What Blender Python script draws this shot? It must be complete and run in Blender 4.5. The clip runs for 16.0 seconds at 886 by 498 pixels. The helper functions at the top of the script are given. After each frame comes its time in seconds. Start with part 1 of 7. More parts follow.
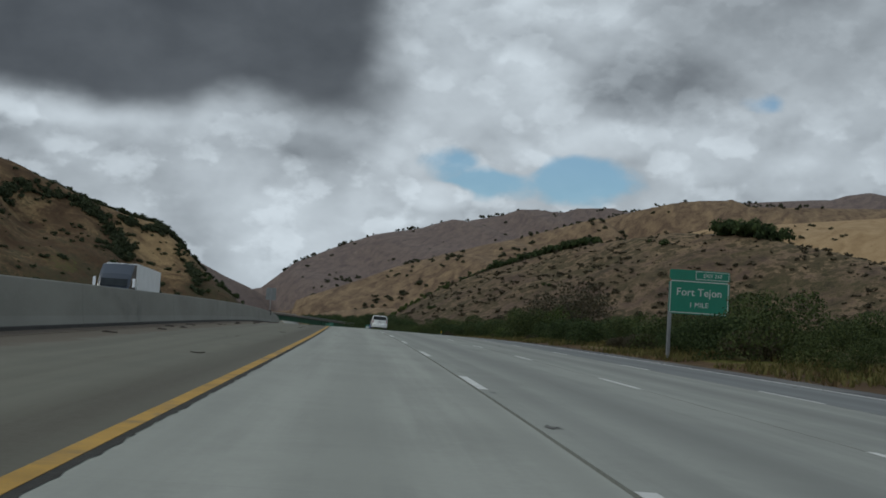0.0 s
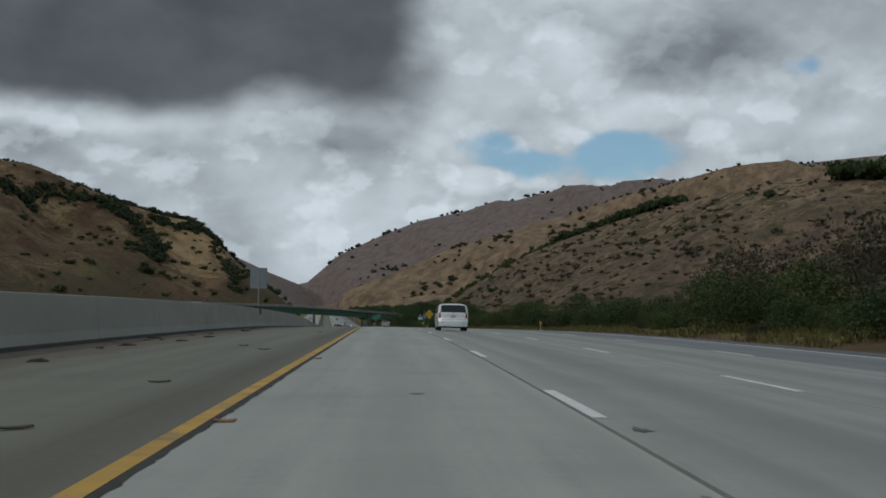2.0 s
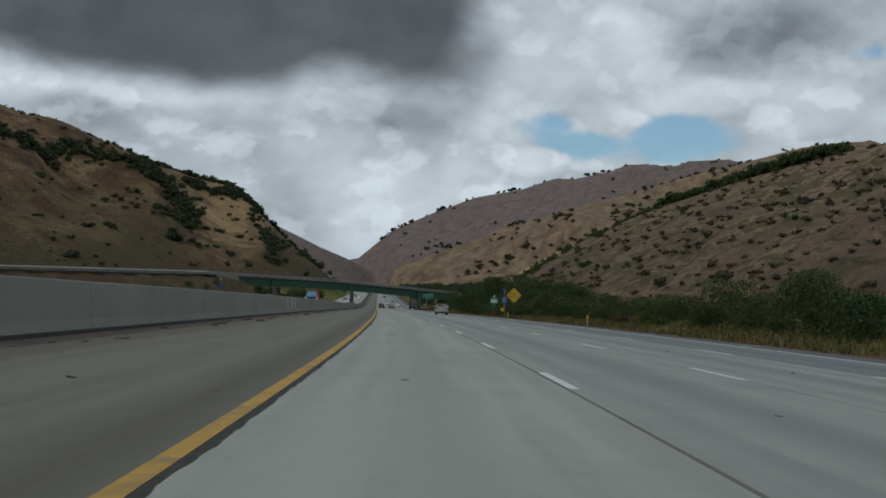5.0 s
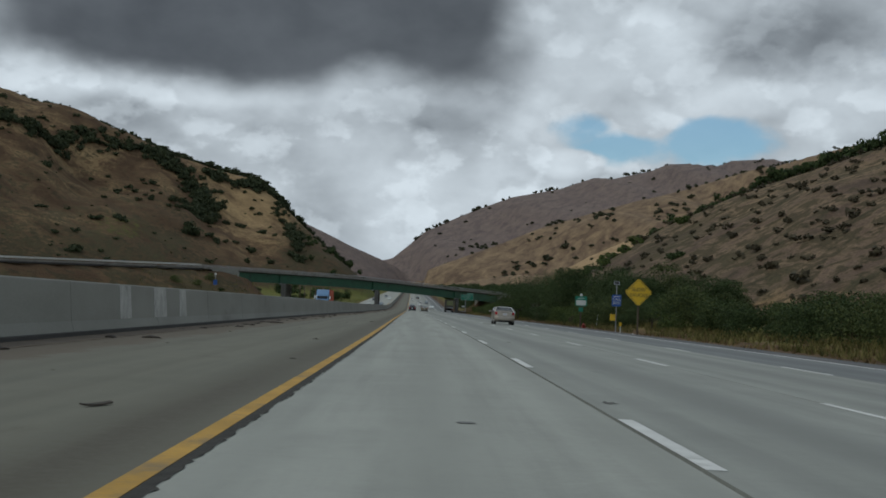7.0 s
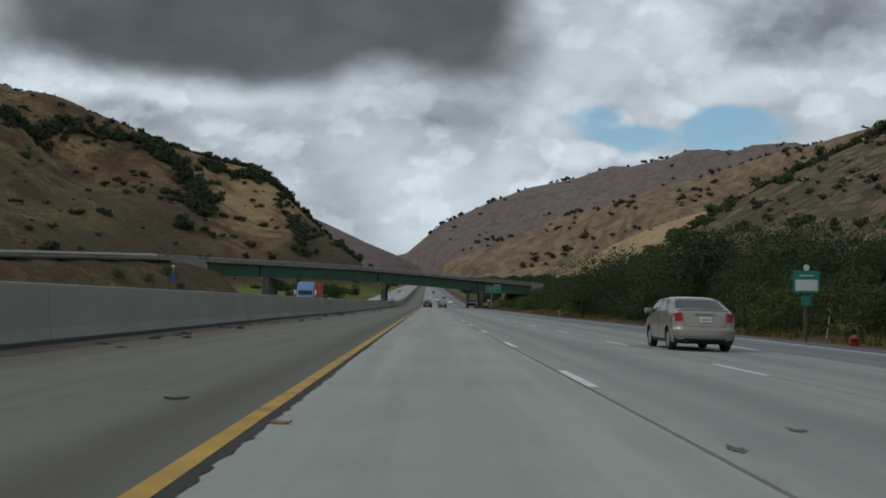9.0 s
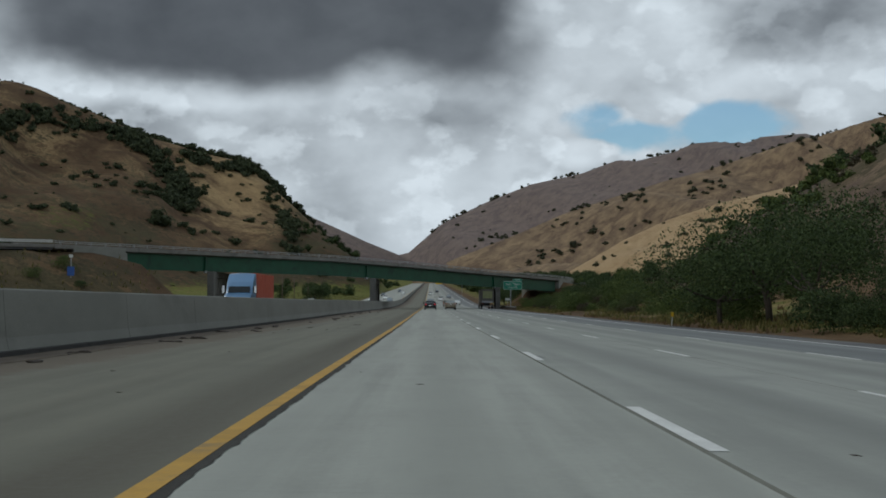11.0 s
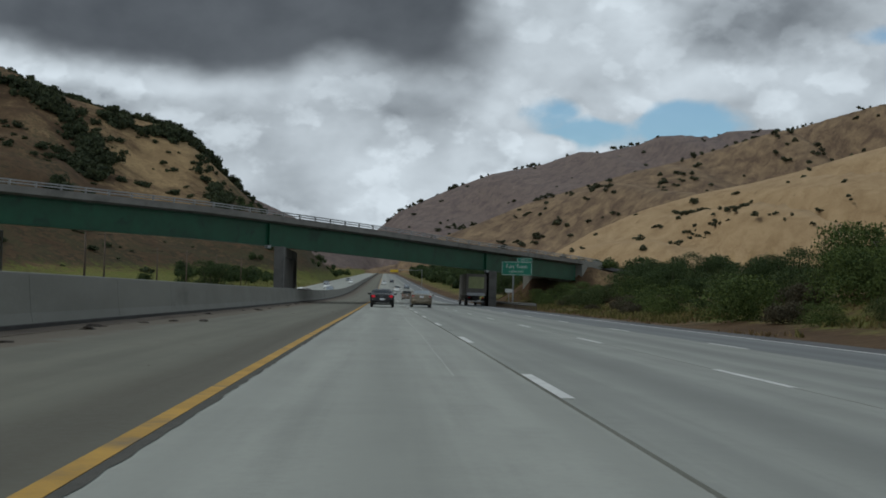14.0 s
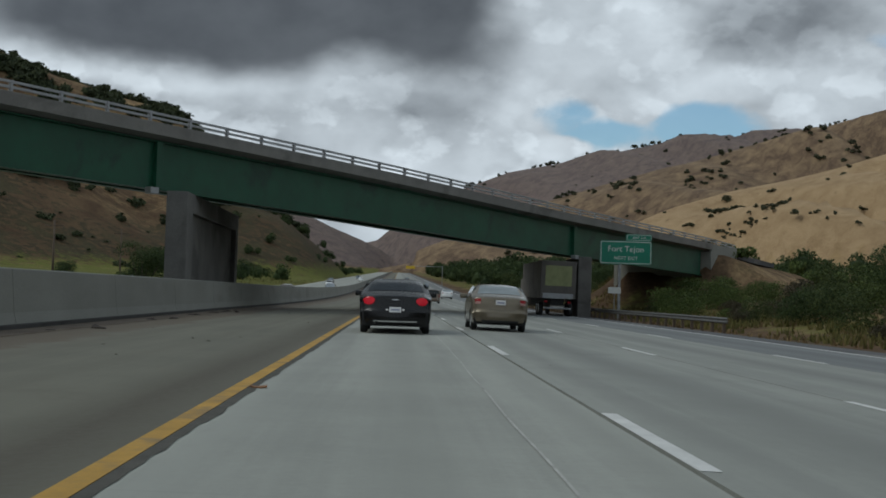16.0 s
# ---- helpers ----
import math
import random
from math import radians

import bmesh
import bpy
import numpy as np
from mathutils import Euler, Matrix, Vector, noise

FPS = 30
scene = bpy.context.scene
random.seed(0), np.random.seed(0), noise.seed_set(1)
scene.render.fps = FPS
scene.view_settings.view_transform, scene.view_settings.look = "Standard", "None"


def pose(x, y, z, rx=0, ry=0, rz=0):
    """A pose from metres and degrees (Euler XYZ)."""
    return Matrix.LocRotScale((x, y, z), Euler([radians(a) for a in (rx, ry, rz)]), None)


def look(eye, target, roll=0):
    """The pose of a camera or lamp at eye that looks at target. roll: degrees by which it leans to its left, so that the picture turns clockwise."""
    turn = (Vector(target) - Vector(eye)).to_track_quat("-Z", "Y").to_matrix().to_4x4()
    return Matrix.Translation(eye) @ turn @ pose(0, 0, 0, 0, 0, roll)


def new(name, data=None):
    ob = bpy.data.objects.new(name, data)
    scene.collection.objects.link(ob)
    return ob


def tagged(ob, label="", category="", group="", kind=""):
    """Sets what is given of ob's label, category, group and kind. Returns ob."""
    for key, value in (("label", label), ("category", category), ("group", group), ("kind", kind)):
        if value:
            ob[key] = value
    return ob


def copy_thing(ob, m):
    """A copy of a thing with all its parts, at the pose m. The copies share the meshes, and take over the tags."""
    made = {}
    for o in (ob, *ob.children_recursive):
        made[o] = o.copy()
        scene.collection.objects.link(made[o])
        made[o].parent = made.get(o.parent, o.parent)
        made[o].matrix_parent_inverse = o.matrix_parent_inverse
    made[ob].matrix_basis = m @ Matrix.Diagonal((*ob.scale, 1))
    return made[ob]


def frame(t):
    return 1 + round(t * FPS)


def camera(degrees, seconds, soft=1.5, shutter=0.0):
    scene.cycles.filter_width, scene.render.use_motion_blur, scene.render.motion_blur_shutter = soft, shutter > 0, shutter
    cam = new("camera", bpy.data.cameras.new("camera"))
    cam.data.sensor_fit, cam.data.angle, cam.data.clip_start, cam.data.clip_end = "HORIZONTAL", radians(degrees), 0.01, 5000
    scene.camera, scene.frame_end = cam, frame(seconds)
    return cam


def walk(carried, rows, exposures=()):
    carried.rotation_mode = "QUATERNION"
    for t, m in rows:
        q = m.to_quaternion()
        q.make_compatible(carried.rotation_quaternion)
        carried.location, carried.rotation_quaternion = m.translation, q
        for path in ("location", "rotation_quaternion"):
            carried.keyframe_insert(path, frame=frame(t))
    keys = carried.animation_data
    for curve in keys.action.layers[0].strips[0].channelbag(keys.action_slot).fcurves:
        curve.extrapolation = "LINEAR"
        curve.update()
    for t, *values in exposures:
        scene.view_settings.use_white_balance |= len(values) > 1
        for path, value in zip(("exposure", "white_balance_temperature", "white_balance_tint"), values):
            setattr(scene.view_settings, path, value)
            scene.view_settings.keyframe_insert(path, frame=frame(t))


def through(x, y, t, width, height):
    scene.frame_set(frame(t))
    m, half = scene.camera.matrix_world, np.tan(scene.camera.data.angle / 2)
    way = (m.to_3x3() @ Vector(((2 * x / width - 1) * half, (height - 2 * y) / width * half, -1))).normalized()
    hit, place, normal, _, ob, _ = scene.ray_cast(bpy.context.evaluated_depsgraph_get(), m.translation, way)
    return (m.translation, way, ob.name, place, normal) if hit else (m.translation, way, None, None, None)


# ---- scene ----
cam = camera(40.4, 16.0, soft=1.75)
PATH = [
    (0, (-9.696, 0.000, -2.061), (-9.429, 1.975, -1.900), 3.61),
    (0.5, (-8.465, 15.658, -1.678), (-8.219, 17.635, -1.513), 2.21),
    (1, (-7.439, 31.320, -1.315), (-7.208, 33.300, -1.156), 0.26),
    (1.5, (-6.517, 46.986, -0.970), (-6.301, 48.970, -0.834), 1.15),
    (2, (-5.610, 62.657, -0.645), (-5.416, 64.643, -0.511), 0.08),
    (2.5, (-4.753, 78.331, -0.339), (-4.579, 80.320, -0.217), 0.49),
    (3, (-3.951, 94.008, -0.065), (-3.793, 95.998, 0.050), 0.63),
    (3.5, (-3.184, 109.688, 0.165), (-3.038, 111.680, 0.266), 0.16),
    (4, (-2.452, 125.370, 0.350), (-2.320, 127.364, 0.450), 0.60),
    (4.6, (-1.810, 144.194, 0.513), (-1.693, 146.188, 0.612), 1.26),
    (5.25, (-1.231, 164.593, 0.621), (-1.132, 166.588, 0.720), 1.97),
    (5.9, (-0.704, 184.996, 0.703), (-0.621, 186.992, 0.802), 2.68),
    (6.5, (-0.379, 203.833, 0.766), (-0.311, 205.830, 0.865), 3.34),
    (7, (-0.264, 219.532, 0.809), (-0.215, 221.529, 0.909), 2.09),
    (7.5, (-0.172, 235.230, 0.843), (-0.131, 237.228, 0.938), 1.11),
    (8, (-0.120, 250.929, 0.872), (-0.082, 252.927, 0.961), 2.43),
    (8.5, (-0.100, 266.628, 0.896), (-0.071, 268.626, 0.983), 0.67),
    (9, (-0.084, 282.328, 0.916), (-0.059, 284.325, 1.007), 0.78),
    (9.6, (-0.128, 301.167, 0.935), (-0.104, 303.164, 1.026), 0.54),
    (10.25, (-0.116, 321.576, 0.949), (-0.094, 323.573, 1.040), 0.28),
    (10.9, (-0.013, 341.985, 0.957), (0.008, 343.982, 1.048), 0.02),
    (11.5, (0.070, 360.824, 0.959), (0.090, 362.821, 1.050), -0.23),
    (12, (0.071, 376.523, 0.957), (0.091, 378.521, 1.040), -0.34),
    (12.5, (0.125, 392.222, 0.951), (0.143, 394.220, 1.027), 1.40),
    (13, (0.131, 407.921, 0.949), (0.152, 409.919, 1.029), 1.31),
    (13.3, (0.113, 417.341, 0.954), (0.135, 419.339, 1.034), 1.31),
    (13.5, (0.089, 423.620, 0.959), (0.188, 425.616, 1.044), 1.71),
    (14, (0.134, 439.320, 0.980), (0.230, 441.316, 1.059), 1.25),
    (14.5, (0.175, 455.019, 1.013), (0.263, 457.015, 1.097), 1.19),
    (15, (0.127, 470.718, 1.043), (0.210, 472.714, 1.125), 2.44),
    (15.5, (0.103, 486.417, 1.053), (0.183, 488.414, 1.128), 2.40),
    (16, (0.061, 502.116, 1.057), (0.133, 504.113, 1.136), 1.78),
]
walk(cam, [(t, look(eye, target, roll)) for t, eye, target, roll in PATH], exposures=((0.0, -0.14, 6170, 4), (4.0, -0.12, 6170, 4), (7.0, -0.02, 6170, 4), (16.0, 0.0, 6170, 4)))

# ================= light =================
scene.view_settings.exposure = 0.0
SUN_AZ, SUN_EL = 258.0, 46.0

sun_data = bpy.data.lights.new("sun", "SUN")
sun_data.energy, sun_data.angle, sun_data.color = 0.88, radians(22), (1.0, 0.95, 0.86)
sun = new("sun", sun_data)
_a, _e = radians(SUN_AZ), radians(SUN_EL)
sun.matrix_world = look((math.sin(_a) * math.cos(_e) * 300, math.cos(_a) * math.cos(_e) * 300, math.sin(_e) * 300), (0, 0, 0))


class Net:
    """Short writing for shader nodes."""

    def __init__(self, tree):
        self.tree = tree

    def put(self, value, socket):
        if isinstance(value, bpy.types.NodeSocket):
            self.tree.links.new(value, socket)
        else:
            socket.default_value = value

    def node(self, kind):
        return self.tree.nodes.new(kind)

    def m(self, op, a, b=0.0, c=0.0, clamp=False):
        n = self.node("ShaderNodeMath")
        n.operation, n.use_clamp = op, clamp
        for value, socket in zip((a, b, c), n.inputs):
            self.put(value, socket)
        return n.outputs[0]

    def step(self, x, lo, hi, out_lo=0.0, out_hi=1.0):
        n = self.node("ShaderNodeMapRange")
        n.interpolation_type = "SMOOTHSTEP"
        for value, socket in zip((x, lo, hi, out_lo, out_hi), n.inputs):
            self.put(value, socket)
        return n.outputs[0]

    def vec(self, x, y, z):
        n = self.node("ShaderNodeCombineXYZ")
        for value, socket in zip((x, y, z), n.inputs):
            self.put(value, socket)
        return n.outputs[0]

    def scaled(self, v, s, off=(0, 0, 0)):
        n = self.node("ShaderNodeMapping")
        self.put(v, n.inputs[0])
        n.inputs["Scale"].default_value = s if isinstance(s, tuple) else (s, s, s)
        n.inputs["Location"].default_value = off
        return n.outputs[0]

    def noise(self, v, scale, detail=4.0, rough=0.55, warp=0.0):
        n = self.node("ShaderNodeTexNoise")
        self.put(v, n.inputs["Vector"])
        for key, value in (("Scale", scale), ("Detail", detail), ("Roughness", rough), ("Distortion", warp)):
            n.inputs[key].default_value = value
        return n.outputs["Fac"]

    def mix(self, f, a, b, blend="MIX"):
        n = self.node("ShaderNodeMix")
        n.data_type, n.blend_type = "RGBA", blend
        self.put(f, n.inputs[0])
        for value, socket in ((a, n.inputs[6]), (b, n.inputs[7])):
            self.put((*value, 1.0) if isinstance(value, tuple) and len(value) == 3 else value, socket)
        return n.outputs[2]


def build_world():
    world = bpy.data.worlds.new("sky")
    world.use_nodes = True
    scene.world = world
    tree = world.node_tree
    tree.nodes.clear()
    n = Net(tree)
    out = n.node("ShaderNodeOutputWorld")
    bg = n.node("ShaderNodeBackground")
    tree.links.new(bg.outputs[0], out.inputs[0])
    way = n.node("ShaderNodeTexCoord").outputs["Generated"]
    sep = n.node("ShaderNodeSeparateXYZ")
    tree.links.new(way, sep.inputs[0])
    x, y, z = sep.outputs
    az = n.m("MULTIPLY", n.m("ARCTAN2", x, y), 57.2958)          # degrees to the right of +y
    el = n.m("MULTIPLY", n.m("ARCSINE", z), 57.2958)
    sky = n.node("ShaderNodeTexSky")
    sky.sky_type, sky.sun_disc, sky.sun_elevation, sky.sun_rotation = "NISHITA", False, radians(SUN_EL), radians(SUN_AZ)
    blue = n.mix(1.0, sky.outputs[0], (0.085, 0.102, 0.108), "MULTIPLY")
    # heaped billows, drawn on azimuth and elevation so that they flatten a little towards the horizon
    def blob(a0, e0, ra, re):
        da = n.m("DIVIDE", n.m("SUBTRACT", az, a0), ra)
        de = n.m("DIVIDE", n.m("SUBTRACT", el, e0), re)
        return n.m("SUBTRACT", 1.0, n.m("ADD", n.m("MULTIPLY", da, da), n.m("MULTIPLY", de, de)))

    def soft(*spec):
        return n.step(blob(*spec), 0.0, 1.0)

    # billows: rounded cells of two sizes, pushed about so that no two look alike
    def billow(da, de, scale, seed):
        p = n.vec(n.m("ADD", az, da), n.m("MULTIPLY", n.m("ADD", el, de), 1.45), seed)
        push = n.m("MULTIPLY", n.m("SUBTRACT", n.noise(p, 0.22, 4.0, 0.5), 0.5), 6.0)
        push2 = n.m("MULTIPLY", n.m("SUBTRACT", n.noise(n.scaled(p, 1.0, (31.0, 17.0, 5.0)), 0.3, 4.0, 0.55), 0.5), 4.0)
        vor = n.node("ShaderNodeTexVoronoi")
        vor.feature = "SMOOTH_F1"
        n.put(n.vec(n.m("ADD", n.m("ADD", az, da), push), n.m("ADD", n.m("MULTIPLY", n.m("ADD", el, de), 1.45), push2), seed), vor.inputs["Vector"])
        vor.inputs["Scale"].default_value, vor.inputs["Smoothness"].default_value = scale, 0.7
        return n.m("SUBTRACT", 0.55, vor.outputs["Distance"])

    flat = n.vec(az, n.m("MULTIPLY", el, 1.45), 3.0)
    big = n.noise(flat, 0.085, 3.0, 0.5)
    mid = n.noise(flat, 0.20, 6.0, 0.52, 0.15)
    cell = n.noise(flat, 0.45, 5.0, 0.5, 0.1)
    tone = n.m("ADD", n.m("MULTIPLY", n.m("SUBTRACT", mid, 0.5), 0.75), n.m("MULTIPLY", n.m("SUBTRACT", big, 0.5), 0.55))
    tone = n.m("ADD", tone, n.m("MULTIPLY", billow(0.0, 0.0, 0.24, 3.0), 0.42))
    tone = n.m("ADD", tone, n.m("MULTIPLY", billow(0.0, 0.0, 0.6, 9.0), 0.16))
    lit = n.m("MULTIPLY", n.m("SUBTRACT", billow(0.0, 0.0, 0.24, 3.0), billow(0.2, -0.5, 0.24, 3.0)), 0.45)

    def lumps(value, *spots):
        for a0, e0, ra, re, much in spots:
            value = n.m("ADD", value, n.m("MULTIPLY", soft(a0, e0, ra, re), much))
        return value

    broad = lumps(0.56, (-5.5, 8.9, 5.5, 1.5, -0.20), (2.2, 9.3, 3.8, 1.5, -0.24), (-13.0, 8.3, 5.0, 1.0, -0.14),
                  (-11.5, 9.7, 7.0, 0.9, 0.26), (-17.5, 9.8, 3.2, 1.3, 0.20), (1.0, 5.6, 7.5, 1.8, 0.10), (7.2, 7.1, 2.0, 0.9, 0.42),
                  (9.8, 12.2, 5.0, 2.6, 0.22), (14.8, 10.2, 3.4, 1.2, 0.30), (19.5, 9.6, 3.2, 1.6, 0.30), (17.5, 12.6, 5.5, 2.0, -0.46), (24.0, 12.5, 5.0, 3.0, 0.10))
    # heaped heads low over the valley: crisp bright tops, soft grey feet
    crumbs = n.m("ADD", n.m("MULTIPLY", n.m("SUBTRACT", cell, 0.5), 0.9), n.m("MULTIPLY", n.m("SUBTRACT", n.noise(flat, 1.3, 5.0, 0.55), 0.5), 0.45))
    heap = n.m("ADD", billow(0.0, 0.0, 0.36, 21.0), crumbs)
    foot = n.m("ADD", billow(0.15, -0.55, 0.36, 21.0), crumbs)
    crisp = n.m("ADD", n.step(heap, 0.08, 0.30, -0.11, 0.16), n.m("MULTIPLY", n.step(foot, 0.10, 0.45), -0.16))
    low_sky = n.m("MULTIPLY", n.step(el, 12.0, 7.0, 0.55, 1.0), n.step(el, 2.0, 4.0))
    tone = n.m("ADD", tone, n.m("MULTIPLY", crisp, low_sky))
    tone = n.m("ADD", tone, n.m("MULTIPLY", crumbs, 0.16))
    tone = n.m("ADD", n.m("ADD", tone, lit), broad, clamp=True)
    cloud = n.mix(tone, (0.225, 0.240, 0.265), (0.70, 0.735, 0.785))
    # the thick dark layer overhead, its underside soft and slightly ragged
    wob = n.m("MULTIPLY", n.m("SUBTRACT", n.noise(flat, 0.16, 4.0, 0.5), 0.5), 5.0)
    sag = n.m("ADD", n.m("MULTIPLY", soft(-11.0, 10.3, 8.0, 4.0), 0.8), n.m("MULTIPLY", soft(2.5, 10.3, 4.5, 4.0), 0.7))
    edge_el = n.m("ADD", n.m("ADD", el, sag), n.m("MULTIPLY", wob, 0.45))
    rim = n.m("MULTIPLY", n.m("SUBTRACT", 6.6, n.m("ADD", az, n.m("MULTIPLY", wob, 0.9))), 0.5)
    body = n.m("SMOOTH_MIN", n.m("SUBTRACT", edge_el, 10.0), rim, 2.2)
    dark = n.step(body, 0.0, 2.0)
    dark = n.m("MULTIPLY", dark, n.step(n.m("ADD", az, wob), -22.0, -17.5, 0.5, 1.0))
    side2 = n.step(n.m("ADD", az, n.m("MULTIPLY", wob, -1.0)), 15.0, 19.0, 0.0, 0.35)
    dark = n.m("MAXIMUM", dark, n.m("MULTIPLY", side2, n.step(edge_el, 11.2, 13.0)))
    heavy = n.mix(n.step(n.m("ADD", n.m("MULTIPLY", mid, 0.5), n.m("MULTIPLY", big, 0.5)), 0.3, 0.7), (0.066, 0.072, 0.084), (0.118, 0.126, 0.142))
    cloud = n.mix(n.m("MULTIPLY", dark, 0.97), cloud, heavy)
    # the same grey bank hangs on beyond the picture, broken overhead
    wide = n.noise(way, 3.6, 3.0, 0.5, 0.2)
    cloud = n.mix(n.step(el, 16.0, 30.0, 0.0, 0.6), cloud, n.mix(wide, (0.30, 0.32, 0.35), (0.75, 0.79, 0.82)))

    # gaps of open sky, ragged and thinly veiled at their rims
    opening = n.m("MAXIMUM", blob(7.5, 8.8, 1.9, 1.05), blob(14.0, 8.2, 3.5, 1.25))
    opening = n.m("MAXIMUM", opening, blob(10.0, 7.9, 3.0, 0.95))
    opening = n.m("MAXIMUM", opening, n.m("SUBTRACT", blob(22.5, 12.0, 1.6, 0.7), 0.65))
    bite = n.m("MAXIMUM", blob(10.9, 9.3, 1.5, 1.15), blob(7.6, 7.3, 1.6, 0.55))
    opening = n.m("SUBTRACT", opening, n.m("MULTIPLY", n.m("MAXIMUM", bite, 0.0), 1.1))
    ragged = n.m("ADD", n.m("MULTIPLY", n.m("SUBTRACT", mid, 0.5), -2.4), n.m("MULTIPLY", n.m("SUBTRACT", cell, 0.5), -2.0))
    opening = n.step(n.m("ADD", opening, ragged), 0.0, 1.0)
    # cloud cover thins out well above the picture
    high = n.step(n.m("ADD", el, n.m("MULTIPLY", wob, 4.0)), 38.0, 60.0, 0.0, 0.35)
    opening = n.m("MAXIMUM", n.m("MULTIPLY", opening, 0.88), high)
    colour = n.mix(opening, cloud, blue)
    haze = n.step(el, 0.0, 5.0, 0.35, 0.0)
    colour = n.mix(haze, colour, (0.46, 0.50, 0.55))
    tree.links.new(colour, bg.inputs[0])
    bg.inputs[1].default_value = 1.0


build_world()


# ================= materials =================
def material(name, base, rough=0.75, metal=0.0, vary=0.22, scale=1.5, fine=25.0, bump=0.15, stain=None, stain_scale=0.35,
             stain_at=(0.52, 0.66), coat=0.0, spec=0.5, stretch=(1, 1, 1), island=0.0):
    """A painted, stony or metal surface: broad mottling, fine grain, optional stains of a second colour, fine relief."""
    mat = bpy.data.materials.new(name)
    mat.use_nodes = True
    tree = mat.node_tree
    n = Net(tree)
    bsdf = tree.nodes["Principled BSDF"]
    co = n.scaled(n.node("ShaderNodeTexCoord").outputs["Object"], stretch)
    wide, grain = n.noise(co, scale, 5.0, 0.6), n.noise(co, fine, 4.0, 0.65)
    both = n.m("ADD", n.m("MULTIPLY", wide, 0.6), n.m("MULTIPLY", grain, 0.4))
    lo, hi = tuple(c * (1 - vary) for c in base), tuple(min(1.0, c * (1 + vary)) for c in base)
    colour = n.mix(n.step(both, 0.33, 0.67), lo, hi)
    if stain:
        spots = n.noise(co, stain_scale, 6.0, 0.62, 0.4)
        colour = n.mix(n.step(spots, *stain_at), colour, stain)
    if island:
        rnd = n.node("ShaderNodeNewGeometry").outputs["Random Per Island"]
        colour = n.mix(1.0, colour, n.mix(rnd, (1 - island,) * 3, (1 + island,) * 3), "MULTIPLY")
    tree.links.new(colour, bsdf.inputs["Base Color"])
    n.put(n.step(grain, 0.3, 0.7, max(0.0, rough - 0.08), min(1.0, rough + 0.08)), bsdf.inputs["Roughness"])
    bsdf.inputs["Metallic"].default_value = metal
    bsdf.inputs["Coat Weight"].default_value = coat
    bsdf.inputs["Coat Roughness"].default_value = 0.05
    bsdf.inputs["Specular IOR Level"].default_value = spec
    if bump:
        b = n.node("ShaderNodeBump")
        b.inputs["Strength"].default_value, b.inputs["Distance"].default_value = bump, 0.02
        tree.links.new(grain, b.inputs["Height"])
        tree.links.new(b.outputs[0], bsdf.inputs["Normal"])
    return mat


def foliage(name, dark, light, rough=0.8, through=0.25):
    mat = bpy.data.materials.new(name)
    mat.use_nodes = True
    tree = mat.node_tree
    n = Net(tree)
    bsdf = tree.nodes["Principled BSDF"]
    geo = n.node("ShaderNodeNewGeometry")
    co = n.node("ShaderNodeTexCoord").outputs["Object"]
    f = n.m("ADD", n.m("MULTIPLY", geo.outputs["Random Per Island"], 0.6), n.m("MULTIPLY", n.noise(co, 0.5, 3.0), 0.6))
    tree.links.new(n.mix(n.step(f, 0.2, 0.95), dark, light), bsdf.inputs["Base Color"])
    bsdf.inputs["Roughness"].default_value = rough
    bsdf.inputs["Specular IOR Level"].default_value = 0.25
    glow = n.node("ShaderNodeBsdfTranslucent")
    tree.links.new(bsdf.inputs["Base Color"].links[0].from_socket, glow.inputs[0])
    both = n.node("ShaderNodeMixShader")
    both.inputs[0].default_value = through
    tree.links.new(bsdf.outputs[0], both.inputs[1])
    tree.links.new(glow.outputs[0], both.inputs[2])
    tree.links.new(both.outputs[0], tree.nodes["Material Output"].inputs[0])
    return mat


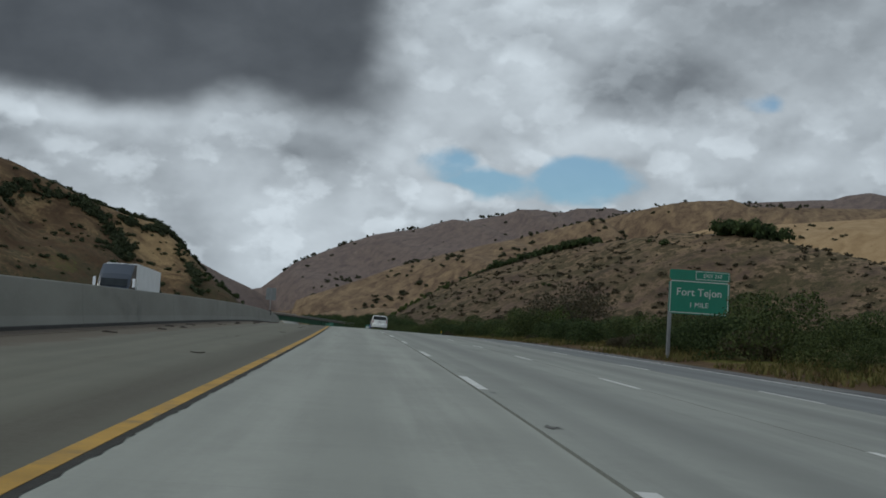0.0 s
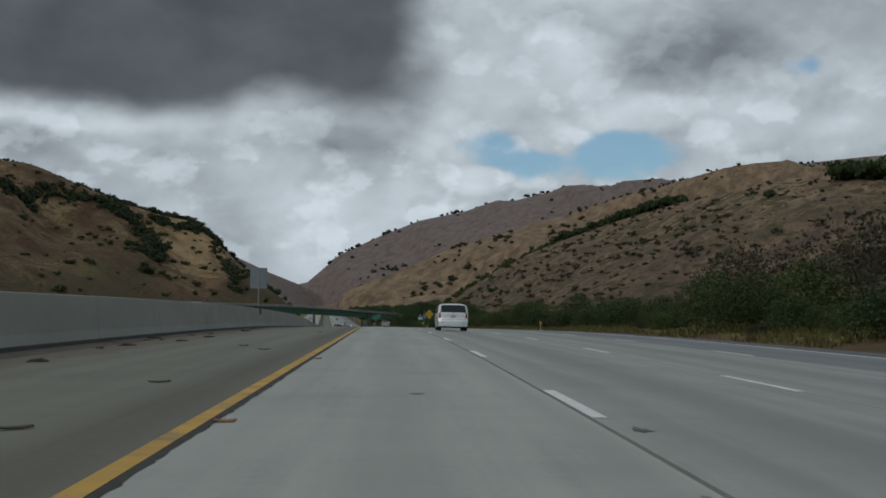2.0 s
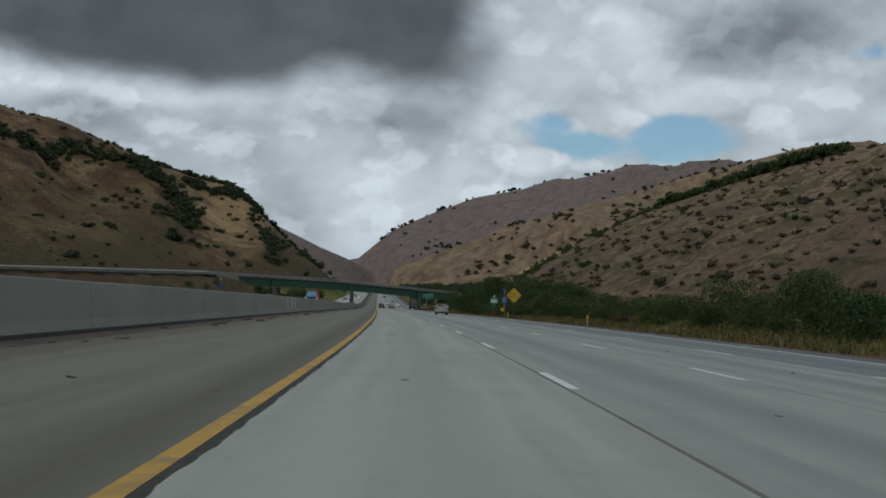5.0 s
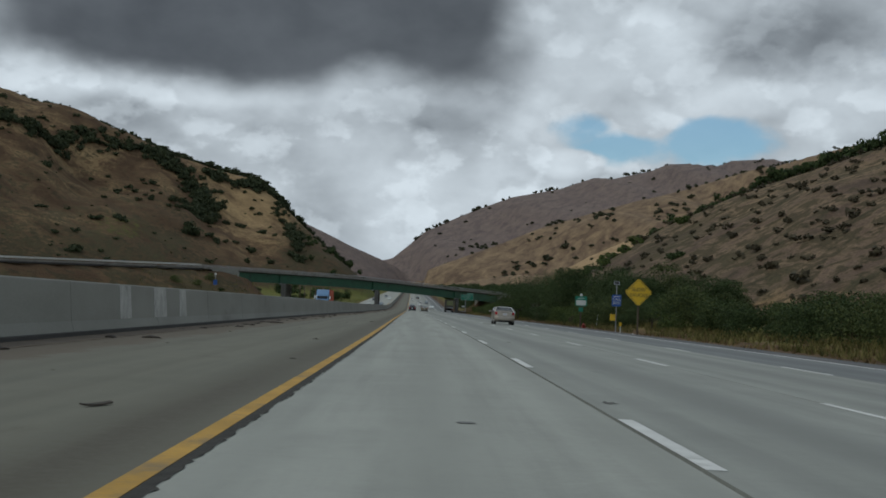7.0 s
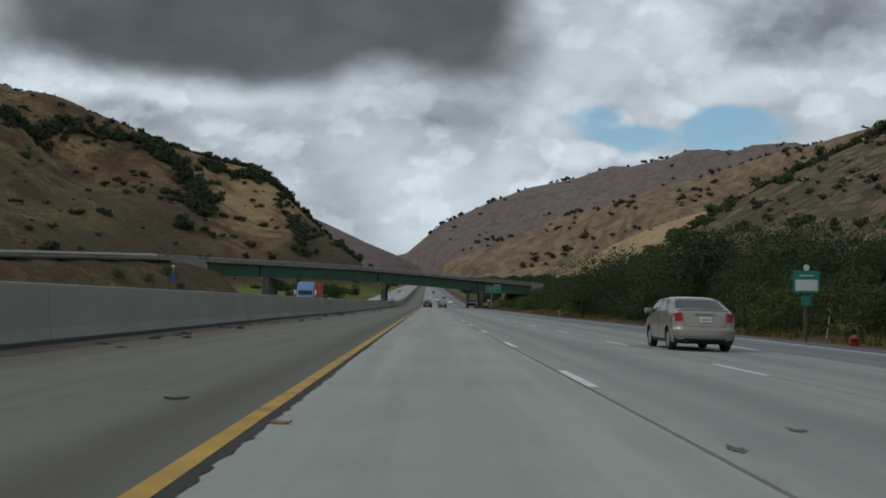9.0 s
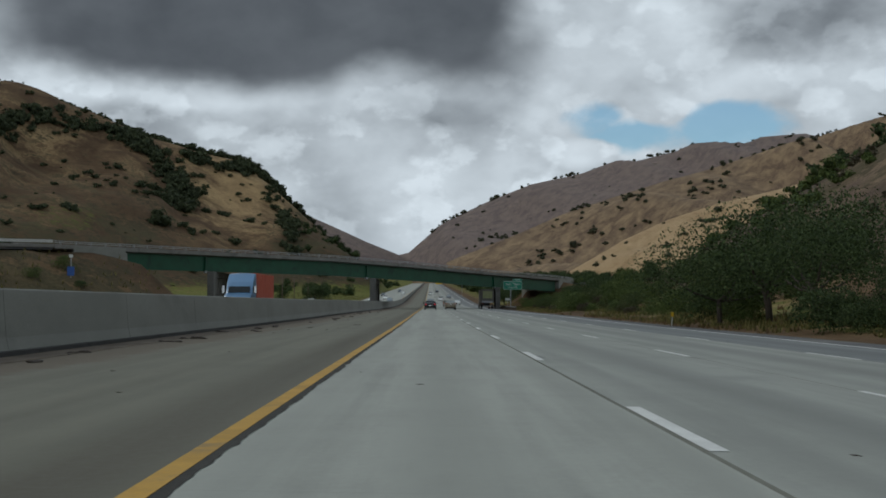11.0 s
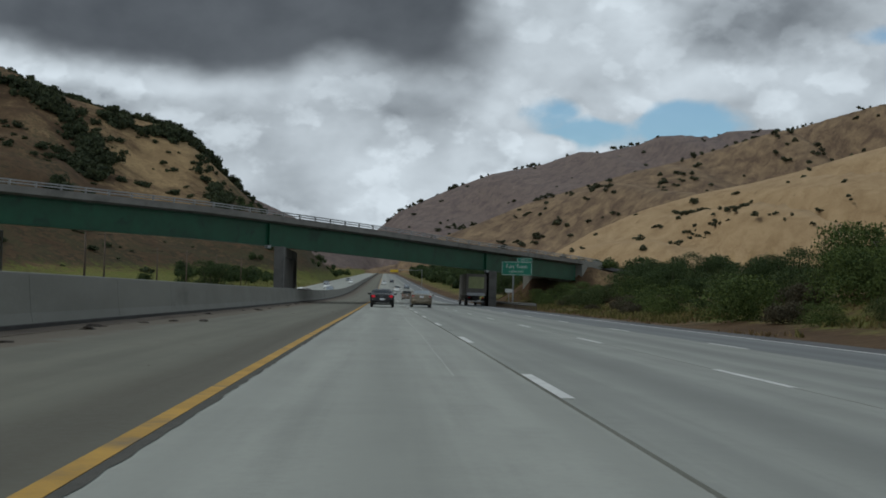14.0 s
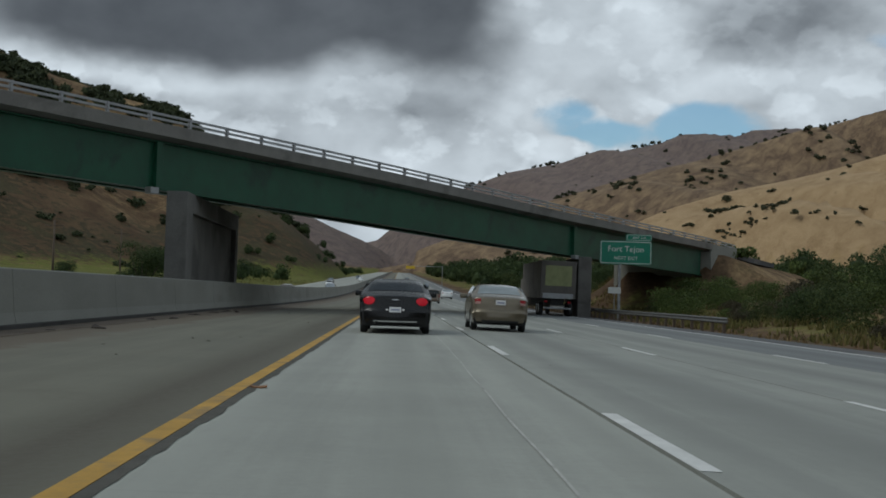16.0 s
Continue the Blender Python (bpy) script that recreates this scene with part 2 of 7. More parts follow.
def terrain_material():
    """Dry grass and bare soil with scrub; 'dry', 'green' and 'brush' are ground covers stored on the mesh."""
    mat = bpy.data.materials.new("hillside")
    mat.use_nodes = True
    tree = mat.node_tree
    n = Net(tree)
    bsdf = tree.nodes["Principled BSDF"]
    co = n.node("ShaderNodeTexCoord").outputs["Object"]
    cover = {}
    for key in ("dry", "green", "brush", "haze_grey"):
        a = n.node("ShaderNodeAttribute")
        a.attribute_name = key
        cover[key] = a.outputs["Fac"]
    wide, mid, fine, tiny = n.noise(co, 0.008, 5, 0.6), n.noise(co, 0.05, 6, 0.65, 0.5), n.noise(co, 0.35, 5, 0.65), n.noise(co, 2.5, 4, 0.6)
    soil = n.mix(n.step(mid, 0.3, 0.7), (0.074, 0.046, 0.027), (0.140, 0.092, 0.051))
    grass = n.mix(n.step(mid, 0.3, 0.7), (0.235, 0.158, 0.083), (0.37, 0.258, 0.132))
    patchy = n.m("ADD", n.m("MULTIPLY", n.m("SUBTRACT", mid, 0.5), 1.5), n.m("MULTIPLY", n.m("SUBTRACT", fine, 0.5), 1.2))
    mixed = n.m("ADD", cover["dry"], n.m("MULTIPLY", patchy, n.step(cover["brush"], 0.0, 0.5, 0.35, 1.0)))
    colour = n.mix(n.step(mixed, 0.2, 0.8), soil, grass)
    # palest dry grass, with the sun patch on the golden hill put into its colour
    straw = n.mix(n.step(mid, 0.3, 0.7), (0.31, 0.212, 0.118), (0.41, 0.292, 0.168))
    colour = n.mix(n.step(mixed, 0.85, 1.35), colour, straw)
    # far ridges: cloud shade and distance haze put into a grey-mauve colour
    colour = n.mix(cover["haze_grey"], colour, n.mix(n.step(mid, 0.3, 0.7), (0.138, 0.110, 0.107), (0.205, 0.163, 0.148)))
    scrub = n.m("ADD", n.m("MULTIPLY", fine, 0.55), n.m("MULTIPLY", mid, 0.45))
    scrub = n.m("ADD", scrub, n.m("MULTIPLY", n.m("SUBTRACT", cover["brush"], 0.5), 0.22))
    colour = n.mix(n.m("MULTIPLY", n.step(scrub, 0.53, 0.59), 0.8), colour, (0.038, 0.035, 0.021))
    clump = n.m("ADD", n.noise(co, 0.13, 6, 0.68, 0.4), n.m("MULTIPLY", n.m("SUBTRACT", cover["brush"], 0.5), 0.16))
    colour = n.mix(n.m("MULTIPLY", n.step(clump, 0.54, 0.66), 0.6), colour, (0.046, 0.043, 0.024))
    thicket = n.m("ADD", n.noise(co, 0.045, 7, 0.66, 0.8), n.m("MULTIPLY", n.m("SUBTRACT", cover["brush"], 0.55), 0.5))
    colour = n.mix(n.m("MULTIPLY", n.step(thicket, 0.55, 0.72), 0.5), colour, n.mix(n.step(fine, 0.35, 0.65), (0.044, 0.042, 0.022), (0.088, 0.078, 0.04)))
    herb = n.m("ADD", cover["green"], n.m("MULTIPLY", n.m("SUBTRACT", fine, 0.5), 1.2))
    colour = n.mix(n.step(herb, 0.35, 0.75), colour, n.mix(tiny, (0.066, 0.080, 0.018), (0.18, 0.182, 0.046)))
    colour = n.mix(1.0, colour, n.mix(n.step(tiny, 0.3, 0.7), (0.78, 0.78, 0.78), (1.2, 1.2, 1.2)), "MULTIPLY")
    tree.links.new(colour, bsdf.inputs["Base Color"])
    bsdf.inputs["Roughness"].default_value = 0.95
    bsdf.inputs["Specular IOR Level"].default_value = 0.1
    b = n.node("ShaderNodeBump")
    b.inputs["Strength"].default_value, b.inputs["Distance"].default_value = 0.5, 0.25
    tree.links.new(n.m("ADD", fine, n.m("MULTIPLY", tiny, 0.3)), b.inputs["Height"])
    tree.links.new(b.outputs[0], bsdf.inputs["Normal"])
    return mat


HILL = terrain_material()


def pavement(name, base, dark, bands=(), dirt=None, dirt_colour=(0.105, 0.083, 0.06), seams=0.0):
    """Worn paving: streaks along the traffic, tyre and oil bands at given offsets, windblown dirt along one side."""
    mat = bpy.data.materials.new(name)
    mat.use_nodes = True
    tree = mat.node_tree
    n = Net(tree)
    bsdf = tree.nodes["Principled BSDF"]
    a = n.node("ShaderNodeAttribute")
    a.attribute_name = "across"
    u = a.outputs["Fac"]
    co = n.node("ShaderNodeTexCoord").outputs["Object"]
    sep = n.node("ShaderNodeSeparateXYZ")
    tree.links.new(co, sep.inputs[0])
    y = sep.outputs[1]
    streak = n.noise(n.vec(u, n.m("MULTIPLY", y, 0.035), 0.0), 1.7, 6.0, 0.6)
    blotch, grain = n.noise(co, 0.33, 8.0, 0.68, 0.3), n.noise(co, 11.0, 5.0, 0.75)
    both = n.m("ADD", n.m("ADD", n.m("MULTIPLY", streak, 0.45), n.m("MULTIPLY", blotch, 0.3)), n.m("MULTIPLY", grain, 0.25))
    colour = n.mix(n.step(both, 0.34, 0.66), tuple(c * 0.78 for c in base), tuple(c * 1.17 for c in base))
    colour = n.mix(n.step(n.m("ADD", n.m("MULTIPLY", blotch, 0.6), n.m("MULTIPLY", streak, 0.4)), 0.54, 0.68, 0.0, 0.6), colour, dark)
    for at, half, much in bands:
        near = n.step(n.m("ABSOLUTE", n.m("SUBTRACT", n.m("ADD", u, n.m("MULTIPLY", n.m("SUBTRACT", streak, 0.5), 0.5)), at)), 0.0, half, 1.0, 0.0)
        colour = n.mix(n.m("MULTIPLY", n.m("MULTIPLY", near, n.step(streak, 0.2, 0.65, 0.45, 1.0)), much), colour, dark)
    if dirt:
        edge, width = dirt
        fall_in = n.m("DIVIDE", n.m("SUBTRACT", edge, u), width)
        loose = n.m("ADD", fall_in, n.m("ADD", n.m("MULTIPLY", n.m("SUBTRACT", blotch, 0.5), 2.2), n.m("MULTIPLY", n.m("SUBTRACT", n.noise(co, 1.6, 5.0, 0.65), 0.5), 1.5)))
        colour = n.mix(n.step(loose, 0.1, 0.8, 0.0, 0.95), colour, dirt_colour)
    if seams:
        # hairline cross joints every few metres
        saw = n.m("ABSOLUTE", n.m("SUBTRACT", n.m("FRACT", n.m("DIVIDE", n.m("ADD", y, n.m("MULTIPLY", u, 0.12)), seams)), 0.5))
        colour = n.mix(n.step(saw, 0.0, 0.004, 0.35, 0.0), colour, dark)
    tree.links.new(colour, bsdf.inputs["Base Color"])
    n.put(n.step(grain, 0.3, 0.7, 0.78, 0.95), bsdf.inputs["Roughness"])
    b = n.node("ShaderNodeBump")
    b.inputs["Strength"].default_value, b.inputs["Distance"].default_value = 0.16, 0.02
    tree.links.new(grain, b.inputs["Height"])
    tree.links.new(b.outputs[0], bsdf.inputs["Normal"])
    return mat


SLAB = pavement("lane_concrete", (0.315, 0.322, 0.289), (0.235, 0.241, 0.216), ((0.2, 0.7, 0.55), (1.75, 0.35, 0.5), (-1.1, 0.45, 0.35), (-17.0, 0.8, 0.5), (-20.5, 0.8, 0.5)), seams=4.6)
# base toned down from SLAB: the lens's corner darkening put into the colour
MID_SLAB = pavement("middle_lane_concrete", (0.272, 0.279, 0.252), (0.172, 0.177, 0.163), ((3.75, 0.9, 0.8), (2.6, 0.35, 0.4), (7.4, 0.9, 0.85), (6.1, 0.4, 0.4), (8.6, 0.4, 0.4)), seams=4.6)
OLD_SLAB = pavement("worn_outer_lane", (0.176, 0.184, 0.182), (0.118, 0.124, 0.126), ((10.9, 1.0, 0.8), (9.7, 0.4, 0.5)), seams=0.0)
SHOULDER = pavement("shoulder_concrete", (0.142, 0.138, 0.105), (0.080, 0.071, 0.051), ((-2.2, 0.9, 0.95), (-5.6, 0.5, 0.35), (-3.9, 0.3, 0.25)), (-5.8, 0.9), (0.104, 0.083, 0.058))
ASPHALT = material("asphalt", (0.085, 0.085, 0.088), 0.92, vary=0.2, scale=0.8, fine=40, bump=0.25, stain=(0.16, 0.155, 0.145), stain_scale=0.2, stretch=(1, 0.3, 1))
DIRT = material("dirt", (0.115, 0.090, 0.064), 0.97, vary=0.35, scale=0.9, fine=14, bump=0.5, stain=(0.08, 0.055, 0.038), stain_scale=0.6)
JOINT = material("joint_sealant", (0.045, 0.044, 0.042), 0.9, vary=0.25, bump=0.1)
YELLOW_LINE = material("yellow_line", (0.43, 0.25, 0.045), 0.8, vary=0.2, scale=1.2, fine=30, bump=0.1, stain=(0.22, 0.155, 0.075), stain_scale=1.1, stain_at=(0.52, 0.70))
WHITE_LINE = material("white_line", (0.60, 0.60, 0.58), 0.8, vary=0.12, scale=2.0, fine=30, bump=0.1, stain=(0.40, 0.40, 0.38), stain_scale=1.6, stain_at=(0.58, 0.74))
WALL = material("barrier_concrete", (0.240, 0.241, 0.214), 0.9, vary=0.13, scale=0.5, fine=20, bump=0.18, stain=(0.155, 0.152, 0.138), stain_scale=0.3, stain_at=(0.56, 0.78), stretch=(1, 0.35, 1))
PATCH = material("pale_cement", (0.40, 0.40, 0.375), 0.9, vary=0.25, scale=1.6, bump=0.1, stain=(0.27, 0.27, 0.25), stain_scale=1.4)
CONCRETE = material("bridge_concrete", (0.205, 0.198, 0.183), 0.9, vary=0.16, scale=0.6, fine=14, bump=0.2, stain=(0.145, 0.14, 0.128), stain_scale=0.35)
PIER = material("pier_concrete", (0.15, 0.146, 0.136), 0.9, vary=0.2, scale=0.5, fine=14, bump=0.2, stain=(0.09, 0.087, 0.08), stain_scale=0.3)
GREEN_STEEL = material("green_steel", (0.008, 0.072, 0.036), 0.5, vary=0.22, scale=0.6, fine=10, bump=0.05, stain=(0.005, 0.042, 0.024), stain_scale=0.4)
PALE_RAIL = material("pale_rail_steel", (0.52, 0.53, 0.51), 0.6, metal=0.0, vary=0.15, scale=1.5, bump=0.05)
DULL_STEEL = material("weathered_rail_steel", (0.15, 0.15, 0.145), 0.6, metal=0.4, vary=0.2, scale=2, bump=0.05)
GALV = material("galvanised_steel", (0.33, 0.34, 0.35), 0.5, metal=0.6, vary=0.15, scale=3, bump=0.05)

# ================= shape helpers =================


def part(name, bm, mat, parent=None, label="", smooth=False):
    """Links a bmesh as one mesh object, under a thing or a part."""
    me = bpy.data.meshes.new(name)
    bmesh.ops.recalc_face_normals(bm, faces=bm.faces)
    bm.to_mesh(me)
    bm.free()
    if smooth:
        me.shade_smooth()
    if mat:
        for one in mat if isinstance(mat, (list, tuple)) else [mat]:
            me.materials.append(one)
    ob = new(name, me)
    if parent:
        ob.parent = parent
    if label:
        tagged(ob, label)
    return ob


def thing(name, at=(0, 0, 0), turn=0.0, label="", category="", group="", kind=""):
    ob = new(name)
    ob.empty_display_size = 0.2
    ob.matrix_world = pose(*at, 0, 0, turn)
    return tagged(ob, label, category, group, kind)


def box(bm, lo, hi, bevel=0.0, m=None):
    """A box between two corners, with bevelled edges."""
    size = [b - a for a, b in zip(lo, hi)]
    mid = [(a + b) / 2 for a, b in zip(lo, hi)]
    got = bmesh.ops.create_cube(bm, size=1.0, matrix=(m or Matrix()) @ Matrix.Translation(mid) @ Matrix.Diagonal((*size, 1)))
    if bevel:
        edges = list({e for v in got["verts"] for e in v.link_edges})
        bmesh.ops.bevel(bm, geom=edges, offset=bevel, segments=2, affect="EDGES", profile=0.6)
    return bm


def tube(bm, points, radius, sides=8, caps=True):
    """A tube along points; radius: one number or one for each point."""
    rs = radius if isinstance(radius, (list, tuple)) else [radius] * len(points)
    rings = []
    pts = [Vector(p) for p in points]
    for i, p in enumerate(pts):
        along = (pts[min(i + 1, len(pts) - 1)] - pts[max(i - 1, 0)]).normalized()
        q = along.to_track_quat("Z", "Y").to_matrix()
        rings.append([bm.verts.new(p + q @ Vector((math.cos(a) * rs[i], math.sin(a) * rs[i], 0))) for a in [2 * math.pi * k / sides for k in range(sides)]])
    for a, b in zip(rings, rings[1:]):
        for k in range(sides):
            bm.faces.new((a[k], a[(k + 1) % sides], b[(k + 1) % sides], b[k]))
    if caps:
        bm.faces.new(rings[0][::-1])
        bm.faces.new(rings[-1])
    return bm


def sweep(bm, section, stations, close=True):
    """Joins copies of a section (list of points given by a function of the station) into a skin."""
    rings = [[bm.verts.new(p) for p in section(s)] for s in stations]
    count = len(rings[0])
    for a, b in zip(rings, rings[1:]):
        for k in range(count if close else count - 1):
            bm.faces.new((a[k], a[(k + 1) % count], b[(k + 1) % count], b[k]))
    if close:
        bm.faces.new(rings[0][::-1])
        bm.faces.new(rings[-1])
    return bm


def mesh_object(name, verts, faces, mat, parent=None, label="", smooth=False):
    me = bpy.data.meshes.new(name)
    me.from_pydata([tuple(map(float, v)) for v in verts], [], [tuple(map(int, f)) for f in faces])
    me.update()
    if smooth:
        me.shade_smooth()
    me.materials.append(mat)
    ob = new(name, me)
    ob.parent = parent
    if label:
        tagged(ob, label)
    return ob


# ================= the line of the road =================
# u: metres to the right of the line that the inner lane follows; y: along the valley
_S = np.arange(-400.0, 5200.0, 1.0)
_HEAD = np.radians(np.interp(_S, [0, 62.8, 125.6, 204, 282.6, 361], [-4.29, -3.34, -2.53, -0.6, 0.0, 0.0]))
_GRADE = np.radians(np.interp(_S, [0, 78.5, 157, 235.5, 314, 392.5, 455, 487, 534, 580, 660, 780, 2600, 2900], [1.43, 1.08, 0.26, 0.11, 0.04, -0.03, 0.14, 0.0, 0.1, 0.05, 0.5, 1.25, 1.25, 0.6]))
_X = -np.cumsum(np.sin(_HEAD))
_Z = np.cumsum(_GRADE)
_X -= np.interp(502.0, _S, _X)
_Z -= np.interp(502.0, _S, _Z)


def road_x(y):
    return np.interp(y, _S, _X)


def road_z(y):
    return np.interp(y, _S, _Z)


def fall(u):
    """The crossfall of the carriageway, down to the right."""
    return -0.02 * np.maximum(0.0, u - 1.96)


def on_road(u, y, up=0.0):
    return Vector((road_x(y) + u, y, road_z(y) + fall(u) + up))


def heading(y):
    return math.degrees(math.atan2(-(road_x(y + 2) - road_x(y - 2)), 4.0))


# ================= the ground =================
_TABLE = np.random.RandomState(7).rand(256, 256)


def vnoise(x, y):
    xi, yi = np.floor(x).astype(int), np.floor(y).astype(int)
    fx, fy = x - xi, y - yi
    fx, fy = fx * fx * (3 - 2 * fx), fy * fy * (3 - 2 * fy)
    g = lambda a, b: _TABLE[(xi + a) % 256, (yi + b) % 256]
    return (g(0, 0) * (1 - fx) + g(1, 0) * fx) * (1 - fy) + (g(0, 1) * (1 - fx) + g(1, 1) * fx) * fy


def fbm(x, y, octaves=4):
    total, amp = 0.0, 0.5
    for k in range(octaves):
        total = total + amp * vnoise(x * 2**k + 17.3 * k, y * 2**k + 9.1 * k)
        amp *= 0.5
    return total / (1 - 0.5**octaves)


def smax(a, b, k):
    return 0.5 * (a + b + np.sqrt((a - b) ** 2 + k * k))


def smin(a, b, k):
    return -smax(-a, -b, k)


# the overpass: station q along it from the pier in the median, its course across the valley
BRIDGE_AT, BRIDGE_TO = np.array([-10.5, 557.7]), np.array([0.592, 0.806])
BRIDGE_OUT = np.array([-0.806, 0.592])          # across the deck, away from the camera side
DECK_WIDE = 9.6
_Q = [-260, -120, -66, -30, -10, 0, 17, 38, 65, 85, 150]
_QZ = [4.5, 7.6, 8.75, 8.70, 8.62, 8.40, 7.97, 7.25, 6.55, 5.6, 0.0]


def deck_z(q):
    return np.interp(q, _Q, _QZ)


def bridge_point(q, across=0.0, z=0.0):
    p = BRIDGE_AT + q * BRIDGE_TO + across * BRIDGE_OUT
    return Vector((p[0], p[1], z))


def ground_z(x, y, which=False):
    """The height of the ground sheet, vectorised."""
    x, y = np.asarray(x, float), np.asarray(y, float)
    u, rz = x - road_x(y), road_z(y)
    base = rz + np.where(u < 0, np.interp(-u, [0, 26, 34, 60, 200, 900], [-0.45, -0.45, -0.1, 0.5, 4, 30]),
                         np.interp(u, [0, 14.6, 15.2, 17, 20, 26, 60, 300, 2000], [-0.6, -0.6, -0.36, -0.42, -0.2, 0.3, 2.5, 12, 90]))
    base = base + (fbm(x / 9, y / 9, 3) - 0.5) * 0.7 * np.clip((np.abs(u + 5) - 22) / 12, 0, 1)
    # hill on the west side
    top = np.interp(x, [-2500, -900, -450, -319, -276, -247, -217, -178, -148, -120, -96, -78, -61, -43, -15, 20],
                    [420, 280, 190, 153, 142, 134, 122, 109, 101, 95.5, 71, 55.5, 41, 26, 2, -30])
    front = 0.30 * (y - 790) + 0.40 * (-129 - x)
    back = top - 0.33 * np.maximum(0, y - 1160)
    a = smin(smin(front, back, 6), top, 3)
    rib = fbm(x / 55 + y / 170, y / 110 - x / 200, 4) - 0.5
    a = a + rib * 40 * np.clip(a / 60, 0, 1) * np.clip((1140 - y) / 160, 0, 1)
    # near hill on the east side
    d = np.array([-96.0, 222.0]) / 241.9
    along = (x - 153) * d[0] + (y - 306) * d[1]
    beside = (x - 153) * 0.918 + (y - 306) * 0.397
    crest = np.interp(along, [-400, -300, -200, -60, 0, 16, 50, 82, 126, 155, 186, 206, 224, 238, 248, 262],
                      [10, 14, 20, 24, 27, 31, 37.5, 40, 38, 35, 30.5, 26, 21.5, 17.5, 9, -2])
    b = crest - np.where(beside < 0, 0.56 * np.maximum(0, np.sqrt(beside**2 + 36) - 6), 0.16 * beside)
    b = b + (fbm(x / 22, y / 30, 4) - 0.5) * 7 * np.clip(b / 25, 0, 1) * np.clip((np.abs(beside) - 4) / 14, 0, 1)

    def hill(y0, xs, zs, kf, kb, amp, size):
        h = np.interp(x, xs, zs) - kf * np.maximum(0, y0 - y) - kb * np.maximum(0, y - y0)
        swell = fbm(x / size + y / size * 0.3, y / (2.2 * size), 3) - 0.5
        gully = np.minimum(np.abs(2 * fbm(x / (1.7 * size) + y / size * 0.22 + 5.3, y / (6.0 * size) + 1.7, 2) - 1), 0.5) - 0.28
        return h + (0.22 * swell + 1.5 * gully) * amp * np.clip((y0 - y) / 160, 0, 1)

    c = hill(1650, [-100, 60, 130, 175, 210, 257, 316, 376, 423, 475, 600, 900, 2500], [-90, -20, 20, 47, 69, 91, 110, 124, 137, 154, 190, 230, 300], 0.33, 0.3, 84, 75)
    e2 = hill(2150, [-200, -90, -30, 26, 115, 197, 297, 400, 470, 590, 664, 800, 1000, 1500, 2500], [-80, 0, 40, 64, 100, 135, 168, 198, 219, 254, 274, 292, 305, 330, 380], 0.28, 0.25, 130, 110)
    f = hill(3200, [-330, -200, -90, -52, 30, 140, 240, 310, 400, 480, 600, 720, 860, 1070, 1270, 1485, 2500],
             [-60, 30, 112, 121, 193, 245, 285, 300, 317, 338, 368, 378, 385, 423, 450, 476, 520], 0.30, 0.2, 140, 150)
    g = hill(3000, [-2500, -900, -600, -290, -203, -141, -79, -42, 0, 160], [700, 420, 330, 208, 168, 139, 116, 100, 70, -60], 0.30, 0.2, 90, 150)
    if which:
        return np.argmax(np.stack([base + 1.5, a, b, c, e2, f, g]), 0)
    h = base
    for one, k in ((a, 4), (b, 2.5), (c, 8), (e2, 10), (f, 12), (g, 12)):
        h = smax(h, one, k) - k * 0.12 * (np.abs(h - one) < k)
    # fill under the ends of the overpass
    rel = np.stack([x - BRIDGE_AT[0], y - BRIDGE_AT[1]], -1)
    q, across = rel @ BRIDGE_TO, rel @ BRIDGE_OUT
    off = np.maximum(0, np.abs(across - DECK_WIDE / 2) - DECK_WIDE / 2 - 0.6)
    fill = deck_z(q) - 0.75 - off / 1.7
    fill = np.where(q < -53.5, fill, np.where(q > 66.0, fill, -99))
    west = deck_z(-54) - 2.9 - (q + 53.5) / 1.5 - off / 1.7
    east = deck_z(66) - 2.7 - (66 - q) / 1.5 - off / 1.7
    fill = np.maximum(fill, np.where((q >= -53.5) & (q < 0), west, -99))
    fill = np.maximum(fill, np.where((q <= 66) & (q > 0), east, -99))
    clear = (u < -25.5) | (u > 15.5)
    h = np.where(clear, np.maximum(h, fill), h)
    # level bed of the freeway
    bed = np.clip(np.maximum(np.abs(u + 5.5) - 20.5, 0) / 9, 0, 1)
    bed = np.maximum(bed, np.clip((y - 1900) / 500, 0, 1))
    return np.where(h > base, base + (h - base) * bed, h)


def spread(*runs):
    out = []
    for lo, hi, step in runs:
        out += list(np.arange(lo, hi, step))
    return np.array(out)


